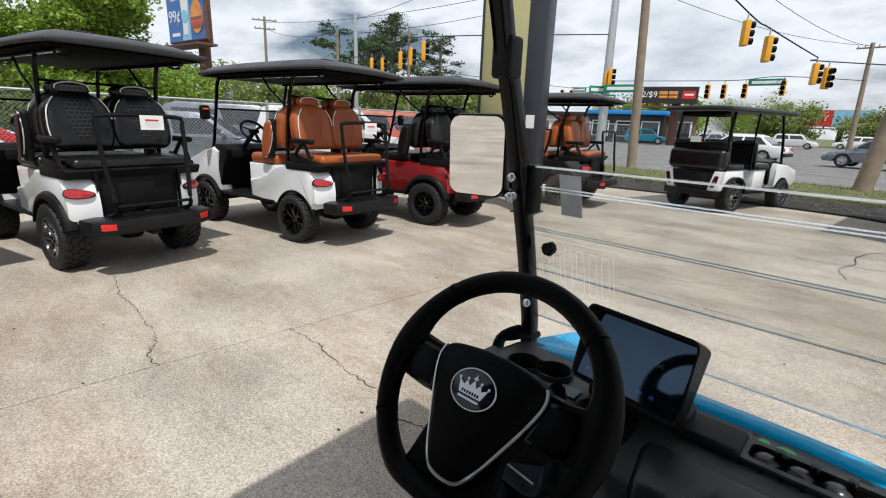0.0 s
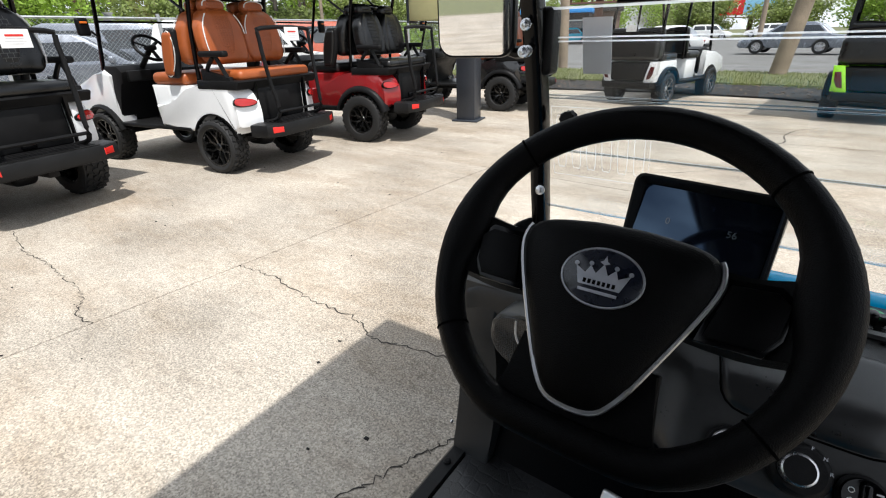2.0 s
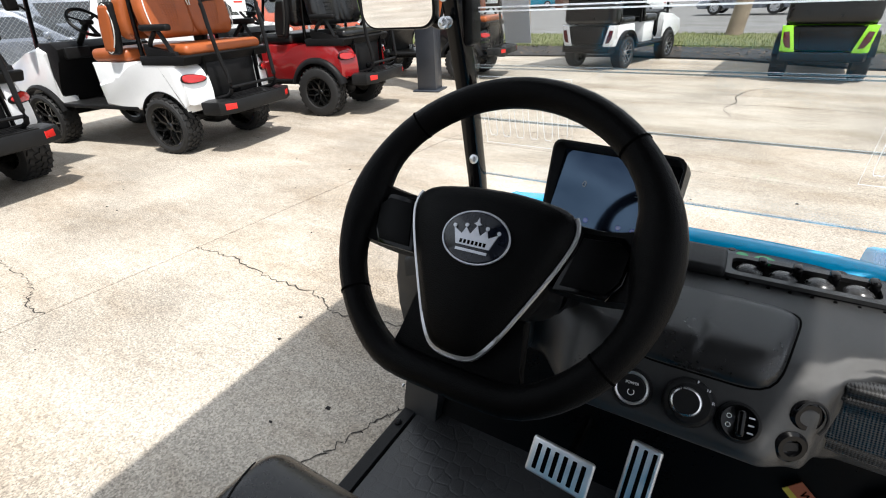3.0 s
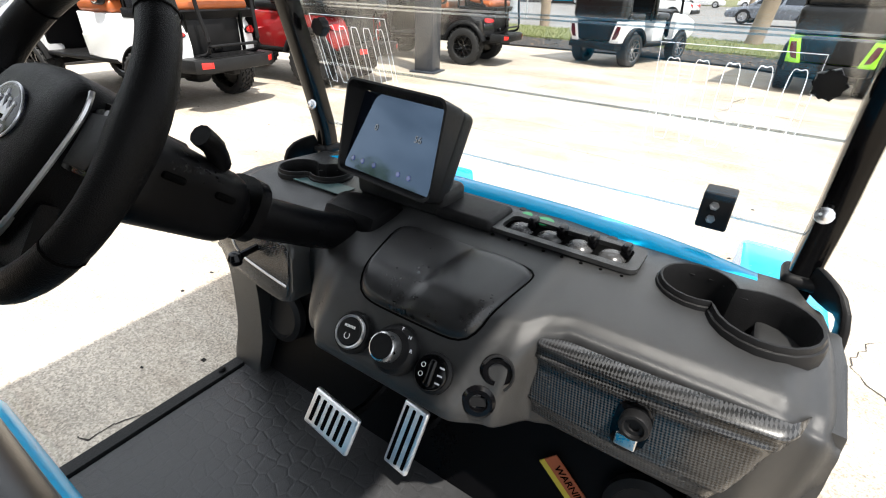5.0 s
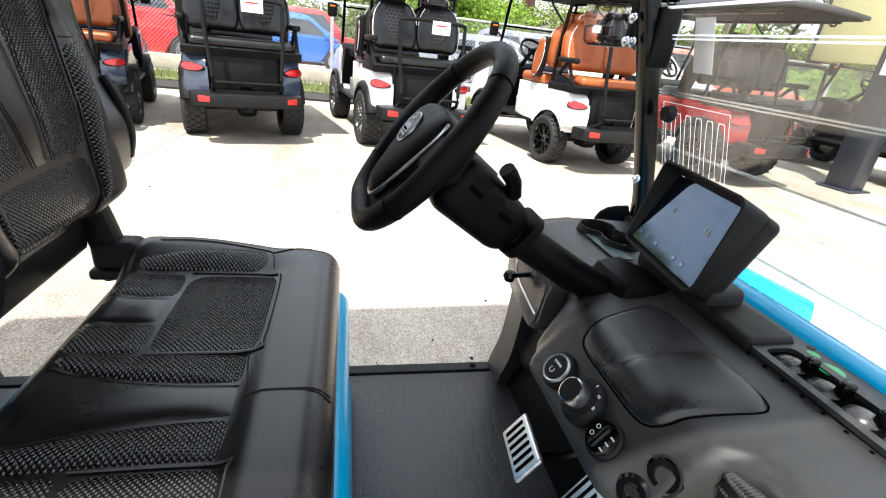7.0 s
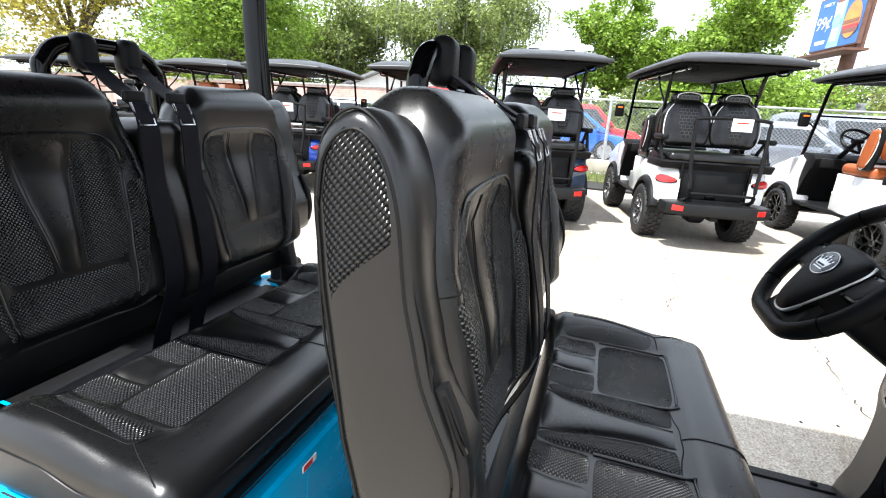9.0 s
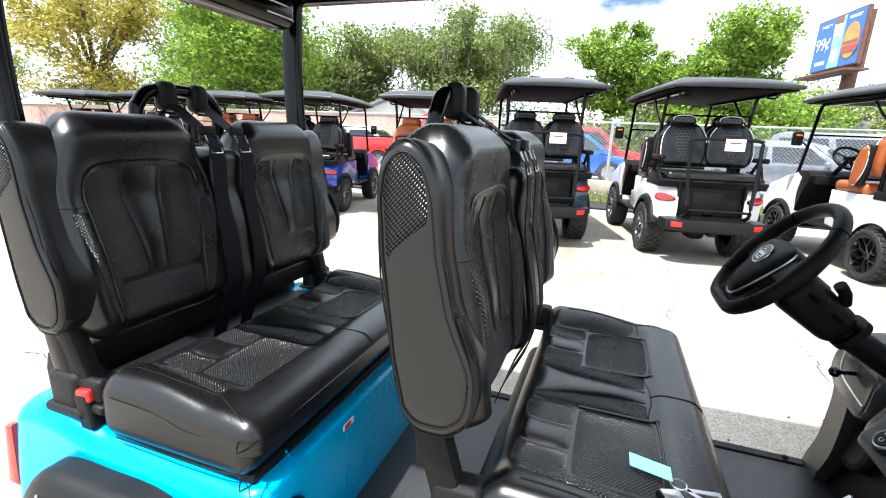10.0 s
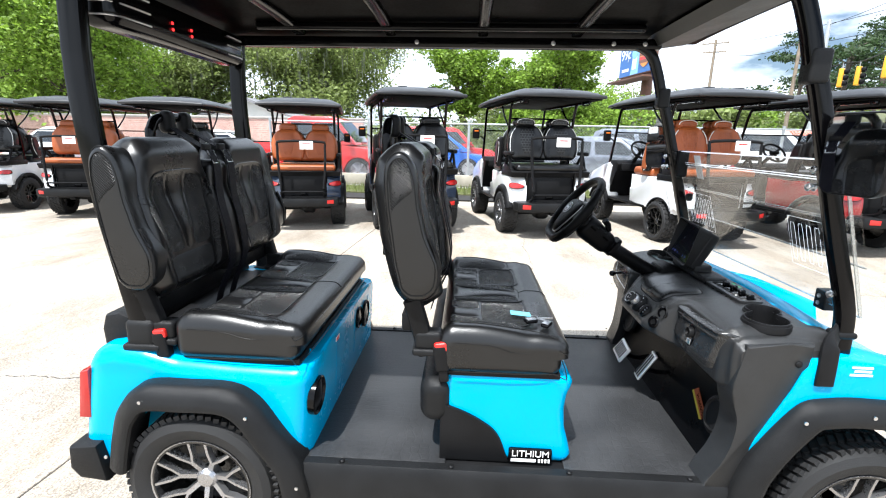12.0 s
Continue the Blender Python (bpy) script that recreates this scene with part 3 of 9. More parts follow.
            part("headrest_panel", rbox(nb(), (xc, hy + out * 0.052, 1.550), (0.19, 0.012, 0.060), 0.0055, 2, 2), quilt, head)
            if piping:
                for k in (1, -1):
                    pts = [on_back(k * 0.93, 1.03 + 0.49 * t, 0.002) for t in ((0.14, 0.3, 0.5, 0.68, 0.80, 0.90) if k == s else (0.55, 0.68, 0.80, 0.90))]
                    part("piping", tube(nb(), pts, 0.0055, 6, k=3), piping, sb)
                hz = [(xc + 0.128 * math.cos(a), hy + out * 0.046, 1.540 + 0.058 * math.sin(a) ** 0.7) for a in [radians(20 * i) for i in range(10)]]
                part("piping", tube(nb(), hz, 0.0055, 6), piping, head)
    for s in (-1, 1):
        def oval(q):
            t = (q.z - 1.13) / 0.22
            return Vector((q.x, 0.40 + (q.y - 0.40) * (1 - 0.30 * t * t) - 0.22 * (q.z - 1.13), q.z))
        wing = part("side_wing", rbox(nb(), (s * 0.515, 0.40, 1.13), (0.07, 0.20, 0.44), 0.034, 4, 8, fn=oval), PLASTIC, c)
        part("wing_pad", rbox(nb(), (s * 0.528, 0.415, 1.13), (0.075, 0.165, 0.40), 0.036, 4, 8, fn=oval), seat, wing)
        if piping:
            part("piping", tube(nb(), [oval(Vector((s * 0.552, 0.405 + 0.090 * math.cos(a), 1.13 + 0.205 * math.sin(a)))) for a in [2 * math.pi * k / 20 for k in range(20)]], 0.005, 6, True), piping, wing)
    part("front_seat_cushion", rbox(nb(), (0, 0.60, 0.90), (0.98, 0.50, 0.12), 0.05, 3, 4), seat, c)
    bm = nb()
    prism(bm, [(0.34, 0.44), (0.34, 0.84), (0.86, 0.84), (0.84, 0.62), (0.80, 0.44)], 0, -0.5, 0.5, 0.02)
    part("seat_pod", bm, paint, c)
    # armrests
    for s in (-1, 1):
        bm = nb()
        tube(bm, [(s * 0.50, -0.03, 0.90), (s * 0.53, -0.06, 1.0), (s * 0.53, -0.16, 1.1)], 0.02, 6, k=3)
        tube(bm, [(s * 0.53, -0.30, 0.92), (s * 0.53, -0.26, 1.0), (s * 0.53, -0.2, 1.1)], 0.02, 6, k=3)
        rbox(bm, (s * 0.53, -0.17, 1.13), (0.07, 0.34, 0.055), 0.022, 2, 1)
        prism(bm, [(-0.36, 0.86), (0.02, 0.86), (0.02, 1.0), (-0.1, 0.96), (-0.34, 0.93)], 0, s * 0.50, s * 0.545, 0.008)
        part("armrest", bm, PLASTIC, c)
    # grab bar on the footplate
    if grab:
        bm = nb()
        tube(bm, [(-0.30, -0.46, 0.5), (-0.31, -0.64, 0.55), (-0.31, -0.65, 0.7), (-0.33, -0.62, 0.88), (-0.34, -0.58, 1.25), (-0.29, -0.575, 1.335), (0.29, -0.575, 1.335), (0.34, -0.58, 1.25), (0.33, -0.62, 0.88), (0.31, -0.65, 0.7), (0.31, -0.64, 0.55), (0.30, -0.46, 0.5)], 0.019, 8, k=3)
        bar = part("grab_bar", bm, PLASTIC, c)
        part("cross_tube", tube(nb(), [(-0.31, -0.645, 0.6), (0.31, -0.645, 0.6)], 0.014, 8), PLASTIC, bar)
    if tag:
        card = part("price_card", box(nb(), -0.02, 0.17, -0.603, -0.599, 1.225, 1.345, 0.0), PAPER, c)
        part("print", box(nb(), 0.02, 0.13, -0.6045, -0.6035, 1.298, 1.312), RED, card)
        for z, w in ((1.297, 0.11), (1.28, 0.13), (1.263, 0.09)):
            part("print", box(nb(), 0.075 - w / 2, 0.075 + w / 2, -0.6045, -0.6035, z - 0.014, z - 0.010), GREYPAPER, card)
    # front cowl, dash and column
    for s in (-1, 1):
        bm = nb()
        poly = [(1.46, 0.44), (1.49, 0.70), (1.44, 0.93), (1.55, 0.985), (1.75, 0.93), (2.15, 0.8), (2.28, 0.62), (2.26, 0.46), (2.15, 0.44)] + arch(1.78, R, R + 0.062, 24, 156, 14)
        prism(bm, poly, 0, s * 0.36, s * 0.54, 0.03)
        part("front_panel", bm, paint, c)
        bm = nb()
        pts = [(s * 0.55, y, z) for y, z in arch(1.78, R, R + 0.066, 16, 164, 14)]
        sweep(bm, pts, [(-0.05, -0.010), (0.030, -0.016), (0.030, 0.004), (0.006, 0.026), (-0.05, 0.026)], fixed=(s, 0, 0))
        part("fender_flare", bm, PLASTIC, c)
    bm = nb()
    prism(bm, [(1.47, 0.95), (1.75, 0.95), (2.15, 0.84), (2.27, 0.66), (2.26, 0.44), (1.9, 0.44), (1.5, 0.7)], 0, -0.37, 0.37, 0.03)
    part("hood", bm, paint, c)
    bm = nb()
    prism(bm, [(1.30, 0.84), (1.27, 0.96), (1.34, 1.02), (1.55, 1.02), (1.56, 0.44), (1.48, 0.44), (1.42, 0.7)], 0, -0.52, 0.52, 0.02)
    part("dashboard", bm, PLASTIC, c)
    for s in (-1, 1):
        part("dash_pocket", box(nb(), s * 0.33 - 0.13, s * 0.33 + 0.13, 1.245, 1.30, 0.86, 0.97, 0.012), PLASTIC_G, c)
    part("steering_column", tube(nb(), [(-0.24, 1.34, 0.98), (-0.24, 1.12, 1.17)], 0.028, 8), PLASTIC, c)
    ax = Matrix.Translation((-0.24, 1.10, 1.19)) @ Matrix.Rotation(radians(48), 4, "X")
    rim_w = part("steering_wheel", lathe(nb(), [(0.165 + 0.016 * math.cos(a), 0.016 * math.sin(a)) for a in [2 * math.pi * k / 8 for k in range(8)]], ax, 28, True), PLASTIC, c)
    for a in (0, 120, 240):
        part("spoke", sweep(nb(), [ax @ Vector((0, 0, 0)), ax @ Vector((0.16 * math.cos(radians(a + 30)), 0.16 * math.sin(radians(a + 30)), 0))], [(-0.018, -0.008), (0.018, -0.008), (0.018, 0.008), (-0.018, 0.008)]), PLASTIC, rim_w)
    part("hub", rbox(nb(), ax @ Vector((0, 0, 0.0)), (0.10, 0.10, 0.05), 0.02, 2, 1), PLASTIC, rim_w)
    # roof frame and roof
    for s in (-1, 1):
        part("front_post", sweep(nb(), smooth_path([(s * 0.5, 1.60, 0.95), (s * 0.5, 1.48, 1.4), (s * 0.5, 1.38, 1.78), (s * 0.46, 1.30, 1.82)], 3), rrect(0.035, 0.035, 0.008, 1)), GLOSSB, c)
        part("rear_post", sweep(nb(), smooth_path([(s * 0.47, 0.16, 0.86), (s * 0.47, 0.13, 1.3), (s * 0.47, 0.05, 1.7), (s * 0.47, -0.02, 1.82)], 3), rrect(0.035, 0.035, 0.008, 1)), GLOSSB, c)
        part("roof_brace", tube(nb(), [(s * 0.46, 0.55, 1.80), (s * 0.47, 0.40, 1.66), (s * 0.47, 0.16, 1.5)], 0.013, 6, k=3), GLOSSB, c)
        part("roof_rail", box(nb(), s * 0.46 - 0.018, s * 0.46 + 0.018, -0.45, 1.4, 1.79, 1.82), GLOSSB, c)
    part("cross_tube", tube(nb(), [(-0.47, 0.09, 1.6), (0.47, 0.09, 1.6)], 0.012, 6), GLOSSB, c)
    part("cross_tube", tube(nb(), [(-0.5, 1.46, 1.45), (0.5, 1.46, 1.45)], 0.012, 6), GLOSSB, c)

    def crown(q):
        ex, ey = abs(q.x) / 0.6, abs(q.y - 0.5) / 1.15
        e = max(ex, ey)
        rise = 0.075 * min(1, max(0, (1.0 - e) / 0.30)) ** 0.8 + 0.02 * (1 - ex * ex)
        return Vector((q.x, q.y, q.z + (rise if q.z > 1.872 else 0.006 * (1 - ex * ex)) - 0.02 * ey ** 3))
    roof = part("roof", rbox(nb(), (0, 0.50, 1.872), (1.2, 2.3, 0.036), 0.016, 2, 17, fn=crown), ROOF_P, c, sharp=24)
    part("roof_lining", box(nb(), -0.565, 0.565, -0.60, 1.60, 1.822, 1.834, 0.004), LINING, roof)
    for x in (-0.2, 0.2):
        part("roof_rib", rbox(nb(), (x, 0.5, 1.982), (0.12, 1.5, 0.016), 0.007, 1, 5), ROOF_P, roof)
    for x in (-0.42, 0.42):
        bm = nb()
        tube(bm, [(x - 0.055, -0.40, 1.84), (x - 0.05, -0.40, 1.78), (x, -0.40, 1.765), (x + 0.05, -0.40, 1.78), (x + 0.055, -0.40, 1.84)], 0.011, 6, k=3)
        part("grab_handle", bm, PLASTIC, roof)
    if mirrors:
        for s in (-1, 1):
            bm = nb()
            tube(bm, [(s * 0.5, 1.5, 1.3), (s * 0.58, 1.47, 1.36)], 0.011, 6)
            rbox(bm, (s * 0.66, 1.45, 1.40), (0.12, 0.06, 0.17), 0.025, 2, 1)
            mir = part("side_mirror", bm, PLASTIC, c)
            part("turn_signal", rbox(nb(), (s * 0.66, 1.418, 1.44), (0.07, 0.012, 0.02), 0.005, 1, 1), AMBER, mir)
    # windshield
    bm = nb()
    box(bm, -0.47, 0.47, 1.60, 1.604, 1.02, 1.72, fn=lambda v: Vector((v.x, v.y - 0.27 * (v.z - 1.0), v.z)))
    pane = part("windshield", bm, CLEAR, c, "clear acrylic windshield")
    pane.visible_shadow = False
    return c


DARKLENS = surf("dark_red_lens", (0.07, 0.006, 0.007), 0.15, var=0.15, coat=0.6)


def forward_cart(at, heading, label, paint, wheel_mat=SPOKE):
    """A forward-facing four-seat cart seen from behind, with a boxy tail and a stowed rear seat."""
    m = pose(at[0], at[1], 0, 0, 0, heading - 90)
    c = thing("golf_cart", label, "golf cart", m, "parked golf carts")
    R = 0.27
    for x, s in ((-0.47, -1), (0.47, 1)):
        for y in (0.0, 1.8):
            wheel(c, (x, y, R), R, 0.21, 0.18, s, wheel_mat, 26, 6, True)
    bm = nb()
    box(bm, -0.3, 0.3, -0.3, 2.1, 0.26, 0.36, 0.015)
    box(bm, -0.42, 0.42, -0.04, 0.04, 0.23, 0.31, 0.02)
    part("chassis", bm, PLASTIC, c)
    part("floor_panel", box(nb(), -0.54, 0.54, 0.3, 1.6, 0.34, 0.38, 0.012), PLASTIC_G, c)
    for s in (-1, 1):
        bm = nb()
        poly = [(-0.42, 0.40), (-0.44, 0.6), (-0.38, 0.74), (0.3, 0.74), (0.42, 0.4)] + arch(0.0, 0.28, 0.34, 20, 160)
        prism(bm, poly, 0, s * 0.36, s * 0.50, 0.02)
        part("body_panel", bm, paint, c)
        bm = nb()
        sweep(bm, [(s * 0.52, y, z) for y, z in arch(0.0, 0.28, 0.345, 10, 170, 12)], [(-0.05, -0.015), (0.06, -0.02), (0.05, 0.02), (-0.05, 0.03)], fixed=(s, 0, 0))
        part("fender_flare", bm, PLASTIC, c)
        pillar = part("tail_pillar", prism(nb(), [(s * 0.30, 0.36), (s * 0.43, 0.38), (s * 0.50, 0.52), (s * 0.525, 0.74), (s * 0.40, 0.74), (s * 0.36, 0.58)], 1, -0.480, -0.34, 0.016), paint, c)
        part("tail_light", prism(nb(), [(s * 0.365, 0.45), (s * 0.43, 0.46), (s * 0.475, 0.54), (s * 0.492, 0.66), (s * 0.425, 0.665), (s * 0.40, 0.58)], 1, -0.492, -0.46, 0.008), DARKLENS, pillar)
        bm = nb()
        poly = [(1.5, 0.4), (1.45, 0.74), (1.5, 0.86), (1.9, 0.82), (2.3, 0.72), (2.4, 0.5), (2.2, 0.4)] + arch(1.8, 0.28, 0.34, 20, 160)
        prism(bm, poly, 0, s * 0.34, s * 0.52, 0.03)
        part("front_panel", bm, paint, c)
    bm = nb()
    prism(bm, [(-0.37, 0.42), (0.37, 0.42), (0.40, 0.72), (-0.40, 0.72)], 1, -0.455, 0.2, 0.02)
    part("tail_panel", bm, PLASTIC_G, c)
    part("stowed_seat", rbox(nb(), (0, -0.36, 0.93), (1.02, 0.24, 0.36), 0.085, 4, 4), VINYL, c)
    part("hatch", prism(nb(), [(-0.27, 0.42), (0.27, 0.42), (0.31, 0.66), (0.27, 0.70), (-0.27, 0.70), (-0.31, 0.66)], 1, -0.468, -0.44, 0.012), PLASTIC_G, c)
    part("bumper", prism(nb(), [(-0.50, -0.36), (-0.46, -0.52), (0.46, -0.52), (0.50, -0.36), (0.3, -0.3), (-0.3, -0.3)], 2, 0.29, 0.40, 0.015), PLASTIC_G, c)
    for y in (-0.22, 0.70):
        part("backrest", rbox(nb(), (0, y, 1.05), (0.98, 0.14, 0.46), 0.06, 3, 5, fn=lambda q: Vector((q.x, q.y - 0.18 * (q.z - 0.85), q.z - 0.06 * math.exp(-(q.x / 0.12) ** 2) * max(0, (q.z - 1.05) / 0.23)))), VINYL, c)
        part("seat_cushion", rbox(nb(), (0, y + 0.30, 0.80), (0.98, 0.5, 0.13), 0.05, 3, 4), VINYL, c)
        part("seat_pod", box(nb(), -0.46, 0.46, y + 0.08, y + 0.5, 0.38, 0.74, 0.02), paint, c)
        part("grab_hoop", tube(nb(), [(-0.48, y - 0.06, 0.8), (-0.48, y - 0.14, 1.12), (-0.4, y - 0.15, 1.2), (0.4, y - 0.15, 1.2), (0.48, y - 0.14, 1.12), (0.48, y - 0.06, 0.8)], 0.015, 6, k=3), GLOSSB, c)
    bm = nb()
    prism(bm, [(1.36, 0.74), (1.36, 0.88), (1.62, 0.92), (2.3, 0.76), (2.38, 0.42), (1.5, 0.42)], 0, -0.42, 0.42, 0.03)
    part("dashboard", bm, PLASTIC, c)
    for s in (-1, 1):
        part("front_post", sweep(nb(), smooth_path([(s * 0.48, 1.70, 0.8), (s * 0.48, 1.58, 1.3), (s * 0.47, 1.42, 1.74)], 3), rrect(0.04, 0.04, 0.008, 1)), GLOSSB, c)
        part("rear_post", sweep(nb(), smooth_path([(s * 0.47, -0.28, 0.74), (s * 0.47, -0.33, 1.2), (s * 0.47, -0.26, 1.74)], 3), rrect(0.05, 0.04, 0.008, 1)), GLOSSB, c)
        part("middle_post", sweep(nb(), smooth_path([(s * 0.47, 0.56, 0.74), (s * 0.47, 0.53, 1.2), (s * 0.47, 0.56, 1.74)], 3), rrect(0.04, 0.03, 0.008, 1)), GLOSSB, c)
    roof = part("roof", rbox(nb(), (0, 0.55, 1.78), (1.22, 2.35, 0.075), 0.03, 2, 7, fn=lambda q: Vector((q.x, q.y, q.z + 0.05 * (1 - (abs(q.x) / 0.62) ** 2.2) * (1 - (abs(q.y - 0.55) / 1.3) ** 4)))), ROOF_P, c)
    part("sound_bar", rbox(nb(), (0, -0.36, 1.70), (0.85, 0.12, 0.10), 0.04, 2, 2), GLOSSB, roof)
    card = part("price_card", box(nb(), -0.13, 0.06, -0.47, -0.466, 1.22, 1.32), PAPER, c)
    return c



# ---- the lot, its edges and the street ----


def ground_mat(name, col, var, speck, scale=1.2):
    m = surf(name, col, 0.85, var=var, scale=scale, bump=0.5, bscale=90, spec=0.25, rvar=0.08)
    t = m.node_tree
    b = t.nodes["Principled BSDF"]
    old = b.inputs["Base Color"].links[0].from_socket
    tc = t.nodes.new("ShaderNodeTexCoord")
    # small stones
    v = t.nodes.new("ShaderNodeTexVoronoi")
    v.inputs["Scale"].default_value = 170
    t.links.new(tc.outputs["Object"], v.inputs["Vector"])
    sep = t.nodes.new("ShaderNodeSeparateColor")
    t.links.new(v.outputs["Color"], sep.inputs["Color"])
    mr = t.nodes.new("ShaderNodeMapRange")
    mr.inputs["To Min"].default_value, mr.inputs["To Max"].default_value = 1 - speck, 1 + speck
    t.links.new(sep.outputs["Red"], mr.inputs["Value"])
    # broad stains
    n = t.nodes.new("ShaderNodeTexNoise")
    n.inputs["Scale"].default_value = 0.75
    n.inputs["Detail"].default_value = 12
    n.inputs["Roughness"].default_value = 0.76
    drag = t.nodes.new("ShaderNodeMapping")      # washed out along the slope of the lot
    drag.inputs["Rotation"].default_value = (0, 0, radians(20))
    drag.inputs["Scale"].default_value = (0.55, 1.5, 1.0)
    t.links.new(tc.outputs["Object"], drag.inputs["Vector"])
    t.links.new(drag.outputs["Vector"], n.inputs["Vector"])
    st = t.nodes.new("ShaderNodeValToRGB")
    st.color_ramp.elements[0].position, st.color_ramp.elements[0].color = 0.34, (0.70, 0.63, 0.555, 1)
    st.color_ramp.elements[1].position, st.color_ramp.elements[1].color = 0.56, (1.06, 1.06, 1.06, 1)
    t.links.new(n.outputs["Fac"], st.inputs["Fac"])
    s1 = t.nodes.new("ShaderNodeVectorMath")
    s1.operation = "SCALE"
    t.links.new(old, s1.inputs[0])
    t.links.new(mr.outputs["Result"], s1.inputs["Scale"])
    s2 = t.nodes.new("ShaderNodeVectorMath")
    s2.operation = "MULTIPLY"
    t.links.new(s1.outputs["Vector"], s2.inputs[0])
    t.links.new(st.outputs["Color"], s2.inputs[1])
    # pitted patches where the cement skin has worn off
    fine, worn = t.nodes.new("ShaderNodeTexNoise"), t.nodes.new("ShaderNodeTexNoise")
    fine.inputs["Scale"].default_value, fine.inputs["Detail"].default_value = 125, 3
    worn.inputs["Scale"].default_value, worn.inputs["Detail"].default_value = 1.1, 5
    both = t.nodes.new("ShaderNodeMath")
    both.operation = "MULTIPLY_ADD"
    both.inputs[1].default_value = 0.55
    for q in (fine, worn):
        t.links.new(tc.outputs["Object"], q.inputs["Vector"])
    t.links.new(worn.outputs["Fac"], both.inputs[0])
    t.links.new(fine.outputs["Fac"], both.inputs[2])
    pit = t.nodes.new("ShaderNodeMapRange")
    pit.inputs["From Min"].default_value, pit.inputs["From Max"].default_value = 0.66, 0.76
    pit.inputs["To Min"].default_value, pit.inputs["To Max"].default_value = 0.72, 1.07
    t.links.new(both.outputs["Value"], pit.inputs["Value"])
    s3 = t.nodes.new("ShaderNodeVectorMath")
    s3.operation = "SCALE"
    t.links.new(s2.outputs["Vector"], s3.inputs[0])
    t.links.new(pit.outputs["Result"], s3.inputs["Scale"])
    t.links.new(s3.outputs["Vector"], b.inputs["Base Color"])
    return m


CONCRETE = ground_mat("exposed_aggregate_concrete", (0.358, 0.320, 0.270), 0.22, 0.32)
ASPHALT = ground_mat("worn_asphalt", (0.17, 0.17, 0.17), 0.15, 0.25)
GRASS_G = surf("grass_ground", (0.11, 0.115, 0.045), 0.9, var=0.45, scale=3, bump=1.0, bscale=120)
MULCH = surf("dark_mulch", (0.018, 0.016, 0.015), 0.95, var=0.6, scale=20, bump=1.0, bscale=60)
KERB = surf("kerb_concrete", (0.42, 0.40, 0.37), 0.85, var=0.2, scale=4, bump=0.4, bscale=150)
JOINT = surf("joint_dirt", (0.035, 0.03, 0.026), 0.95, var=0.3, scale=12)

tagged(part("ground", box(nb(), -900, 900, -900, 900, -0.6, -0.10), GRASS_G), "grassy ground that reaches the horizon", "ground", kind="structure")
tagged(part("road", box(nb(), -500, 400, 14.6, 90, -0.10, -0.045), ASPHALT), "worn grey asphalt of the wide crossing", "road", kind="structure")
bed = tagged(part("pavement", box(nb(), -8.6, 24, -26, 13.2, -0.098, -0.005), JOINT), "pale concrete lot laid in square slabs", "pavement", kind="structure")
# slabs, turned with the row of carts
SLAB_M = Matrix.Translation((-2.40, 4.13, 0)) @ Matrix.Rotation(radians(-3.0), 4, "Z")
rng = random.Random(4)
for i in range(-2, 5):
    for j in range(-7, 3):
        bm = nb()
        dz = rng.uniform(-0.0015, 0.0)
        box(bm, i * 6.2 + 0.004, i * 6.2 + 6.196, j * 5.58 + 0.004, j * 5.58 + 5.576, -0.03, dz, 0.003, 1)
        bmesh.ops.transform(bm, matrix=SLAB_M, verts=bm.verts)
        for co, no in (((-8.55, 0, 0), (-1, 0, 0)), ((23.9, 0, 0), (1, 0, 0)), ((0, -25.9, 0), (0, -1, 0)), ((0, 13.1, 0), (0, 1, 0))):
            bmesh.ops.bisect_plane(bm, geom=bm.verts[:] + bm.edges[:] + bm.faces[:], plane_co=co, plane_no=no, clear_outer=True)
        if len(bm.faces) > 3:
            part("concrete_slab", bm, CONCRETE, bed)
        else:
            bm.free()


def crack(pts, w, seed):
    """A jagged dark crack laid on the slabs."""
    r = random.Random(seed)
    p = smooth_path([(x, y, 0) for x, y in pts], 14)
    q = [Vector((v.x + r.uniform(-0.014, 0.014), v.y + r.uniform(-0.014, 0.014), 0.0012)) for v in p]
    bm = nb()
    L, R = [], []
    for i, v in enumerate(q):
        a, b = q[max(0, i - 1)], q[min(len(q) - 1, i + 1)]
        d = (b - a).normalized()
        n = Vector((-d.y, d.x, 0)) * w * r.uniform(0.12, 0.55)
        L.append(bm.verts.new(v + n))
        R.append(bm.verts.new(v - n))
    for i in range(len(q) - 1):
        bm.faces.new((L[i], L[i + 1], R[i + 1], R[i]))
    part("crack", bm, JOINT, bed)


crack([(-2.54, 1.39), (-2.25, 1.41), (-1.90, 1.36), (-1.54, 1.36), (-1.35, 1.29), (-1.04, 1.35), (-0.60, 1.42)], 0.008, 3)
crack([(-2.58, 0.61), (-2.78, 0.62), (-2.87, 0.68), (-3.10, 0.72), (-3.60, 0.74), (-4.0, 0.73), (-4.5, 0.80)], 0.007, 5)
crack([(-0.95, 0.45), (-0.86, 0.68), (-0.79, 0.85), (-0.72, 1.01), (-0.60, 1.20)], 0.007, 8)
crack([(-0.42, -2.9), (-0.42, -2.5), (-0.43, -2.2), (-0.42, -1.9), (-0.38, -1.5)], 0.006, 23)
crack([(-0.60, 6.72), (-0.27, 6.71), (0.0, 6.74), (0.41, 6.77), (1.24, 6.73), (2.2, 6.7)], 0.014, 11)
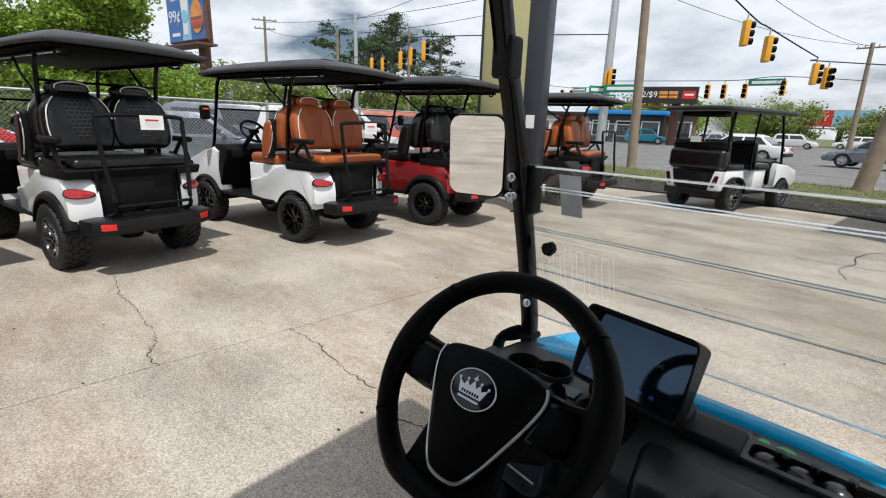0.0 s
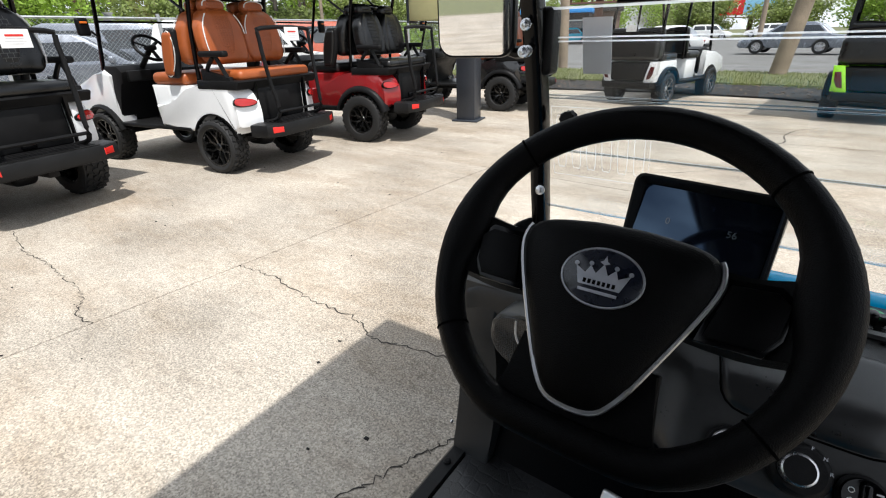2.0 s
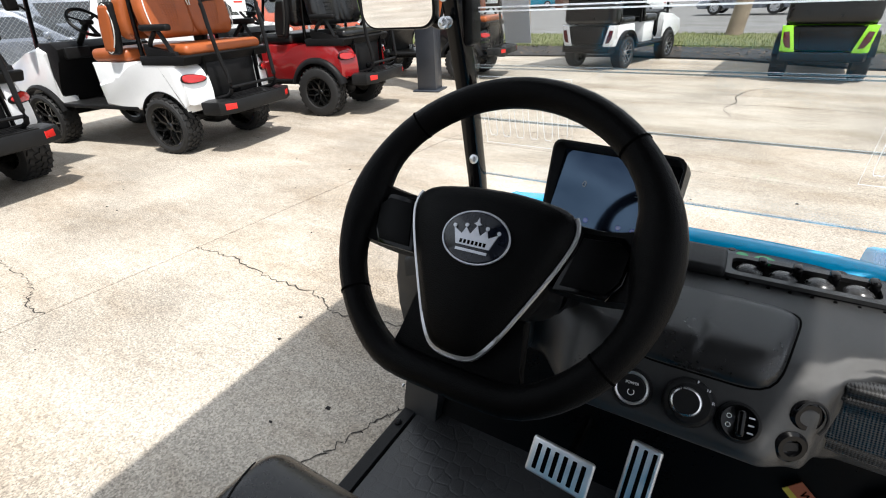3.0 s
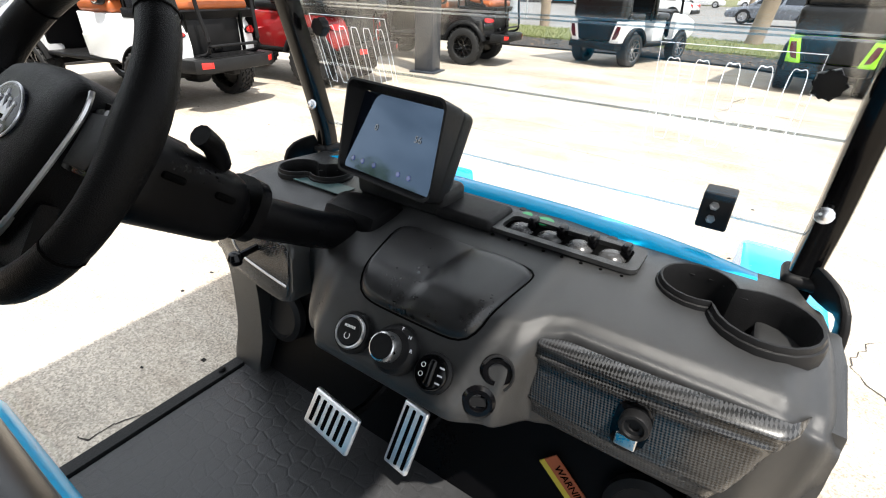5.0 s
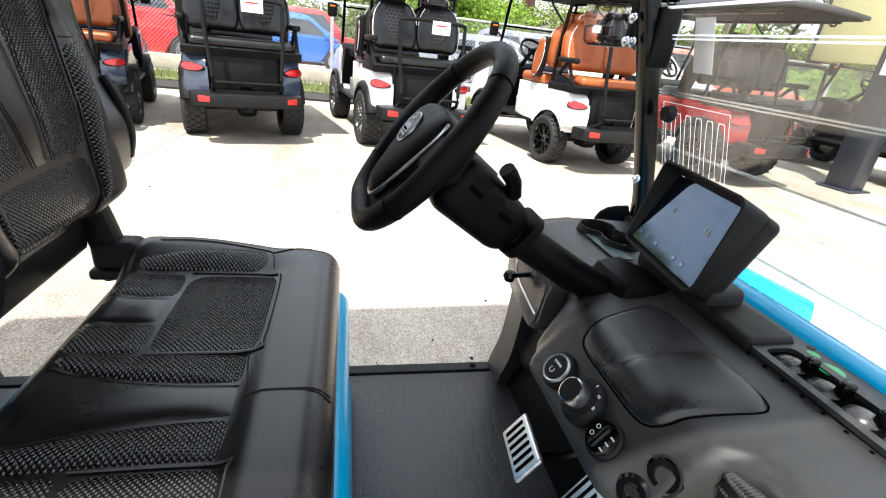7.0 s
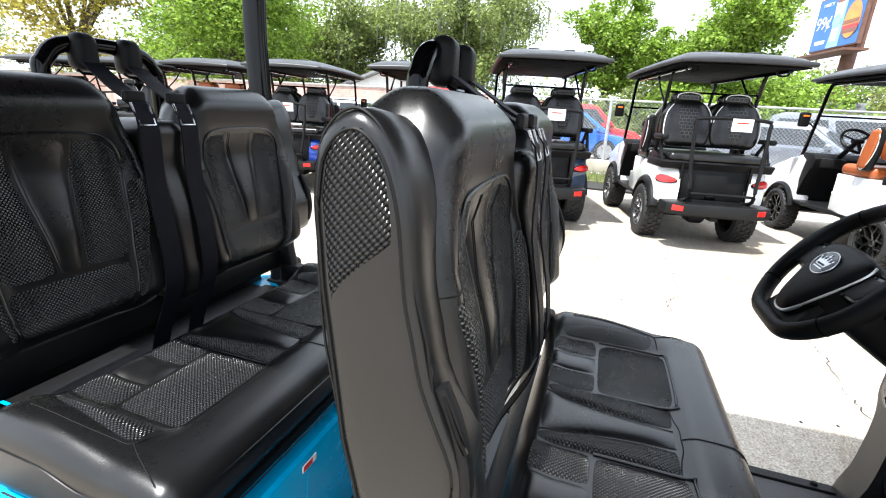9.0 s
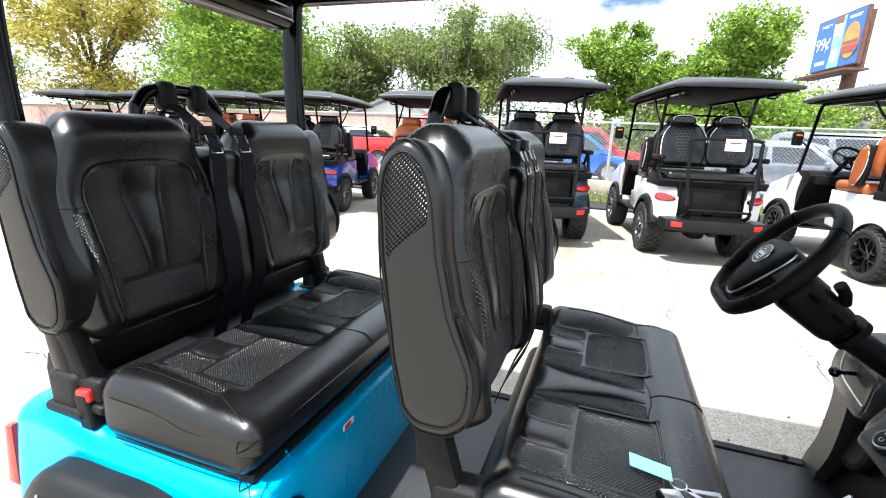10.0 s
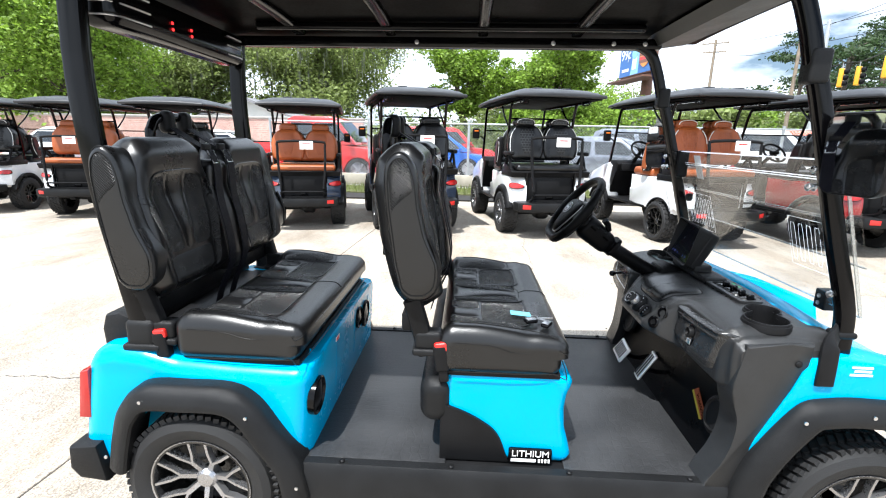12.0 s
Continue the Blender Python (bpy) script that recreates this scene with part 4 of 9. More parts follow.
crack([(0.34, 8.02), (0.12, 7.75), (0.0, 7.32), (0.02, 6.95), (-0.03, 6.74)], 0.018, 12)
crack([(-0.03, 6.74), (-0.09, 6.5), (-0.07, 6.31), (0.0, 6.04)], 0.012, 13)
crack([(-2.4, 4.0), (-1.8, 4.6), (-1.0, 4.7), (-0.2, 5.4)], 0.008, 14)
crack([(1.2, 2.6), (0.9, 2.2), (1.3, 1.7)], 0.006, 17)
# scattered grit and leaf bits
bm = nb()
for k in range(170):
    x, y = rng.uniform(-5, 4), rng.uniform(-3, 8)
    s = rng.uniform(0.004, 0.013)
    a = rng.uniform(0, 6)
    pts = [(x + s * rng.uniform(0.6, 1.4) * math.cos(a + q), y + s * rng.uniform(0.5, 1.0) * math.sin(a + q)) for q in (0, 1.5, 3.1, 4.6)]
    vs = [bm.verts.new((px, py, 0.001)) for px, py in pts] + [bm.verts.new((x, y, 0.001 + s * 0.5))]
    for i in range(4):
        bm.faces.new((vs[i], vs[(i + 1) % 4], vs[4]))
tagged(part("grit", bm, MULCH), "dark bits of leaf and grit on the concrete", "debris", kind="stuff")


def strip(name, pts, w0, w1, z0, z1, material, label, kind="structure", category="kerb"):
    """A band of ground along a line, from w0 to w1 on its left side."""
    bm = nb()
    sweep(bm, pts, [(-w1, z0), (-w0, z0), (-w0, z1), (-w1, z1)])
    return tagged(part(name, bm, material), label, category, kind=kind)


EDGE_N = [(24, 7.2, 0), (1.6, 10.15, 0), (-0.3, 11.10, 0), (-2.4, 11.35, 0), (-5.2, 11.10, 0), (-16, 12.4, 0)]
EDGE_W = [(-8.2, 13, 0), (-8.15, 4, 0), (-8.2, -5, 0), (-8.2, -30, 0)]
# left of the travel direction is outside for EDGE_N reversed
N_R = list(reversed(EDGE_N))
strip("planting_bed", N_R, 0.0, 2.30, -0.05, 0.035, MULCH, "dark mulch bed along the street edge", category="mulch")
strip("verge", N_R, 2.30, 6.1, -0.08, 0.06, GRASS_G, "patchy grass verge beside the street", category="grass")
strip("kerb", N_R, 6.1, 6.28, -0.1, 0.05, KERB, "pale concrete street kerb")
W_R = list(reversed(EDGE_W))
strip("planting_bed", W_R, 0.0, 0.85, -0.05, 0.035, MULCH, "dark mulch bed beside the fence", category="mulch")
strip("verge", W_R, 0.85, 2.2, -0.08, 0.06, GRASS_G, "grass strip beside the fence", category="grass")
strip("neighbour_lot", W_R, 2.2, 16, -0.09, -0.0, KERB, "pale concrete of the neighbouring car lot", category="pavement")
BARK = surf("tree_bark", (0.085, 0.07, 0.055), 0.9, var=0.35, scale=7, bump=1.0, bscale=40)


def blades(name, spots, h, material, label, seed, n):
    r = np.random.RandomState(seed)
    verts, faces = [], []
    for k in range(n):
        x, y = spots(r)
        a, hh, w = r.uniform(0, 6.28), h * r.uniform(0.5, 1.3), 0.008
        lx, ly = r.uniform(-0.4, 0.4) * hh, r.uniform(-0.4, 0.4) * hh
        i = len(verts)
        verts += [(x - w * math.cos(a), y - w * math.sin(a), 0.04), (x + w * math.cos(a), y + w * math.sin(a), 0.04), (x + lx, y + ly, 0.05 + hh)]
        faces.append((i, i + 1, i + 2))
    me = bpy.data.meshes.new(name)
    me.from_pydata(verts, [], faces)
    me.materials.append(material)
    return tagged(new(name, me), label, "grass", kind="stuff")


BLADE = surf("grass_blade", (0.15, 0.18, 0.05), 0.7, var=0.5, scale=2)
blades("grass", lambda r: (r.uniform(-10.3, -9.0), r.uniform(-14, 9)), 0.14, BLADE, "unmown grass along the fence", 2, 16000)


def verge_spot(r):
    x = r.uniform(-15, 10)
    y = float(np.interp(x, [p[0] for p in N_R], [p[1] for p in N_R]))
    return x, y + 2.0 + 4.2 * r.uniform(0, 1) ** 1.3


blades("grass", verge_spot, 0.07, BLADE, "patchy grass along the street", 3, 26000)


def mulch_spot(r):
    x = r.uniform(-14, 6)
    return x, float(np.interp(x, [p[0] for p in N_R], [p[1] for p in N_R])) + r.uniform(0.05, 2.4)


bm = nb()
rs = np.random.RandomState(31)
for k in range(2600):
    x, y = mulch_spot(rs)
    a, w = rs.uniform(0, 6.28), rs.uniform(0.02, 0.055)
    d, e = Vector((math.cos(a), math.sin(a), rs.uniform(-0.3, 0.3))) * w, Vector((-math.sin(a), math.cos(a), rs.uniform(-0.3, 0.3))) * w * 0.45
    c0 = Vector((x, y, 0.05))
    bm.faces.new([bm.verts.new(c0 + q) for q in (d, e, -d, -e)])
tagged(part("fallen_leaves", bm, surf("dry_leaf", (0.12, 0.085, 0.055), 0.8, var=0.5, scale=3)), "dry brown leaves and bark chips on the mulch", "leaf litter", kind="stuff")

# ---- chain-link fence ----
GALV = surf("galvanised_steel", (0.50, 0.52, 0.53), 0.45, 0.7, var=0.2, scale=10)
FX, FY0, FY1, FH = -10.6, -5.2, 26.0, 1.68
fence = tagged(thing("fence", "galvanised chain-link fence with a top rail", "fence"), kind="structure")
y = FY0
while y <= FY1 + 0.01:
    part("post", tube(nb(), [(FX, y, -0.1), (FX, y, FH + 0.08)], 0.035, 10), GALV, fence)
    y += 2.6
part("rail", tube(nb(), [(FX, FY0, FH), (FX, FY1, FH)], 0.021, 8), GALV, fence)
verts, faces = [], []
pitch, hw = 0.075, 0.0026
n_w = int((FY1 - FY0 + FH) / pitch)
for k in range(n_w):
    for sgn in (1, -1):
        ya = FY0 + k * pitch - (FH if sgn > 0 else 0)
        yb = ya + sgn * FH if sgn > 0 else ya - FH
        za, zb = 0.06, FH
        if sgn > 0:
            if ya < FY0:
                za, ya = 0.06 + (FY0 - ya), FY0
        else:
            if yb < FY0:
                zb, yb = FH - (FY0 - yb), FY0
        if ya > FY1 or yb > FY1 or zb <= za:
            continue
        i = len(verts)
        ox = 0.003 * sgn
        verts += [(FX + ox, ya - hw, za), (FX + ox, ya + hw, za), (FX + ox, yb + hw, zb), (FX + ox, yb - hw, zb)]
        faces.append((i, i + 1, i + 2, i + 3))
me = bpy.data.meshes.new("chain_link")
me.from_pydata(verts, [], faces)
me.materials.append(GALV)
cl = new("chain_link", me)
cl.parent = fence
tagged(cl, "woven galvanised wire mesh", kind="stuff")
# timber guard rail in front of the fence
bm = nb()
box(bm, -10.25, -10.15, -14, 1.6, 0.12, 0.40, 0.01)
tagged(part("guard_rail", bm, surf("weathered_timber", (0.42, 0.38, 0.31), 0.8, var=0.25, scale=4, bump=0.5, bscale=60)), "low pale guard rail at the foot of the fence", "rail", kind="structure")

# ---- brick wall and house behind the row ----
BRICK = surf("pink_brick", (0.52, 0.33, 0.28), 0.85, var=0.2, scale=5, bump=0.4, bscale=90)
MORTAR = surf("brick_mortar", (0.5, 0.46, 0.42), 0.9, var=0.15)
wall_b = tagged(part("wall_west", box(nb(), -18.35, -18.1, -44, -4.4, -0.1, 2.0), MORTAR), "long wall of pale pink brick", "wall", kind="structure")
verts, faces = [], []
for r_i in range(24):
    z0 = 0.10 + r_i * 0.0775
    for k in range(150):
        ya = -44 + 0.264 * k + (0.132 if r_i % 2 else 0)
        if ya + 0.25 > -4.4:
            continue
        i = len(verts)
        xx = -18.088 + rng.uniform(-0.003, 0.003)
        for (dy, dz) in ((0, 0), (0.252, 0), (0.252, 0.066), (0, 0.066)):
            verts.append((xx, ya + dy, z0 + dz))
        for (dy, dz) in ((-0.005, -0.005), (0.257, -0.005), (0.257, 0.071), (-0.005, 0.071)):
            verts.append((-18.1005, ya + dy, z0 + dz))
        faces += [(i, i + 1, i + 2, i + 3), (i, i + 4, i + 5, i + 1), (i + 1, i + 5, i + 6, i + 2), (i + 2, i + 6, i + 7, i + 3), (i + 3, i + 7, i + 4, i)]
me = bpy.data.meshes.new("bricks")
me.from_pydata(verts, [], faces)
me.materials.append(BRICK)
ob = new("bricks", me)
ob.parent = wall_b
tagged(ob, kind="stuff")
part("coping", box(nb(), -18.42, -18.03, -44, -4.38, 2.0, 2.06, 0.01), KERB, wall_b)

SHINGLE = surf("grey_shingles", (0.20, 0.20, 0.21), 0.9, var=0.3, scale=6, bump=0.5, bscale=30)
SIDING = surf("white_siding", (0.72, 0.72, 0.70), 0.6, var=0.08, scale=2)
house = thing("house", "white gabled house with a grey shingle roof behind the wall", "house", pose(-24.0, -12.0, 0, 0, 0, 0))
bm = nb()
prism(bm, [(-3.0, -0.1), (3.0, -0.1), (3.0, 2.0), (0, 3.1), (-3.0, 2.0)], 0, -4.5, 0.0)
part("wall", bm, SIDING, house)
for s in (-1, 1):
    bm = nb()
    prism(bm, [(0, 3.12), (s * 3.5, 1.86), (s * 3.5, 1.98), (0, 3.26)], 0, -4.9, 0.5)
    part("roof", bm, SHINGLE, house)
win = part("window", box(nb(), -0.02, 0.03, -0.6, 0.6, 0.8, 1.8), SIDING, house)
part("pane", box(nb(), 0.02, 0.04, -0.5, 0.5, 0.88, 1.72), SCREEN, win)

# ---- parked cars ----
CAR_GLASS = surf("car_glass", (0.012, 0.016, 0.02), 0.05, var=0.05, coat=1.0, rvar=0.02)


def parked_car(at, heading, label, paint, kind="sedan", z=0.0):
    """A parked car. It faces +y; its origin lies under the middle."""
    c = thing("parked_car", label, "car", pose(at[0], at[1], z, 0, 0, heading - 90), "parked cars")
    L, W = {"sedan": (4.5, 1.78), "suv": (4.7, 1.88), "pickup": (5.5, 1.95), "hatch": (4.2, 1.75)}[kind]
    H = {"sedan": 1.45, "suv": 1.75, "pickup": 1.85, "hatch": 1.5}[kind]
    belt = H * 0.60
    hl = L / 2
    hood = belt * 0.92
    wr = 0.33 if kind in ("sedan", "hatch") else 0.37
    ya, yf = -L * 0.30, L * 0.30
    low = 0.28
    top = [(-hl, low + 0.1), (-hl - 0.02, belt * 0.75), (-hl + 0.12, belt * 0.98), (-L * 0.2, belt), (L * 0.16, belt), (hl - 0.35, hood * 0.93), (hl - 0.05, hood * 0.72), (hl, low + 0.12), (hl - 0.1, low)]
    poly = top + arch(yf, wr, wr + 0.06, -8, 188, 8) + arch(ya, wr, wr + 0.06, -8, 188, 8) + [(-hl + 0.1, low)]
    for s in (-1, 1):
        bm = nb()
        prism(bm, poly, 0, s * (W / 2 - 0.26), s * W / 2, 0.045)
        part("body_side", bm, paint, c)
    bm = nb()
    prism(bm, [(p[0], p[1]) for p in top] + [(-hl + 0.1, low)], 0, -W / 2 + 0.25, W / 2 - 0.25, 0.01)
    part("body", bm, paint, c)
    if kind == "pickup":
        cab = [(-0.45, belt - 0.03), (-0.38, H - 0.08), (-0.2, H), (0.85, H), (1.0, H - 0.06), (1.62, belt - 0.03)]
    elif kind == "suv":
        cab = [(-hl + 0.10, belt - 0.03), (-hl + 0.32, H - 0.1), (-hl + 0.6, H), (0.5, H - 0.02), (0.72, H - 0.1), (1.35, belt - 0.03)]
    elif kind == "hatch":
        cab = [(-hl + 0.15, belt - 0.03), (-hl + 0.55, H - 0.1), (-hl + 0.95, H), (0.35, H - 0.02), (0.55, H - 0.08), (1.35, belt - 0.03)]
    else:
        cab = [(-1.75, belt - 0.03), (-1.1, H - 0.09), (-0.8, H), (0.25, H), (0.45, H - 0.06), (1.25, belt - 0.03)]
    tw = 0.80
    bm = nb()

    def taper(poly2, wid, inset):
        A, B = [], []
        for yy, zz in poly2:
            k = 1 - (1 - tw) * (zz - belt) / (H - belt)
            A.append(bm.verts.new((-wid * k, yy, zz)))
            B.append(bm.verts.new((wid * k, yy, zz)))
        n = len(poly2)
        for i in range(n):
            bm.faces.new((A[i], A[(i + 1) % n], B[(i + 1) % n], B[i]))
        bm.faces.new(A)
        bm.faces.new(B)
    taper(cab, W / 2 - 0.04, 0)
    bmesh.ops.bevel(bm, geom=bm.edges[:], offset=0.03, segments=2, affect="EDGES", profile=0.5)
    cabin = part("cabin", bm, paint, c)
    # side windows, split by a pillar; windscreen and rear screen
    y_lo, y_hi = cab[0][0], cab[-1][0]
    for s in (-1, 1):
        for a, b in ((0.08, 0.47), (0.52, 0.93)):
            pts = []
            for f, hgt in ((a, 0.12), (b, 0.12), (b, 0.82), (a, 0.82)):
                yl = y_lo + (cab[1][0] - y_lo) * hgt
                yh = y_hi + (cab[-2][0] - y_hi) * hgt
                yy = yl + (yh - yl) * f
                zz = belt + (H - 0.06 - belt) * hgt
                k = 1 - (1 - tw) * (zz - belt) / (H - belt)
                pts.append((s * ((W / 2 - 0.04) * k + 0.006), yy, zz))
            bm = nb()
            A = [bm.verts.new(p) for p in pts]
            B = [bm.verts.new((p[0] - s * 0.02, p[1], p[2])) for p in pts]
            bm.faces.new(A)
            bm.faces.new(B)
            for i in range(4):
                bm.faces.new((A[i], A[(i + 1) % 4], B[(i + 1) % 4], B[i]))
            part("window", bm, CAR_GLASS, cabin)
        mi = part("side_mirror", rbox(nb(), (s * (W / 2 + 0.08), cab[-2][0] + 0.45, belt + 0.08), (0.18, 0.12, 0.13), 0.04, 2, 1), paint, c)
    for e, (p0, p1) in enumerate(((cab[-1], cab[-2]), (cab[0], cab[1]))):
        sg = 1 if e == 0 else -1
        bm = nb()
        A = []
        for hgt, sx in ((0.1, -0.86), (0.1, 0.86), (0.9, 0.86), (0.9, -0.86)):
            zz = p0[1] + (p1[1] - p0[1]) * hgt
            k = 1 - (1 - tw) * (zz - belt) / (H - belt)
            A.append(bm.verts.new((sx * (W / 2 - 0.04) * k, p0[0] + (p1[0] - p0[0]) * hgt + sg * 0.012, zz + 0.008)))
        B = [bm.verts.new(v.co + Vector((0, -sg * 0.03, 0))) for v in A]
        bm.faces.new(A)
        bm.faces.new(B)
        for i in range(4):
            bm.faces.new((A[i], A[(i + 1) % 4], B[(i + 1) % 4], B[i]))
        part("windscreen", bm, CAR_GLASS, cabin)
    for s in (-1, 1):
        part("headlight", rbox(nb(), (s * (W / 2 - 0.28), hl - 0.10, hood * 0.72), (0.36, 0.16, 0.14), 0.05, 2, 1), STEEL, c)
        part("tail_light", rbox(nb(), (s * (W / 2 - 0.16), -hl + 0.03, belt * 0.8), (0.26, 0.1, 0.22), 0.04, 2, 1), REDLENS, c)
        for yy in (ya, yf):
            wm = Matrix.Translation((s * (W / 2 - 0.11), yy, wr)) @ (RY if s > 0 else RY.inverted())
            wh = part("wheel", lathe(nb(), [(wr * 0.62, -0.1), (wr * 0.95, -0.1), (wr, -0.07), (wr, 0.07), (wr * 0.95, 0.1), (wr * 0.66, 0.105)], wm, 24), RUBBER, c)
            bm = nb()
            lathe(bm, [(wr * 0.66, 0.10), (wr * 0.62, 0.085), (wr * 0.6, 0.03), (0, 0.03)], wm, 24)
            for q in range(5):
                rot = wm @ Matrix.Rotation(2 * math.pi * q / 5, 4, "Z")
                sweep(bm, [rot @ Vector((0.03, 0, 0.08)), rot @ Vector((wr * 0.63, 0, 0.09))], [(-0.035, -0.02), (0.035, -0.02), (0.03, 0.01), (-0.03, 0.01)])
            lathe(bm, [(0.07, 0.06), (0.07, 0.10), (0, 0.11)], wm, 12)
            part("rim", bm, SPOKE_C, wh)
    part("bumper", rbox(nb(), (0, -hl + 0.02, low + 0.16), (W - 0.1, 0.18, 0.2), 0.06, 2, 2), PLASTIC, c)
    if kind == "pickup":
        part("bed_liner", box(nb(), -W / 2 + 0.12, W / 2 - 0.12, -hl + 0.1, -0.55, belt - 0.02, belt + 0.012), BLACKHOLE, c)
    return c


SPOKE_C = surf("car_rim", (0.5, 0.5, 0.52), 0.3, 0.8)
CAR_RED = surf("red_car_paint", (0.50, 0.014, 0.012), 0.2, var=0.04, coat=0.8)
CAR_BLUE = surf("blue_car_paint", (0.01, 0.10, 0.48), 0.2, var=0.04, coat=0.8)
CAR_GREY = surf("silver_car_paint", (0.20, 0.22, 0.26), 0.25, 0.5, var=0.04, coat=0.8)
CAR_WHITE = surf("white_car_paint", (0.72, 0.72, 0.72), 0.2, var=0.04, coat=0.8)
CAR_ORANGE = surf("burnt_orange_paint", (0.45, 0.09, 0.04), 0.25, var=0.04, coat=0.8)
CAR_TEAL = surf("teal_car_paint", (0.01, 0.30, 0.45), 0.2, var=0.04, coat=0.8)
parked_car((-12.3, -4.7), 89, "red pickup truck parked behind the chain-link fence", CAR_RED, "pickup")
parked_car((-14.6, -8.6), 95, "white sedan parked before the brick wall", CAR_WHITE, "sedan")
parked_car((-17.8, -1.1), 90, "red crossover parked behind the fence", CAR_RED, "suv")
parked_car((-15.0, -1.25), 90, "blue hatchback parked behind the fence", CAR_BLUE, "hatch")
parked_car((-13.0, 4.3), 60, "silver grey sedan parked behind the fence", CAR_GREY, "sedan")
parked_car((-15.2, 6.6), 60, "silver grey wagon parked behind the fence", CAR_GREY, "suv")
parked_car((-12.6, 8.3), 62, "white off-roader parked behind the fence", CAR_WHITE, "suv")
parked_car((-12.3, 10.8), 62, "burnt orange crossover parked behind the fence", CAR_ORANGE, "suv")
parked_car((-15.0, -14.0), 95, "white sedan parked by the brick wall", CAR_WHITE, "sedan")
parked_car((-22.5, 57.8), 20, "teal crossover on the far side of the crossing", CAR_TEAL, "suv")
parked_car((-10.1, 73.3), 0, "white van on the far side of the crossing", CAR_WHITE, "suv")
parked_car((-0.6, 31.5), 170, "grey blue sedan at the crossing", CAR_GREY, "sedan")
parked_car((-17.5, 66.0), 60, "dark sedan beyond the crossing", CAR_GREY, "sedan")
parked_car((-6.5, 30.5), 175, "white sedan at the crossing", CAR_WHITE, "sedan")
parked_car((-13.8, 90.0), 180, "red sedan far down the street", CAR_RED, "sedan")
parked_car((-5.0, 84.0), 180, "white crossover far down the street", CAR_WHITE, "suv")

# ---- trees ----


def leaf_mat(name, col, var=0.35):
    m = bpy.data.materials.new(name)
    m.use_nodes = True
    t = m.node_tree
    b = t.nodes["Principled BSDF"]
    geo = t.nodes.new("ShaderNodeNewGeometry")
    ramp = t.nodes.new("ShaderNodeValToRGB")
    ramp.color_ramp.elements[0].color = (*[c * (1 - var) for c in col], 1)
    ramp.color_ramp.elements[1].color = (*[min(1, c * (1 + var)) for c in col], 1)
    t.links.new(geo.outputs["Random Per Island"], ramp.inputs["Fac"])
    t.links.new(ramp.outputs["Color"], b.inputs["Base Color"])
    b.inputs["Roughness"].default_value = 0.6
    tr = t.nodes.new("ShaderNodeBsdfTranslucent")
    t.links.new(ramp.outputs["Color"], tr.inputs["Color"])
    mx = t.nodes.new("ShaderNodeMixShader")
    mx.inputs["Fac"].default_value = 0.4
    out = t.nodes["Material Output"]
    t.links.new(b.outputs["BSDF"], mx.inputs[1])
    t.links.new(tr.outputs["BSDF"], mx.inputs[2])
    t.links.new(mx.outputs["Shader"], out.inputs["Surface"])
    return m


LEAF_G = leaf_mat("fresh_leaf", (0.20, 0.31, 0.035), 0.5)
LEAF_D = leaf_mat("oak_leaf", (0.20, 0.25, 0.070), 0.5)
LEAF_Y = leaf_mat("olive_yellow_leaf", (0.38, 0.33, 0.06))
LEAF_P = leaf_mat("pine_needle", (0.05, 0.085, 0.03))
MOSS = leaf_mat("hanging_moss", (0.20, 0.22, 0.15), 0.2)


def leaves(rs, pts, size, flat=0.0, droop=0.0):
    """Small bent leaf sprays at the points, as arrays of vertices and faces."""
    n = len(pts)
    d1 = rs.normal(size=(n, 3))
    d1[:, 2] *= 0.6
    d1 /= np.linalg.norm(d1, axis=1)[:, None]
    d2 = rs.normal(size=(n, 3))
    d2 -= d1 * np.sum(d1 * d2, axis=1)[:, None]
    d2 /= np.linalg.norm(d2, axis=1)[:, None]
    s = size * rs.uniform(0.55, 1.4, size=(n, 1))
    a, b = d1 * s, d2 * s * 0.55
    v = np.stack([pts - a, pts + b, pts + a, pts - b], axis=1).reshape(-1, 3)
    f = np.arange(4 * n).reshape(-1, 4)
    return v, f


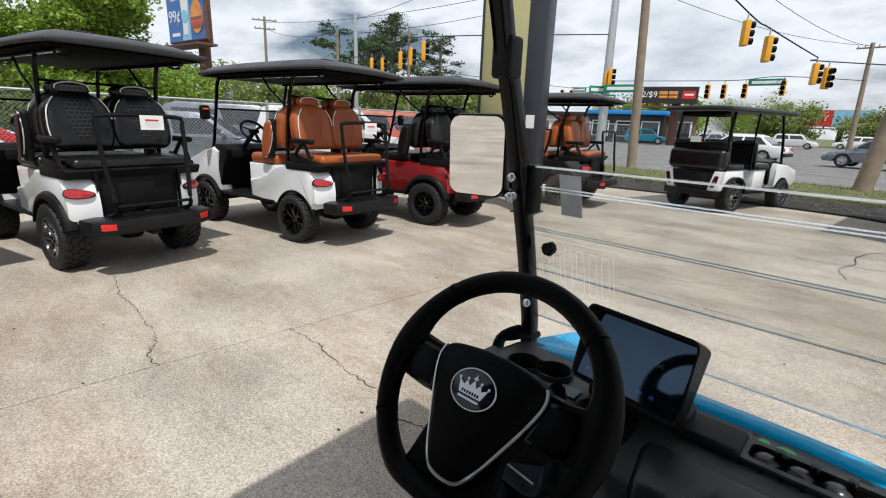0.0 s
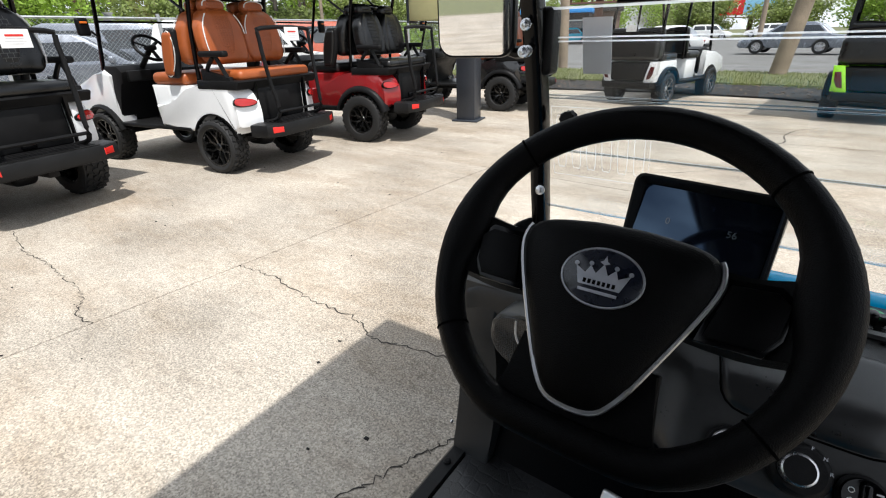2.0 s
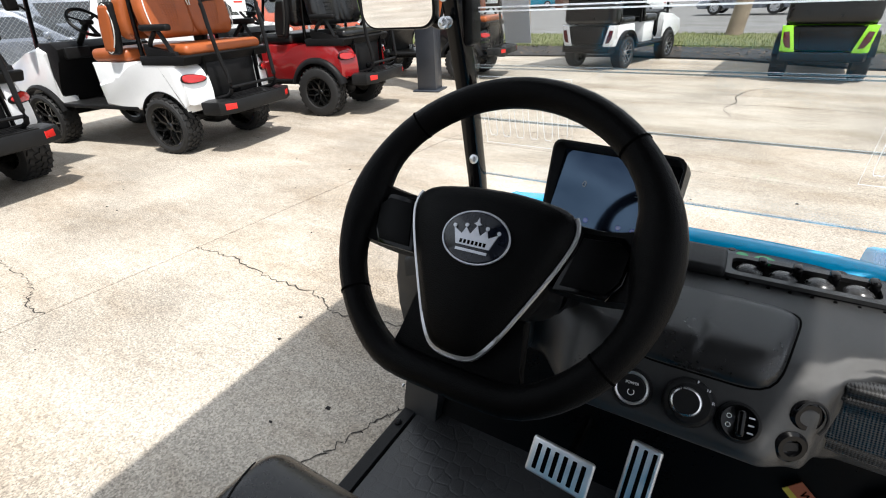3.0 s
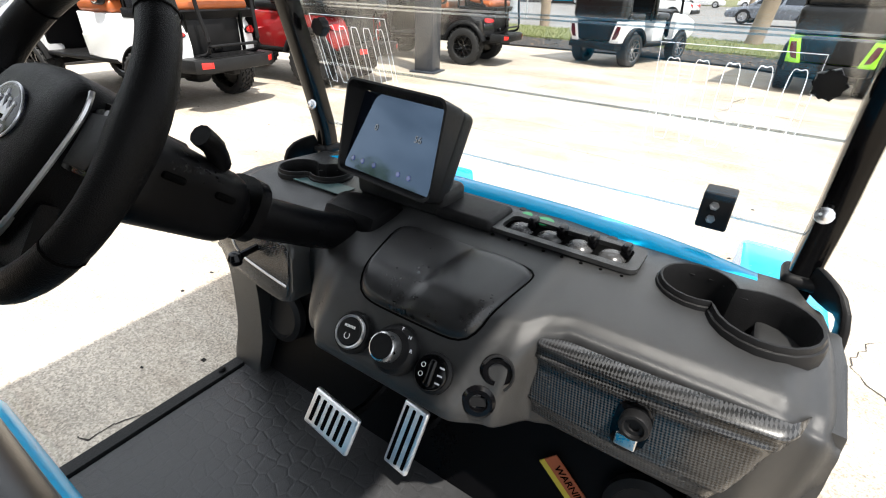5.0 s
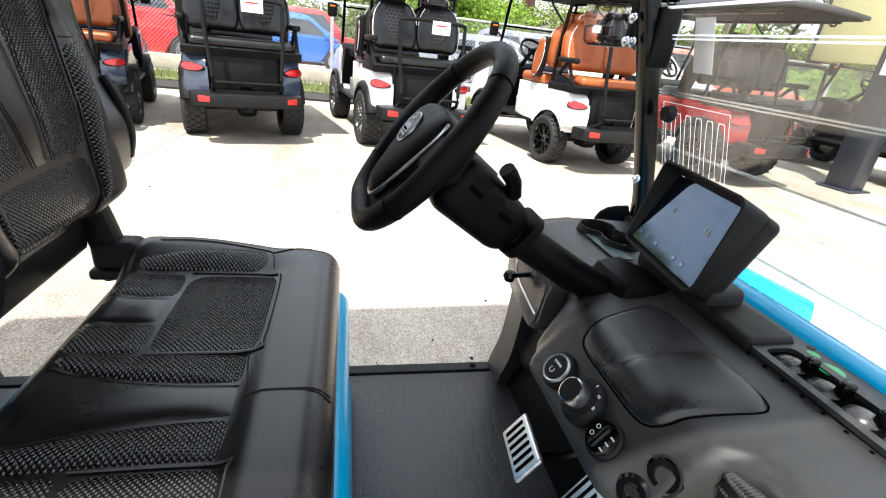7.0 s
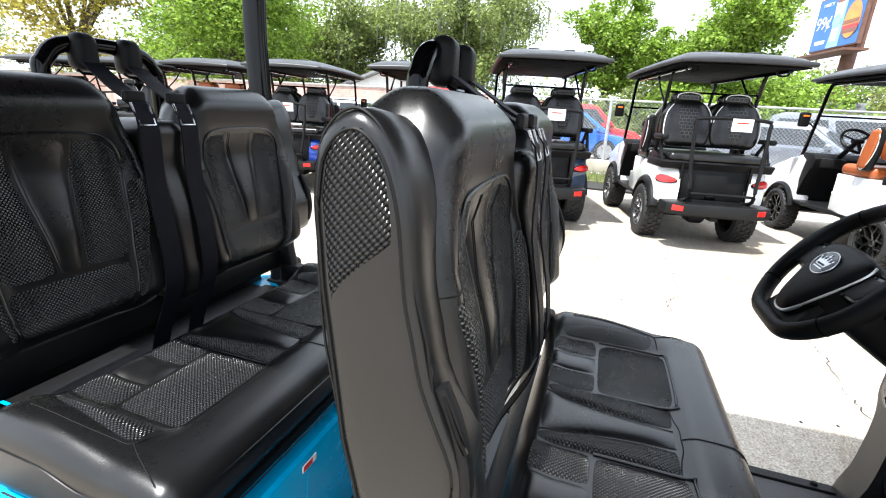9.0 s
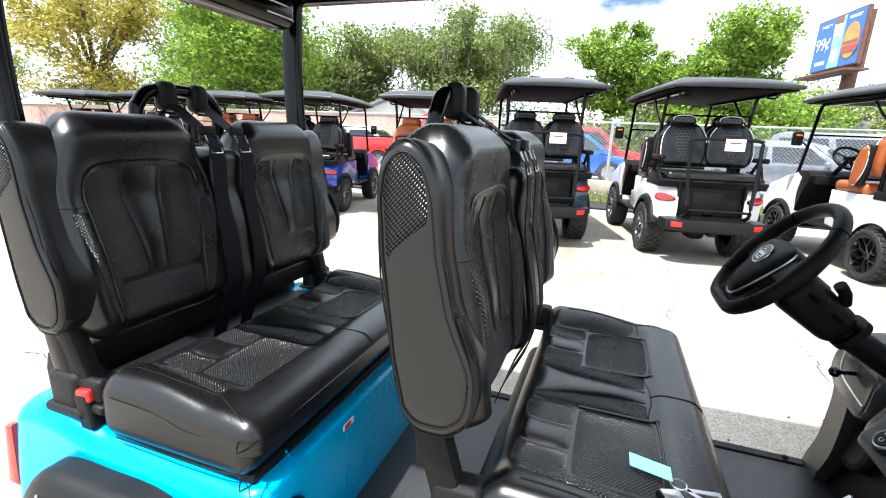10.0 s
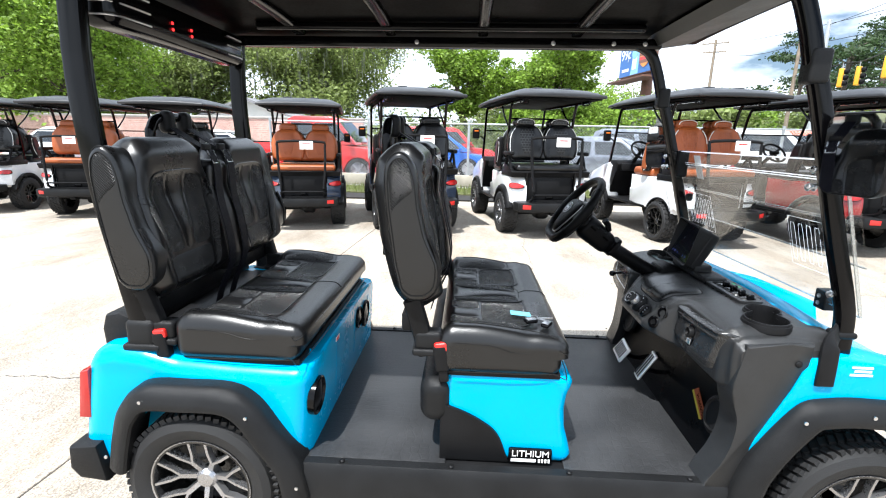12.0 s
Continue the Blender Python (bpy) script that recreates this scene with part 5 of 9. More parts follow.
def tree(at, height, spread, label, mat_l, seed, count=9000, leaf=0.16, trunk=0.28, base=0.32, moss=0, lean=0.0, category="tree", name="tree"):
    rs = np.random.RandomState(seed)
    t = thing(name, label, category, pose(at[0], at[1], 0), "trees behind the lot")
    bm = nb()
    fork = height * base
    trunk_pts = [(0, 0, -0.1), (0.06 * height * lean, 0.02 * height, fork * 0.5), (0.1 * height * lean, 0, fork)]
    secs = smooth_path(trunk_pts, 3)
    n = 9
    rings = []
    for i, p in enumerate(secs):
        rr = trunk * (1.15 - 0.45 * i / (len(secs) - 1))
        rings.append([bm.verts.new(p + Vector((rr * math.cos(2 * math.pi * k / n), rr * math.sin(2 * math.pi * k / n), 0))) for k in range(n)])
    for a, b in zip(rings, rings[1:]):
        for k in range(n):
            bm.faces.new((a[k], a[(k + 1) % n], b[(k + 1) % n], b[k]))
    tips = []
    n_l = 15
    for k in range(n_l):
        a = 2 * math.pi * (k + rs.uniform(-0.3, 0.3)) / n_l
        rr = spread * rs.uniform(0.45, 0.95)
        top = height * (rs.uniform(0.62, 0.97) if k % 3 else rs.uniform(0.30, 0.55)) - 0.12 * rr
        p0 = Vector(secs[-1])
        p2 = Vector((p0.x + rr * math.cos(a), p0.y + rr * math.sin(a), top))
        p1 = p0.lerp(p2, 0.5) + Vector((0, 0, height * rs.uniform(0.02, 0.12)))
        pts = smooth_path([p0, p1, p2], 3)
        m2 = 6
        prev = None
        for i, p in enumerate(pts):
            r2 = trunk * 0.42 * (1 - 0.82 * i / (len(pts) - 1))
            ring = [bm.verts.new(p + Vector((r2 * math.cos(2 * math.pi * q / m2), r2 * math.sin(2 * math.pi * q / m2), r2 * 0.5 * math.cos(2 * math.pi * q / m2)))) for q in range(m2)]
            if prev:
                for q in range(m2):
                    bm.faces.new((prev[q], prev[(q + 1) % m2], ring[(q + 1) % m2], ring[q]))
            prev = ring
        tips += [p2, p1, p1.lerp(p2, 0.5)]
        for q in range(6):
            d = Vector((rs.normal(), rs.normal(), rs.normal() * 0.5)) * spread * 0.22
            tips.append(p1.lerp(p2, rs.uniform(0.2, 1.0)) + d)
    part("trunk", bm, BARK, t)
    tips.append(Vector((0, 0, height * 0.95)))
    P = []
    per = count // len(tips)
    for tip in tips:
        c = np.array(tip)
        rad = spread * rs.uniform(0.10, 0.25)
        q = rs.normal(size=(per, 3))
        q /= np.linalg.norm(q, axis=1)[:, None]
        q *= rad * rs.uniform(0.35, 1.0, size=(per, 1)) ** 0.5
        q[:, 2] *= 0.62
        sub = rs.normal(size=(7, 3)) * rad * 0.55
        q += sub[rs.randint(0, 7, per)] * 0.8
        P.append(c + q)
    P = np.concatenate(P)
    P = P[P[:, 2] > height * 0.10]
    v, f = leaves(rs, P, leaf)
    me = bpy.data.meshes.new("crown")
    me.from_pydata(v.tolist(), [], f.tolist())
    me.materials.append(mat_l)
    cr = new("crown", me)
    cr.parent = t
    if moss:
        vv, ff = [], []
        for k in range(moss):
            p = P[rs.randint(len(P))]
            L = rs.uniform(0.5, 1.5)
            w = rs.uniform(0.03, 0.09)
            a = rs.uniform(0, 6.28)
            i = len(vv)
            dx, dy = w * math.cos(a), w * math.sin(a)
            vv += [(p[0] - dx, p[1] - dy, p[2]), (p[0] + dx, p[1] + dy, p[2]), (p[0] + dx * 0.7 + 0.04, p[1] + dy * 0.7, p[2] - L * 0.6), (p[0], p[1], p[2] - L), (p[0] - dx * 0.6, p[1] - dy * 0.8, p[2] - L * 0.5)]
            ff.append((i, i + 1, i + 2, i + 3, i + 4))
        me = bpy.data.meshes.new("moss")
        me.from_pydata(vv, [], ff)
        me.materials.append(MOSS)
        o = tagged(new("moss", me), kind="stuff")
        o.parent = t
    return t


def pine(at, height, seed, label="tall pine with a sparse high crown"):
    rs = np.random.RandomState(seed)
    t = thing("pine_tree", label, "tree", pose(at[0], at[1], 0), "far pines")
    bm = nb()
    tube(bm, [(0, 0, -0.1), (0.2, 0.1, height * 0.5), (0.1, 0.3, height * 0.97)], 0.22, 7, k=3)
    P = []
    for k in range(16):
        z = height * rs.uniform(0.55, 1.0)
        a = rs.uniform(0, 6.28)
        rr = rs.uniform(0.8, 2.6) * (1.25 - z / height) * 2.2 + 0.5
        tip = Vector((rr * math.cos(a), rr * math.sin(a), z + 0.4))
        tube(bm, [(0.1, 0.2, z - 0.3), tip], 0.05, 5)
        q = rs.normal(size=(120, 3)) * np.array([0.62, 0.62, 0.20])
        P.append(np.array(tip) + q)
    part("trunk", bm, BARK, t)
    v, f = leaves(rs, np.concatenate(P), 0.19)
    me = bpy.data.meshes.new("crown")
    me.from_pydata(v.tolist(), [], f.tolist())
    me.materials.append(LEAF_P)
    o = new("crown", me)
    o.parent = t
    return t


tree((-27.0, 4.4), 7.4, 2.9, "leafy green tree behind the chain-link fence", LEAF_G, 1, 46000, 0.10)
tree((-29.5, -0.4), 7.9, 2.4, "bright green tree behind the neighbouring lot", LEAF_G, 2, 30000, 0.10)
tree((-33.0, -11.4), 9.9, 5.8, "wide live oak hung with grey moss", LEAF_D, 3, 52000, 0.11, 0.5, 0.3, 900)
tree((-30.0, -18.5), 8.0, 4.2, "dark green oak behind the brick wall", LEAF_D, 4, 32000, 0.11, moss=300)
tree((-21.0, -19.5), 9.4, 4.4, "bright green tree beside the brick wall", LEAF_G, 5, 38000, 0.10)
tree((-19.0, -28.5), 9.8, 4.0, "olive yellow tree with bare limbs showing", LEAF_Y, 6, 20000, 0.11, 0.36)
tree((-28.0, -27.0), 8.5, 4.6, "green tree behind the brick wall", LEAF_G, 7, 30000, 0.11)
tree((-20.0, -44.0), 7.0, 4.2, "green tree at the end of the lot", LEAF_D, 8, 20000, 0.12)
tree((-36.0, 8.5), 5.0, 4.4, "low green bushy tree beyond the cars", LEAF_G, 9, 20000, 0.12)
for k, (x, y, h, sp) in enumerate(((-82, 20, 11, 8), (-84, 33, 10, 8), (-78, 44, 9, 8), (-62, 34, 6, 5), (-52, 26, 5, 4.5), (-50, 38, 5, 5), (-66, 58, 9, 7), (-44, 47, 5.5, 4.5), (-56, 70, 8, 6), (-30, 86, 7, 6), (-16, 100, 7, 6), (-3, 105, 6, 6), (10, 110, 7, 7), (22, 100, 7, 7), (-42, 95, 8, 7), (-24, 120, 8, 8), (-90, 8, 10, 8), (40, 95, 8, 8))):
    tree((x, y), h, sp, "far green tree beyond the crossing", LEAF_D if k % 3 else LEAF_G, 40 + k, 9000, 0.23, 0.35, 0.22, name="far_tree")
for k, (x, y, h) in enumerate(((-54, 44.4, 15), (-50, 41, 13), (-57, 47.5, 14), (-57, 57, 15), (-60, 60, 13), (-62, 41, 14), (-66, 49, 13), (-48, 36, 11))):
    pine((x, y), h, 80 + k)
rs = np.random.RandomState(77)
P = rs.uniform(size=(26000, 3)) * np.array([3.0, 46.0, 2.4]) + np.array([-36.0, 0.0, 0.0])
P[:, 2] *= 0.75 + 0.35 * np.sin(P[:, 1] * 1.3) * np.sin(P[:, 1] * 0.47 + 1)
v, f = leaves(rs, P, 0.2)
me = bpy.data.meshes.new("hedge")
me.from_pydata(v.tolist(), [], f.tolist())
me.materials.append(LEAF_G)
tagged(new("hedge", me), "overgrown green hedge beyond the parked cars", "hedge", kind="stuff")
# undergrowth between the trunks behind the brick wall
c = np.stack([rs.uniform(-34, -25.5, 260), rs.uniform(-44, 3, 260), rs.uniform(0.6, 4.4, 260)], axis=1)
c[:, 2] *= 0.65 + 0.35 * np.sin(c[:, 1] * 0.9) * np.sin(c[:, 1] * 0.33 + 1)
P = np.repeat(c, 130, axis=0) + rs.normal(size=(260 * 130, 3)) * np.array([0.5, 0.75, 0.45])
v, f = leaves(rs, P[P[:, 2] > 0.0], 0.13)
me = bpy.data.meshes.new("undergrowth")
me.from_pydata(v.tolist(), [], f.tolist())
me.materials.append(LEAF_D)
tagged(new("undergrowth", me), "dense green undergrowth between the tree trunks", "shrubs", kind="stuff")

# ---- poles, wires and signals ----
WOOD = surf("weathered_pole_wood", (0.24, 0.19, 0.14), 0.85, var=0.3, scale=4, bump=0.8, bscale=30)
SIGY = surf("signal_yellow", (0.75, 0.36, 0.02), 0.4, var=0.1)
SIGN_G = surf("sign_green", (0.01, 0.20, 0.13), 0.4, var=0.1)
WIRE = surf("cable_black", (0.015, 0.015, 0.016), 0.6)


def pole(base, top, r, label, mat_p, arms=()):
    p = thing("utility_pole", label, "pole", pose(base[0], base[1], 0), "street poles")
    b, t = Vector((0, 0, base[2] - 0.3)), Vector((top[0] - base[0], top[1] - base[1], top[2]))
    bm = nb()
    n = 12
    A = [bm.verts.new(b + Vector((r * 1.15 * math.cos(2 * math.pi * k / n), r * 1.15 * math.sin(2 * math.pi * k / n), 0))) for k in range(n)]
    B = [bm.verts.new(t + Vector((r * 0.75 * math.cos(2 * math.pi * k / n), r * 0.75 * math.sin(2 * math.pi * k / n), 0))) for k in range(n)]
    for k in range(n):
        bm.faces.new((A[k], A[(k + 1) % n], B[(k + 1) % n], B[k]))
    bm.faces.new(A)
    bm.faces.new(B)
    part("shaft", bm, mat_p, p)
    for f, half, a in arms:
        c = b.lerp(t, f)
        d = Vector((math.cos(radians(a)), math.sin(radians(a)), 0))
        bm = nb()
        sweep(bm, [c - d * half, c + d * half], [(-0.06, -0.06), (0.06, -0.06), (0.06, 0.06), (-0.06, 0.06)])
        for k in (-0.9, -0.45, 0.45, 0.9):
            q = c + d * half * k
            tube(bm, [q, q + Vector((0, 0, 0.22))], 0.04, 6)
        part("crossarm", bm, mat_p, p)
    return p


pole((-7.46, 18.5, 0), (-7.95, 18.3, 11.5), 0.16, "leaning weathered timber pole beside the street", WOOD)
pole((-13.03, 26.96, 0), (-13.1, 26.9, 11), 0.24, "thick grey steel signal mast", GALV)
pole((-0.52, 16.5, 0), (0.55, 16.9, 9), 0.19, "leaning timber pole close to the street", WOOD)
pole((-3.54, 54.9, 0), (-3.72, 54.9, 9.2), 0.2, "timber pole with a crossarm far down the street", WOOD, ((0.96, 1.0, 0),))
pole((-53.8, 26.2, 0), (-53.8, 26.3, 12.2), 0.17, "timber power pole with two crossarms", WOOD, ((0.97, 1.3, 60), (0.90, 1.1, 60)))
pole((-33.2, 22.1, 0), (-33.2, 22.1, 8.2), 0.13, "slim timber pole behind the cars", WOOD)
pole((-30.8, 22.1, 0), (-30.8, 22.1, 8.9), 0.16, "grey lamp pole behind the cars", GALV)
pole((-36.0, 32.0, 0), (-36.0, 32.0, 10), 0.15, "timber pole with a crossarm", WOOD, ((0.95, 0.9, 20),))
pole((-40.0, -22.0, 0), (-40.0, -22.0, 6.2), 0.1, "thin lamp pole behind the trees", GALV)


def cable(name, a, b, sag, r, label):
    a, b = Vector(a), Vector(b)
    pts = [a.lerp(b, k / 16) - Vector((0, 0, sag * 4 * (k / 16) * (1 - k / 16))) for k in range(17)]
    return tagged(part(name, tube(nb(), pts, r, 5), WIRE), label, "cable")




def span(pts, r, label):
    return tagged(part("overhead_cable", tube(nb(), smooth_path(pts, 4), r, 5), WIRE), label, "cable")


span([(-7.8, 18.35, 8.6), (-5.55, 23.33, 6.15), (-4.71, 23.51, 5.50), (-3.83, 29.75, 5.11), (-3.33, 29.8, 4.90), (6, 36, 4.4)], 0.03, "thick black span cable with signals")
span([(-13.1, 26.9, 6.6), (-20.26, 19.17, 6.02), (-22.2, 19.94, 5.95), (-22.63, 19.52, 5.71), (-26.4, 21.15, 5.80), (-26.88, 20.62, 5.75), (-33.2, 22.1, 5.9)], 0.03, "thick black span cable with signals")
span([(-20, 41.5, 5.6), (-12.37, 43.23, 5.50), (-11.27, 43.54, 5.51), (-9.9, 43.88, 5.55), (-7.52, 44.36, 5.74), (-3.6, 54.9, 6.2)], 0.03, "thick black span cable over the crossing")
span([(-36.0, 32.0, 6.5), (-30.5, 51.5, 6.13), (-29.6, 52.1, 6.13), (-28.8, 52.4, 6.1), (-20, 56.5, 6.2)], 0.03, "thick black span cable over the far street")
cable("overhead_cable", (-7.85, 18.3, 9.6), (0.4, 16.9, 8.6), 0.4, 0.014, "thin black overhead cable")
cable("overhead_cable", (-7.85, 18.3, 9.2), (-3.7, 54.9, 8.9), 0.9, 0.016, "thin black overhead cable")
cable("overhead_cable", (-13.1, 26.9, 9.6), (-3.7, 54.9, 9.0), 0.8, 0.016, "thin black overhead cable")
cable("overhead_cable", (-13.1, 26.9, 9.2), (-33.2, 22.1, 7.8), 0.5, 0.018, "thin black overhead cable")
cable("overhead_cable", (-13.1, 26.9, 9.9), (-53.8, 26.3, 11.6), 0.8, 0.02, "thin black overhead cable")
cable("overhead_cable", (-33.2, 22.1, 8.0), (-53.8, 26.3, 11.0), 0.6, 0.02, "thin black overhead cable")
cable("overhead_cable", (-7.9, 18.3, 10.4), (-30.8, 22.1, 8.6), 0.7, 0.016, "thin black overhead cable")


def signal(at, turn, scale=1.0):
    """A three-lamp traffic signal hung from its cable."""
    t = thing("traffic_light", "yellow three-lamp traffic signal hung from a cable", "traffic light", pose(at[0], at[1], at[2], 0, 0, turn), "hung traffic signals")
    s = scale
    part("housing", rbox(nb(), (0, 0, 0), (0.36 * s, 0.24 * s, 1.05 * s), 0.05 * s, 2, 1), SIGY, t)
    part("hanger", tube(nb(), [(0, 0, 0.5 * s), (0, 0, 0.82 * s)], 0.03, 6), GALV, t)
    for k in (-1, 0, 1):
        part("visor", lathe(nb(), [(0.135 * s, 0), (0.14 * s, 0.2 * s), (0.125 * s, 0.2 * s), (0.12 * s, 0.0)], Matrix.Translation((0, -0.12 * s, k * 0.33 * s)) @ RX, 14, True), PLASTIC, t)
        part("lens", lathe(nb(), [(0.12 * s, 0.01), (0.08 * s, 0.03), (0, 0.04)], Matrix.Translation((0, -0.12 * s, k * 0.33 * s)) @ RX, 14), REDLENS if k == 1 else BLACKHOLE, t)
    return t


for x, y, z, a in ((-5.55, 23.33, 5.4, 130), (-4.71, 23.51, 4.75, 130), (-3.83, 29.75, 4.36, 120), (-3.33, 29.8, 4.15, 60), (-26.88, 20.62, 5.0, 130), (-26.4, 21.15, 5.05, 130), (-22.63, 19.52, 4.96, 130), (-22.2, 19.94, 5.2, 130), (-20.26, 19.17, 5.27, 130)):
    signal((x, y, z), a, 0.95)
for x, y, z in ((-12.37, 43.23, 4.67), (-11.27, 43.54, 4.68), (-9.9, 43.88, 4.72), (-7.52, 44.36, 4.91), (-30.5, 51.5, 5.3), (-29.6, 52.1, 5.3)):
    signal((x, y, z), 5, 1.05)


def street_sign(at, turn, w, h, mat_s, label, bars=True):
    s = thing("street_sign", label, "sign", pose(at[0], at[1], at[2], 0, 0, turn), "street signs")
    b = part("panel", rbox(nb(), (0, 0, 0), (w, 0.03, h), 0.014, 2, 1), mat_s, s)
    if bars:
        part("print", box(nb(), -w * 0.4, w * 0.4, -0.02, -0.0155, -h * 0.2, h * 0.2), PAPER, b)
    return s


street_sign((-12.0, 26.6, 3.66), 15, 1.9, 0.42, SIGN_G, "green street sign with a pale bar of lettering")
street_sign((-13.25, 26.4, 3.6), 60, 1.2, 0.42, SIGN_G, "green street sign seen at an angle")
street_sign((-12.8, 26.7, 3.2), 20, 0.9, 0.3, SIGN_G, "small green sign on the mast")
street_sign((-8.6, 44.15, 5.35), 5, 2.4, 0.5, SIGN_G, "green street sign hung over the crossing")
street_sign((-28.8, 52.4, 5.88), 5, 1.6, 0.5, SIGN_G, "green street sign hung over the far street")
signal((-12.75, 26.65, 4.3), 110, 0.9)
street_sign((-12.9, 26.6, 4.2), 100, 0.9, 0.7, SIGY, "plain yellow signal backplate on the mast", False)

# ---- billboards ----
STEELB = surf("rusty_brown_steel", (0.13, 0.06, 0.04), 0.7, var=0.35, scale=3)
AD_BLUE = surf("poster_blue", (0.02, 0.13, 0.42), 0.4, var=0.12, scale=0.8)
AD_LIGHT = surf("poster_sky", (0.25, 0.52, 0.75), 0.4, var=0.15, scale=0.8)
AD_WHITE = surf("poster_white", (0.8, 0.8, 0.8), 0.4, var=0.06, scale=0.8)
AD_BUN = surf("poster_orange", (0.72, 0.26, 0.04), 0.4, var=0.3, scale=1.5)
AD_BROWN = surf("poster_brown", (0.22, 0.07, 0.03), 0.4, var=0.3, scale=1.5)
AD_RED = surf("poster_red", (0.6, 0.02, 0.02), 0.4, var=0.1)
AD_DARK = surf("poster_dark", (0.02, 0.017, 0.016), 0.4, var=0.2)


def billboard(left, right, z0, z1, pole_at, label):
    a, b = Vector((*left, 0)), Vector((*right, 0))
    w = (b - a).length
    m = frame_m((a.x, a.y, z0), (b - a), (0, 0, 1))
    t = thing("billboard", label, "billboard", m)
    h = z1 - z0
    pn = part("panel", box(nb(), 0, w, 0, h, -0.25, 0.0), STEELB, t)
    part("catwalk", box(nb(), -0.4, w + 0.4, -0.45, -0.3, -0.6, 0.9), STEELB, t)
    d = m.inverted() @ Vector((pole_at[0], pole_at[1], 0))
    part("pole", tube(nb(), [(d.x, -z0 - 0.2, -1.0), (d.x, 0.4, -1.0)], 0.45, 14, up=(0, 0, 1)), STEELB, t)
    for k in range(5):
        x = w * (0.1 + 0.2 * k)
        part("strut", box(nb(), x - 0.12, x + 0.12, -0.3, h * 0.95, -0.75, -0.3), STEELB, t)
    return t, pn, w, h


t1, pn, w, h = billboard((-44.5, 13.65), (-39.0, 14.5), 6.9, 10.5, (-41.5, 15.8), "billboard with a blue drink and burger poster")
bill = part("poster", box(nb(), 0.08, w - 0.08, 0.08, h - 0.08, 0.0, 0.02), AD_BLUE, pn)
part("print", prism(nb(), [(w * 0.38, h * 0.03), (w * 0.62, h * 0.03), (w * 0.62, h * 0.97), (w * 0.5, h * 0.97)], 2, 0.02, 0.03), AD_LIGHT, bill)
text("lettering", "99¢", h * 0.34, AD_WHITE, pose(w * 0.2, h * 0.52, 0.03), bill, depth=0.01)
text("lettering", "THIRSTY?", h * 0.085, AD_WHITE, pose(w * 0.22, h * 0.86, 0.03), bill, depth=0.01)
text("lettering", "HUNGRY?", h * 0.085, AD_WHITE, pose(w * 0.80, h * 0.88, 0.03), bill, depth=0.01)
part("print", box(nb(), w * 0.1, w * 0.32, h * 0.13, h * 0.2, 0.02, 0.03), AD_WHITE, bill)
part("print", prism(nb(), [(w * 0.44, h * 0.14), (w * 0.55, h * 0.14), (w * 0.59, h * 0.86), (w * 0.40, h * 0.86)], 2, 0.03, 0.05), AD_WHITE, bill)
part("print", prism(nb(), [(w * 0.42, h * 0.84), (w * 0.58, h * 0.84), (w * 0.56, h * 0.97), (w * 0.44, h * 0.97)], 2, 0.05, 0.06), AD_BROWN, bill)
part("print", lathe(nb(), [(h * 0.13, 0), (h * 0.13, 0.02), (0, 0.02)], pose(w * 0.495, h * 0.5, 0.05), 24), AD_LIGHT, bill)
part("print", prism(nb(), [(w * (0.80 + 0.155 * math.cos(a)), h * (0.42 + (0.36 if math.sin(a) > 0 else 0.28) * math.sin(a))) for a in [2 * math.pi * k / 28 for k in range(28)]], 2, 0.03, 0.06), AD_BUN, bill)
for yy, mt in ((0.43, AD_BROWN), (0.34, AD_RED), (0.27, AD_BROWN)):
    part("print", box(nb(), w * 0.655, w * 0.945, h * (yy - 0.04), h * (yy + 0.03), 0.06, 0.07), mt, bill)

t2, pn, w, h = billboard((-22.6, 55.5), (-17.3, 57.4), 4.5, 6.3, (-19.5, 57.5), "billboard with burgers on a dark poster beyond the crossing")
bill = part("poster", box(nb(), 0.05, w - 0.05, 0.05, h - 0.05, 0.0, 0.02), AD_DARK, pn)
text("lettering", "2/$9", h * 0.5, AD_WHITE, pose(w * 0.13, h * 0.52, 0.03), bill, depth=0.01)
for cx in (0.38, 0.56):
    for yy, hh, mt in ((0.62, 0.2, AD_BUN), (0.5, 0.1, AD_BROWN), (0.38, 0.14, AD_BUN)):
        part("print", rbox(nb(), (w * cx, h * yy, 0.04), (w * 0.16, h * hh, 0.04), 0.018, 2, 1), mt, bill)
part("print", box(nb(), w * 0.72, w * 0.95, h * 0.3, h * 0.75, 0.02, 0.03), AD_RED, bill)
part("print", box(nb(), w * 0.76, w * 0.92, h * 0.48, h * 0.58, 0.03, 0.04), AD_WHITE, bill)
t3, pn, w, h = billboard((-14.4, 108.5), (-4.4, 109.8), 3.4, 6.2, (-9.0, 110), "billboard with a red and sky blue poster")
part("poster", box(nb(), 0.05, w * 0.4, 0.05, h - 0.05, 0.0, 0.02), AD_RED, pn)
part("poster", box(nb(), w * 0.4, w - 0.05, 0.05, h - 0.05, 0.0, 0.02), AD_LIGHT, pn)
text("lettering", "TOY", h * 0.5, AD_WHITE, pose(w * 0.2, h * 0.5, 0.03), pn, depth=0.01)

# ---- buildings across the street ----


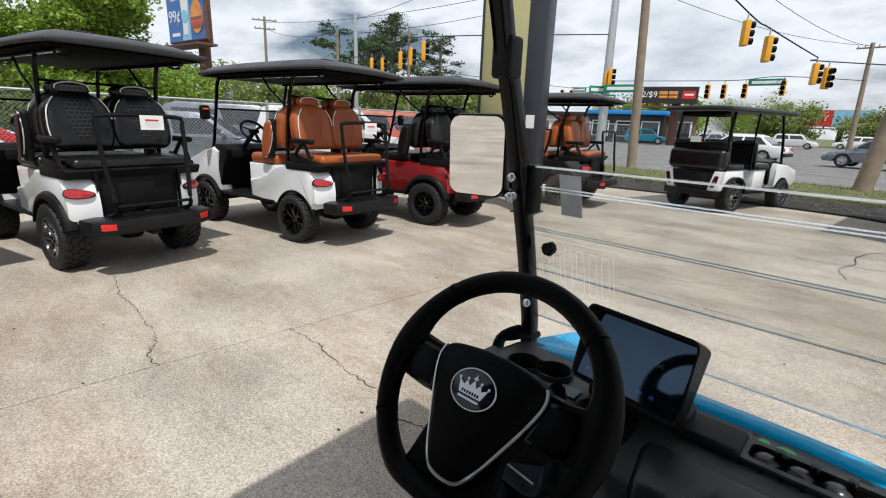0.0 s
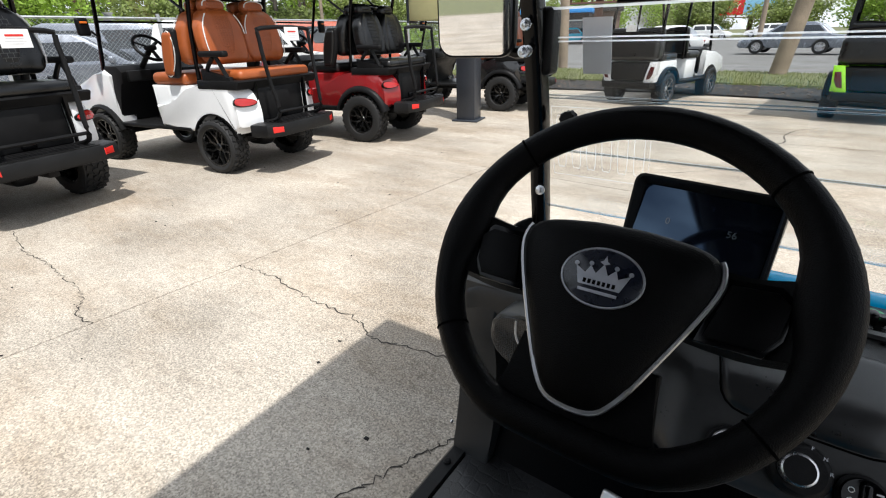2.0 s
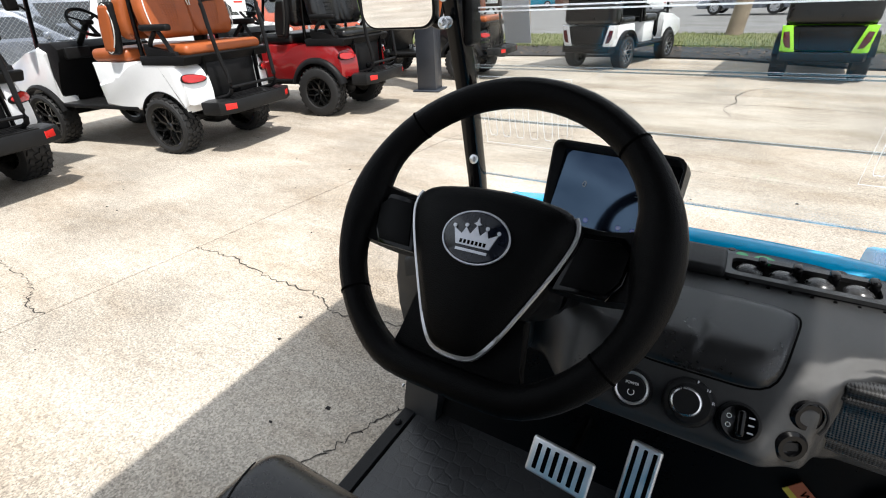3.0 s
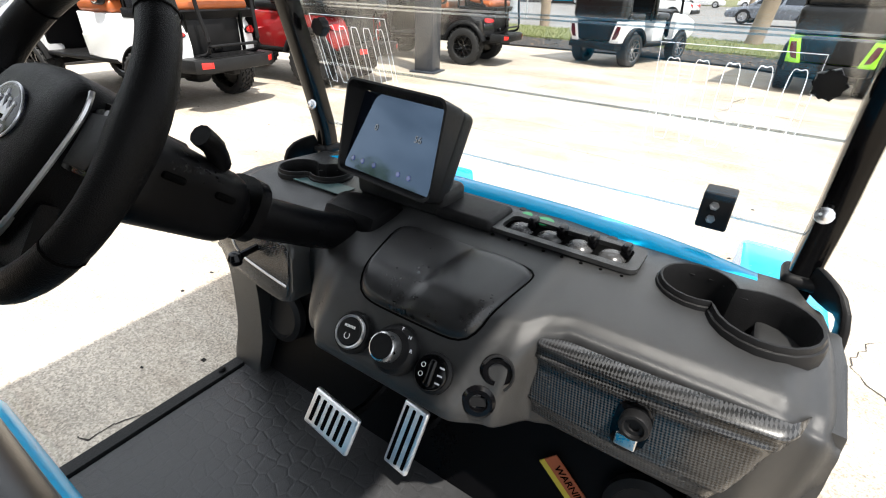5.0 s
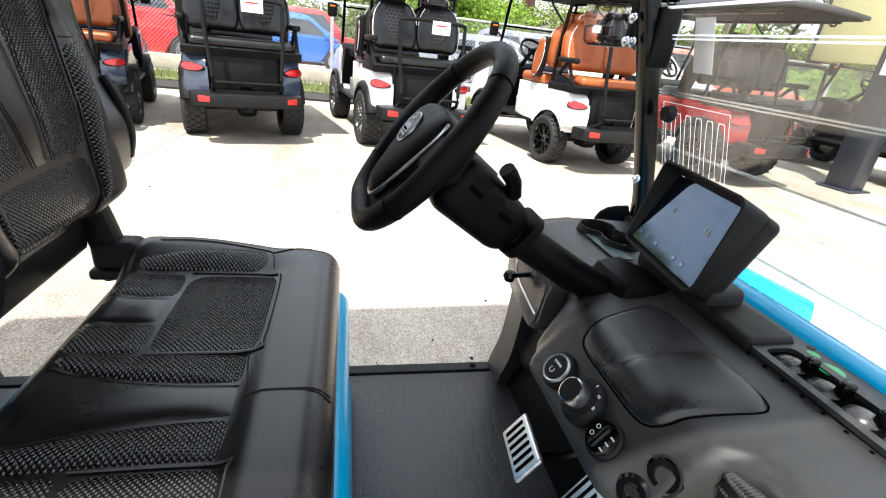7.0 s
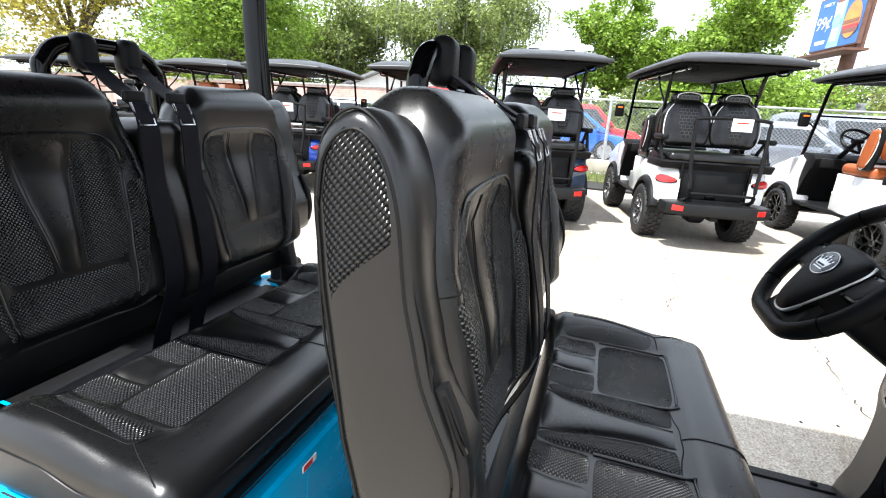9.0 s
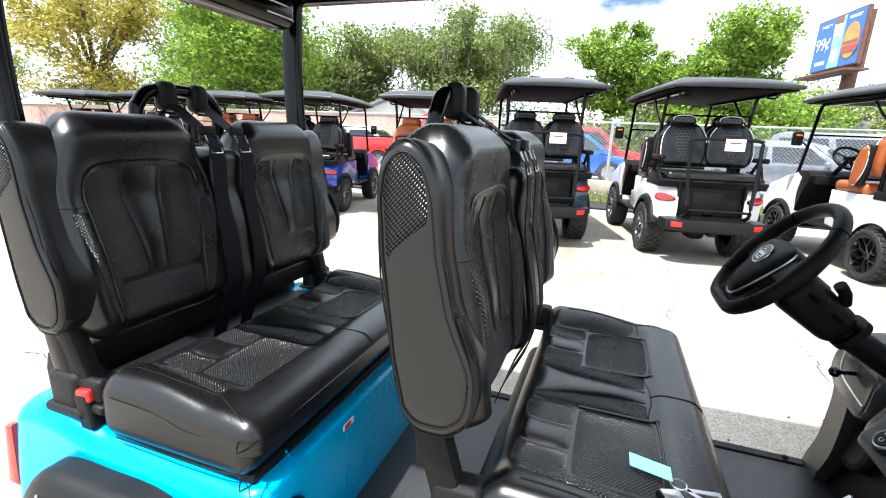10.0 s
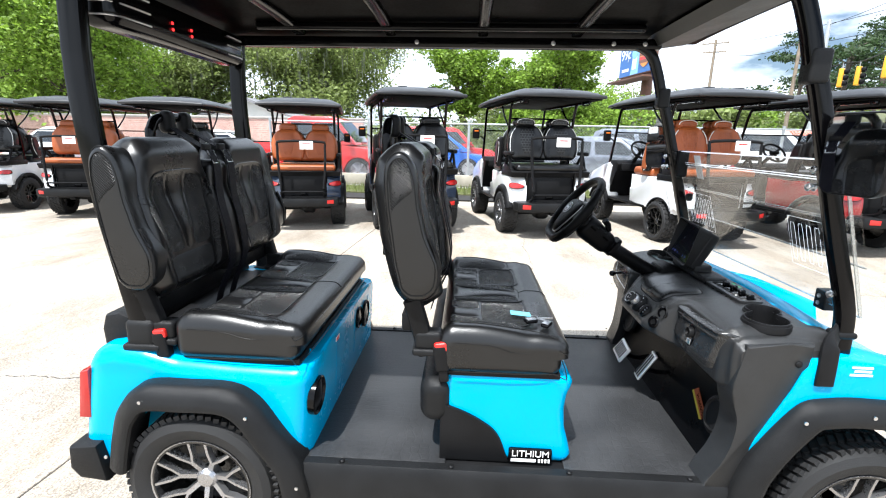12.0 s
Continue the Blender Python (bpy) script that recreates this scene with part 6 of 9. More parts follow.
def shop(at, heading, w, d, h, label, wall_m, trim_m):
    s = thing("shop_building", label, "building", pose(at[0], at[1], 0, 0, 0, heading))
    part("wall", box(nb(), -w / 2, w / 2, -d / 2, d / 2, -0.1, h, 0.02), wall_m, s)
    part("roof", box(nb(), -w / 2 - 0.3, w / 2 + 0.3, -d / 2 - 0.5, d / 2 + 0.3, h, h + 0.5, 0.04), trim_m, s)
    n = max(2, int(w / 3))
    for k in range(n):
        x = -w / 2 + w * (k + 0.5) / n
        wi = part("window", box(nb(), x - w / n * 0.36, x + w / n * 0.36, -d / 2 - 0.06, -d / 2 + 0.1, 0.7, h * 0.78, 0.02), SIDING, s)
        part("pane", box(nb(), x - w / n * 0.31, x + w / n * 0.31, -d / 2 - 0.075, -d / 2 - 0.06, 0.8, h * 0.74), CAR_GLASS, wi)
    return s


shop((-36.5, 64), 25, 10, 8, 3.2, "low white shop with a dark roof across the crossing", SIDING, AD_DARK)
shop((-27.0, 63), 15, 9, 6, 3.4, "low petrol station shop with a bright blue fascia", AD_DARK, surf("fascia_blue", (0.02, 0.25, 0.65), 0.4))
shop((-24.3, 69), 20, 7, 6, 3.6, "low brown brick building across the street", surf("brown_brick", (0.16, 0.11, 0.085), 0.85, var=0.2), AD_DARK)
shop((-42, 12.5), 250, 8, 8, 2.6, "cream low building behind the hedge", surf("cream_wall", (0.5, 0.42, 0.25), 0.8, var=0.1), SHINGLE)
shop((-46, -40), 60, 12, 8, 3.5, "pale low building behind the trees", SIDING, SHINGLE)

# ---- sign pillar in the lot ----
PILLAR = surf("charcoal_metal", (0.03, 0.035, 0.045), 0.4, var=0.2, scale=3)
CREAM = surf("cream_sign_face", (0.50, 0.47, 0.24), 0.5, var=0.1, scale=1)
sign = thing("sign_pillar", "charcoal square sign pillar with a cream panel high on its side", "sign", pose(-4.12, 6.52, 0, 0, 0, 12))
part("pillar", box(nb(), -0.19, 0.11, -0.15, 0.15, 0.0, 5.5, 0.01), PILLAR, sign)
part("base_plate", box(nb(), -0.25, 0.17, -0.21, 0.21, 0.0, 0.025, 0.006), PILLAR, sign)
pn = part("sign_panel", box(nb(), -0.95, -0.19, -0.14, 0.14, 1.45, 5.5, 0.01), CREAM, sign, "cream lit sign panel")
part("panel_frame", box(nb(), -0.98, -0.95, -0.16, 0.16, 1.42, 5.5, 0.004), PILLAR, pn)
bm = nb()
box(bm, -0.12, 0.02, -0.157, -0.152, 1.35, 1.55)
part("notice", bm, PAPER, sign, "small white notice, unreadable")

# ---- the blue golf cart that the camera goes round ----
cart = thing("golf_cart", "bright blue four-seat golf cart with black vinyl benches", "golf cart", group="parked golf carts")

# chassis, floor and rockers
bm = nb()
box(bm, -0.30, 0.30, -1.15, 1.5, 0.17, 0.24, 0.02)
box(bm, -0.45, 0.45, -0.84, -0.74, 0.2, 0.28, 0.02)
box(bm, -0.45, 0.45, 1.12, 1.22, 0.2, 0.28, 0.02)
part("chassis", bm, PLASTIC, cart)
floor_p = part("floor_panel", box(nb(), -0.53, 0.53, -0.50, 0.80, 0.27, 0.31, 0.008), PLASTIC, cart)
part("floor_mat", box(nb(), -0.50, 0.50, 0.33, 0.795, 0.31, 0.318, 0.004), MATRUB, floor_p, "black rubber mat with a hexagon relief")
part("floor_mat", box(nb(), -0.50, 0.50, -0.50, -0.04, 0.31, 0.318, 0.004), MATRUB, floor_p, "black rubber mat with a hexagon relief")
for s in (-1, 1):
    bm = nb()
    prism(bm, [(s * 0.50, 0.17), (s * 0.545, 0.19), (s * 0.55, 0.30), (s * 0.535, 0.322), (s * 0.505, 0.322), (s * 0.50, 0.30)], 1, -0.49, 0.86)
    rocker = part("rocker_panel", bm, PLASTIC_G, cart)
    for y in (-0.36, -0.02, 0.34, 0.70):
        part("bolt", lathe(nb(), [(0.0, 0.0), (0.009, 0.0), (0.009, 0.004), (0.005, 0.007), (0, 0.007)], pose(s * 0.522, y, 0.3225), 10), PLASTIC, rocker)

# front seat pod
bm = nb()


pod_front = ramp_of((0.30, 0.34, 0.38, 0.43, 0.50, 0.55, 0.585, 0.63), (0.345, 0.356, 0.346, 0.331, 0.325, 0.331, 0.345, 0.335))


def pod_fn(q):
    return Vector((q.x, q.y + (pod_front(q.z) - 0.315) * step(0.0, 0.2, q.y), q.z))


rbox(bm, (0.01, 0.1325, 0.465), (0.92, 0.365, 0.31), 0.030, 3, 14, fn=pod_fn)
pod = part("seat_pod", bm, BLUE, cart)
for s in (-1, 1):
    bm = nb()
    prism(bm, [(p.x, p.y) for p in smooth_path([(-0.06, 0.512, 0), (0.0, 0.492, 0), (0.05, 0.468, 0), (0.083, 0.447, 0), (0.107, 0.428, 0), (0.130, 0.395, 0), (0.150, 0.340, 0), (0.160, 0.315, 0)], 3)] + [(-0.06, 0.315)], 0, s * 0.44, s * 0.478 + 0.002, 0.006)
    part("pod_cover", bm, PLASTIC, pod, "black textured plastic corner cover")
rbox(bm := nb(), (0.01, -0.075, 0.515), (0.955, 0.10, 0.15), 0.045, 4, 3)
part("pod_cover", bm, PLASTIC_G, pod)
badge = part("badge", rbox(nb(), (0.478, 0.225, 0.345), (0.012, 0.135, 0.05), 0.005, 2, 1), GLOSSB, pod, "black badge with white lettering")
text("lettering", "LITHIUM", 0.031, PAPER, frame_m((0.4855, 0.225, 0.354), (0, 1, 0), (0, 0, 1)), badge)
bm = nb()
for k in range(4):
    box(bm, 0.484, 0.4856, 0.250 + k * 0.010, 0.256 + k * 0.010, 0.325, 0.337)
box(bm, 0.484, 0.4856, 0.165, 0.243, 0.326, 0.336)
part("print", bm, PAPER, badge)

# rear body
FLARE = [(-0.05, -0.066), (0.03, -0.072), (0.052, -0.0745), (0.060, -0.069), (0.0625, -0.060), (0.060, -0.046), (0.053, -0.030), (0.044, -0.016), (0.032, -0.007), (0.018, -0.003), (-0.05, -0.003)]
for s in (-1, 1):
    bm = nb()
    rows = []
    for i in range(-1, 50):
        u = min(1.0, max(0.0, i / 48))
        yb, yt = -0.476 - 0.759 * u, -0.455 - 0.713 * u
        top = float(np.interp(yt, (-1.17, -1.13, -1.06, -0.98, -0.88, -0.70, -0.55), (0.630, 0.655, 0.668, 0.660, 0.632, 0.620, 0.616)))
        low = float(np.interp(yb, (-1.11, -1.09, -1.0, -0.90, -0.66, -0.60, -0.545, -0.525), (0.27, 0.30, 0.47, 0.53, 0.53, 0.46, 0.30, 0.27)))
        end = max(max(0, 1 - u / 0.075), max(0, (u - 0.91) / 0.09))
        xo = 0.512 - 0.055 * (1 - math.sqrt(max(0, 1 - end * end)))
        if i in (-1, 49):
            xo = 0.36
        sec = []
        for k in range(8):
            z = low + (top - 0.055 - low) * k / 7
            sec.append((xo - 0.006 * ((z - 0.45) / 0.2) ** 2 if xo > 0.36 else xo, z))
        for k in range(1, 8):
            a = math.pi / 2 * k / 7
            sec.append((max(0.36, xo - 0.055 * (1 - math.cos(a))), top - 0.055 + 0.055 * math.sin(a)))
        sec.append((0.36, top))
        rows.append([bm.verts.new((s * x, yb + (yt - yb) * (z - 0.27) / 0.35, z)) for x, z in sec])
    for ra, rb in zip(rows, rows[1:]):
        for j in range(len(ra) - 1):
            bm.faces.new((ra[j], ra[j + 1], rb[j + 1], rb[j]))
    bmesh.ops.remove_doubles(bm, verts=bm.verts, dist=1e-6)
    part("body_panel", bm, BLUE, cart, sharp=60)
    # wheel arch flare
    bm = nb()
    pts = [(s * 0.53, p.x, p.y) for p in smooth_path([(-1.092, 0.30, 0), (-1.070, 0.40, 0), (-1.035, 0.500, 0), (-0.960, 0.572, 0), (-0.82, 0.580, 0), (-0.69, 0.576, 0), (-0.610, 0.532, 0), (-0.543, 0.435, 0), (-0.480, 0.335, 0), (-0.455, 0.21, 0)], 6)]
    sweep(bm, pts, [(x, s * y) for x, y in FLARE], fixed=(s, 0, 0))
    flare = part("fender_flare", bm, PLASTIC_G, cart)
    for y, z in ((-1.07, 0.375), (-0.94, 0.566), (-0.625, 0.53), (-0.485, 0.30)):
        part("screw", lathe(nb(), [(0.0055, 0.0), (0.0055, 0.003), (0, 0.004)], Matrix.Translation((s * 0.587, y, z - 0.03)) @ (RY if s > 0 else RY.inverted()), 10), STEEL, flare)
    part("tail_light", prism(nb(), [(-1.212, 0.42), (-1.185, 0.58), (-1.155, 0.59), (-1.17, 0.42)], 0, s * 0.40, s * 0.508, 0.008), REDLENS, cart)
    # bracket that carries the roof post
    bm = nb()
    rbox(bm, (s * 0.45, -0.99, 0.70), (0.075, 0.095, 0.10), 0.02, 2, 1)
    rbox(bm, (s * 0.45, -0.985, 0.662), (0.09, 0.12, 0.024), 0.010, 2, 1)
    part("post_bracket", bm, PLASTIC_G, cart)
bm = nb()
prism(bm, [(-0.476, 0.27), (-0.468, 0.40), (-0.457, 0.575), (-0.457, 0.612), (-0.465, 0.618), (-0.49, 0.612), (-1.0, 0.61), (-1.17, 0.60), (-1.21, 0.45), (-1.23, 0.27)], 0, -0.38, 0.38, 0.018)
box_r = part("rear_box", bm, BLUE, cart)
part("deck", box(nb(), -0.39, 0.39, -1.14, -0.90, 0.605, 0.665, 0.01), PLASTIC, box_r)
for x in (0.20, -0.08, -0.33):
    part("panel_rib", prism(nb(), [(-0.49, 0.40), (-0.466, 0.40), (-0.456, 0.57), (-0.48, 0.57)], 0, x - 0.004, x + 0.004), BLUE, box_r)
for x, z, rr in ((0.432, 0.495, 0.062), (-0.14, 0.535, 0.048), (-0.27, 0.505, 0.062)):
    mm = frame_m((x, -0.463, z), (-1, 0, 0), (0, 0.06, 1))
    part("loudspeaker", lathe(nb(), [(rr, -0.01), (rr, 0.010), (rr * 0.93, 0.013), (rr * 0.86, 0.006), (rr * 0.5, 0.010), (rr * 0.25, 0.014), (0, 0.015)], mm, 28), GLOSSB, box_r, "round black speaker with a mesh grille")
bm = nb()
prism(bm, [(-1.12, 0.215), (-1.21, 0.225), (-1.238, 0.26), (-1.232, 0.335), (-1.14, 0.345)], 0, -0.545, 0.545, 0.012)
part("bumper", bm, PLASTIC_G, cart)
bm = nb()
prism(bm, [(-1.06, 0.62), (-1.07, 0.73), (-1.10, 0.745), (-1.15, 0.735), (-1.165, 0.69), (-1.16, 0.55), (-1.13, 0.52)], 0, -0.42, 0.42, 0.015)
part("bag_rack", bm, PLASTIC_G, cart)

# wheels
for s in (-1, 1):
    for y in (-0.80, 1.17):
        wheel(cart, (s * 0.475, y, 0.237), 0.237, 0.20, 0.158, s, SPOKE, 60, 7, True)

# front body
F_ARCH = [(p.x, p.y) for p in smooth_path([(1.50, 0.30, 0), (1.44, 0.47, 0), (1.36, 0.545, 0), (1.17, 0.565, 0), (0.98, 0.545, 0), (0.90, 0.45, 0), (0.84, 0.30, 0)], 2)]
for s in (-1, 1):
    bm = nb()
    poly = [(0.826, 0.427), (0.858, 0.50), (0.89, 0.571), (0.923, 0.643), (0.943, 0.70), (0.951, 0.745), (1.03, 0.748), (1.15, 0.73), (1.45, 0.665), (1.68, 0.58), (1.72, 0.42), (1.66, 0.30)] + [p for p in F_ARCH if p[0] > 1.1 or p[1] > 0.44]
    prism(bm, poly, 0, s * 0.42, s * 0.5435, 0.018)
    fp = part("front_panel", bm, BLUE, cart)
    bm = nb()
    pts = [(s * 0.53, p.x, p.y) for p in smooth_path([(0.785, 0.21, 0), (0.807, 0.36, 0), (0.843, 0.455, 0), (0.897, 0.545, 0), (0.952, 0.610, 0), (1.02, 0.628, 0), (1.13, 0.632, 0), (1.38, 0.61, 0), (1.50, 0.52, 0), (1.56, 0.36, 0)], 6)]
    sweep(bm, pts, [(x, s * y) for x, y in FLARE], fixed=(s, 0, 0))
    flare = part("fender_flare", bm, PLASTIC_G, cart)
    for y, z in ((0.815, 0.33), (0.945, 0.585), (1.12, 0.61), (1.42, 0.57)):
        part("screw", lathe(nb(), [(0.0055, 0.0), (0.0055, 0.003), (0, 0.004)], Matrix.Translation((s * 0.587, y, z - 0.015)) @ (RY if s > 0 else RY.inverted()), 10), STEEL, flare)
# sticker on the right front panel
bm = nb()
for y, z, w in ((1.095, 0.720, 0.055), (1.098, 0.709, 0.045), (1.095, 0.698, 0.06)):
    box(bm, 0.544, 0.5455, y - w / 2, y + w / 2, z - 0.003, z + 0.003)
part("sticker", bm, PAPER, fp, "white dealer lettering, unreadable")

bm = nb()
secs = [(1.03, 0.802), (1.045, 0.810), (1.075, 0.806), (1.14, 0.770), (1.28, 0.69), (1.45, 0.61), (1.60, 0.50), (1.62, 0.32)]
rings = []
for y, z in secs:
    ring = []
    for k in range(13):
        x = -0.435 + 0.87 * k / 12
        f = (abs(x) / 0.435)
        ring.append(bm.verts.new((x, y - 0.035 * f ** 2.5, z - 0.012 * f ** 4)))
    for k in range(12, -1, -1):
        x = -0.435 + 0.87 * k / 12
        f = (abs(x) / 0.435)
        ring.append(bm.verts.new((x, y - 0.035 * f ** 2.5 - 0.03, z - 0.012 * f ** 4 - 0.045)))
    rings.append(ring)
for a, b in zip(rings, rings[1:]):
    for j in range(len(a)):
        bm.faces.new((a[j], a[(j + 1) % len(a)], b[(j + 1) % len(a)], b[j]))
bm.faces.new(list(reversed(rings[0])))
bm.faces.new(rings[-1])
part("hood", bm, BLUE, cart)

# dashboard
bm = nb()
prof_r = [(1.045, 0.792), (0.93, 0.806), (0.80, 0.80), (0.765, 0.79), (0.748, 0.768), (0.748, 0.65), (0.762, 0.618), (0.83, 0.595), (1.0, 0.60)]
prof_c = [(1.045, 0.797), (0.93, 0.806), (0.76, 0.787), (0.712, 0.764), (0.672, 0.712), (0.646, 0.674), (0.672, 0.648), (0.83, 0.60), (1.04, 0.60)]
prof_l = [(1.04, 0.797), (0.94, 0.803), (0.86, 0.80), (0.80, 0.78), (0.78, 0.75), (0.78, 0.68), (0.79, 0.63), (0.84, 0.60), (1.04, 0.60)]
prof_e = [(0.985, 0.76), (0.90, 0.77), (0.82, 0.765), (0.79, 0.755), (0.775, 0.74), (0.78, 0.67), (0.79, 0.63), (0.84, 0.60), (0.94, 0.60)]


def lerp(a, b, t):
    return [(p[0] + (q[0] - p[0]) * t, p[1] + (q[1] - p[1]) * t) for p, q in zip(a, b)]


stations = [(-0.515, prof_e), (-0.49, lerp(prof_e, prof_l, 0.7)), (-0.46, prof_l), (-0.27, prof_l), (-0.20, lerp(prof_l, prof_c, 0.25)), (-0.12, lerp(prof_l, prof_c, 0.8)), (-0.08, prof_c), (0.05, prof_c), (0.15, prof_c), (0.20, lerp(prof_c, prof_r, 0.3)), (0.235, lerp(prof_c, prof_r, 0.85)), (0.26, prof_r), (0.36, prof_r), (0.47, prof_r), (0.515, lerp(prof_r, prof_e, 0.5)), (0.537, lerp(prof_r, prof_e, 1.0))]
fine = []
for (xa, pa), (xb, pb) in zip(stations, stations[1:]):
    cut = max(2, round((xb - xa) / 0.006))
    for k in range(cut):
        fine.append((xa + (xb - xa) * k / cut, lerp(pa, pb, step(0, 1, k / cut))))
fine.append(stations[-1])
rings = []
for x, pr in fine:
    curve = smooth_path([(x, y, z) for y, z in pr], 14)
    rings.append([bm.verts.new(p) for p in curve])
for a, b in zip(rings, rings[1:]):
    n = len(a)
    for j in range(n):
        bm.faces.new((a[j], a[(j + 1) % n], b[(j + 1) % n], b[j]))
bm.faces.new(list(reversed(rings[0])))
bm.faces.new(rings[-1])
CUPS = []      # centre and radius of each cup well: x, y, r
for x, y, r, turn, wide in ((0.408, 0.900, 0.044, -24, 1.22), (-0.350, 0.905, 0.038, 14, 1.0)):
    for s, f in ((1, wide), (-1, 1.0)):
        CUPS.append((x + s * r * 0.98 * math.cos(radians(turn)), y + s * r * 0.98 * math.sin(radians(turn)), r * f))
holes = []
for f in bm.faces:
    c = f.calc_center_median()
    if c.z > 0.77 and any((c.x - x) ** 2 + (c.y - y) ** 2 < (r * 1.05) ** 2 for x, y, r in CUPS):
        holes.append(f)
bmesh.ops.delete(bm, geom=holes, context="FACES")
dash = part("dashboard", bm, DASH_P, cart, "textured black plastic dashboard", sharp=50)
# side walls of the dash down to the floor; the driver's is straighter
INNER_R = [(0.742, 0.345, 0), (0.768, 0.390, 0), (0.788, 0.45, 0), (0.795, 0.51, 0), (0.789, 0.555, 0), (0.772, 0.60, 0), (0.766, 0.65, 0)]
INNER_L = [(0.755, 0.345, 0), (0.772, 0.40, 0), (0.780, 0.47, 0), (0.784, 0.55, 0), (0.780, 0.60, 0), (0.770, 0.65, 0)]
for s in (-1, 1):
    bm = nb()
    prism(bm, [(0.775, 0.70), (0.785, 0.768), (0.90, 0.778), (0.965, 0.778), (0.965, 0.70), (0.93, 0.62), (0.87, 0.46), (0.82, 0.31), (0.722 if s > 0 else 0.745, 0.31)] + [(p.x, p.y) for p in smooth_path(INNER_R if s > 0 else INNER_L, 2)], 0, s * 0.445, s * 0.5395, 0.007)
    part("cowl_side", bm, DASH_P, cart)
# firewall, with round ports
bm = nb()
prism(bm, [(0.775, 0.31), (0.82, 0.40), (0.87, 0.62), (0.93, 0.62), (0.90, 0.31)], 0, -0.46, 0.46, 0.01)
wall_f = part("firewall", bm, COLUMN_P, cart)
for x in (-0.405, 0.405):
    mm = frame_m((x, 0.815, 0.470), (1, 0, 0), (0, 0.25, 0.96))
    part("port_cover", lathe(nb(), [(0.062, -0.01), (0.062, 0.006), (0.05, 0.012), (0.046, 0.006), (0, 0.006)], mm, 26), PLASTIC, wall_f)
label_w = part("warning_label", box(nb(), -0.058, 0.058, -0.001, 0.001, -0.011, 0.013), surf("orange_label", (0.20, 0.045, 0.012), 0.5), cart, "orange and yellow warning label", m=pose(0.292, 0.822, 0.435, -13, 45, 0))
part("print", box(nb(), -0.058, 0.058, -0.0012, 0.0008, -0.021, -0.0112), surf("yellow_label", (0.30, 0.25, 0.02), 0.5), label_w)
text("lettering", "WARNING", 0.018, BLACKHOLE, frame_m((0.004, -0.0015, 0.001), (1, 0, 0), (0, 0, 1)), label_w)

# lid of the middle bin, laid on the dash
DECK = []
for x, pr in fine:
    run = smooth_path([(x, y, z) for y, z in pr], 14)[:56]
    DECK.append((x, [p.y for p in reversed(run)], [p.z for p in reversed(run)]))


def dash_z(x, y):
    zs = []
    near = sorted(DECK, key=lambda d: abs(d[0] - x))[:2]
    for _, ys, hs in near:
        zs.append(float(np.interp(y, ys, hs)))
    wa, wb = abs(near[1][0] - x), abs(near[0][0] - x)
    return (zs[0] * wa + zs[1] * wb) / (wa + wb)


def lid_at(u, v, lift=0.0):
    """u across, v from the front edge (0) to the back edge (1) of the bin lid."""
    x, y = 0.055 + (0.099 + 0.026 * v) * u, 0.697 + 0.145 * v
    return Vector((x, y - 0.55 * lift * (1 - v), dash_z(x, y) + lift))


def round_square(a, power=7.0):
    """A unit square with round corners, by angle."""
    c, d = math.cos(a), math.sin(a)
    r = (abs(c) ** power + abs(d) ** power) ** (-1 / power)
    return c * r, d * r


bm = nb()
rows = []
for q in (1.0, 0.985, 0.965, 0.94, 0.90, 0.8, 0.65, 0.5, 0.35, 0.2, 0.08):
    row = []
    for k in range(72):
        u, v = round_square(2 * math.pi * k / 72)
        u, v = u * q, v * q
        lift = 0.0055 - 0.0065 * step(0.93, 1.0, q) ** 2
        lift += 0.0055 * step(-0.02, 0.16, u - 0.12 * v) * (1 - step(0.80, 0.98, q))
        row.append(bm.verts.new(lid_at(u, (v + 1) / 2, lift)))
    rows.append(row)
for ra, rb in zip(rows, rows[1:]):
    for k in range(72):
        bm.faces.new((ra[k], ra[(k + 1) % 72], rb[(k + 1) % 72], rb[k]))
bm.faces.new(rows[-1])
part("bin_lid", bm, surf("smooth_black_plastic", (0.013, 0.013, 0.0135), 0.33, var=0.2, scale=8, bump=0.08, bscale=1500, spec=0.45), dash, "smooth black plastic bin lid", sharp=70)
edge_l = [round_square(2 * math.pi * k / 72) for k in range(72)]
part("lid_gap", tube(nb(), [lid_at(u * 1.012, (v * 1.012 + 1) / 2, -0.0004) for u, v in edge_l], 0.0017, 6, True), BLACKHOLE, dash)

# control face: power button, selector, lamp switch
FACE = frame_m((0.05, 0.6655, 0.7105), (1, 0.06, 0.02), (0, 0.66, 0.75))


def knob(name, x, z, prof, mat_k, label, rx=0):
    mm = FACE @ Matrix.Translation((x, z, 0))
    return part(name, lathe(nb(), prof, mm, 28), mat_k, dash, label)


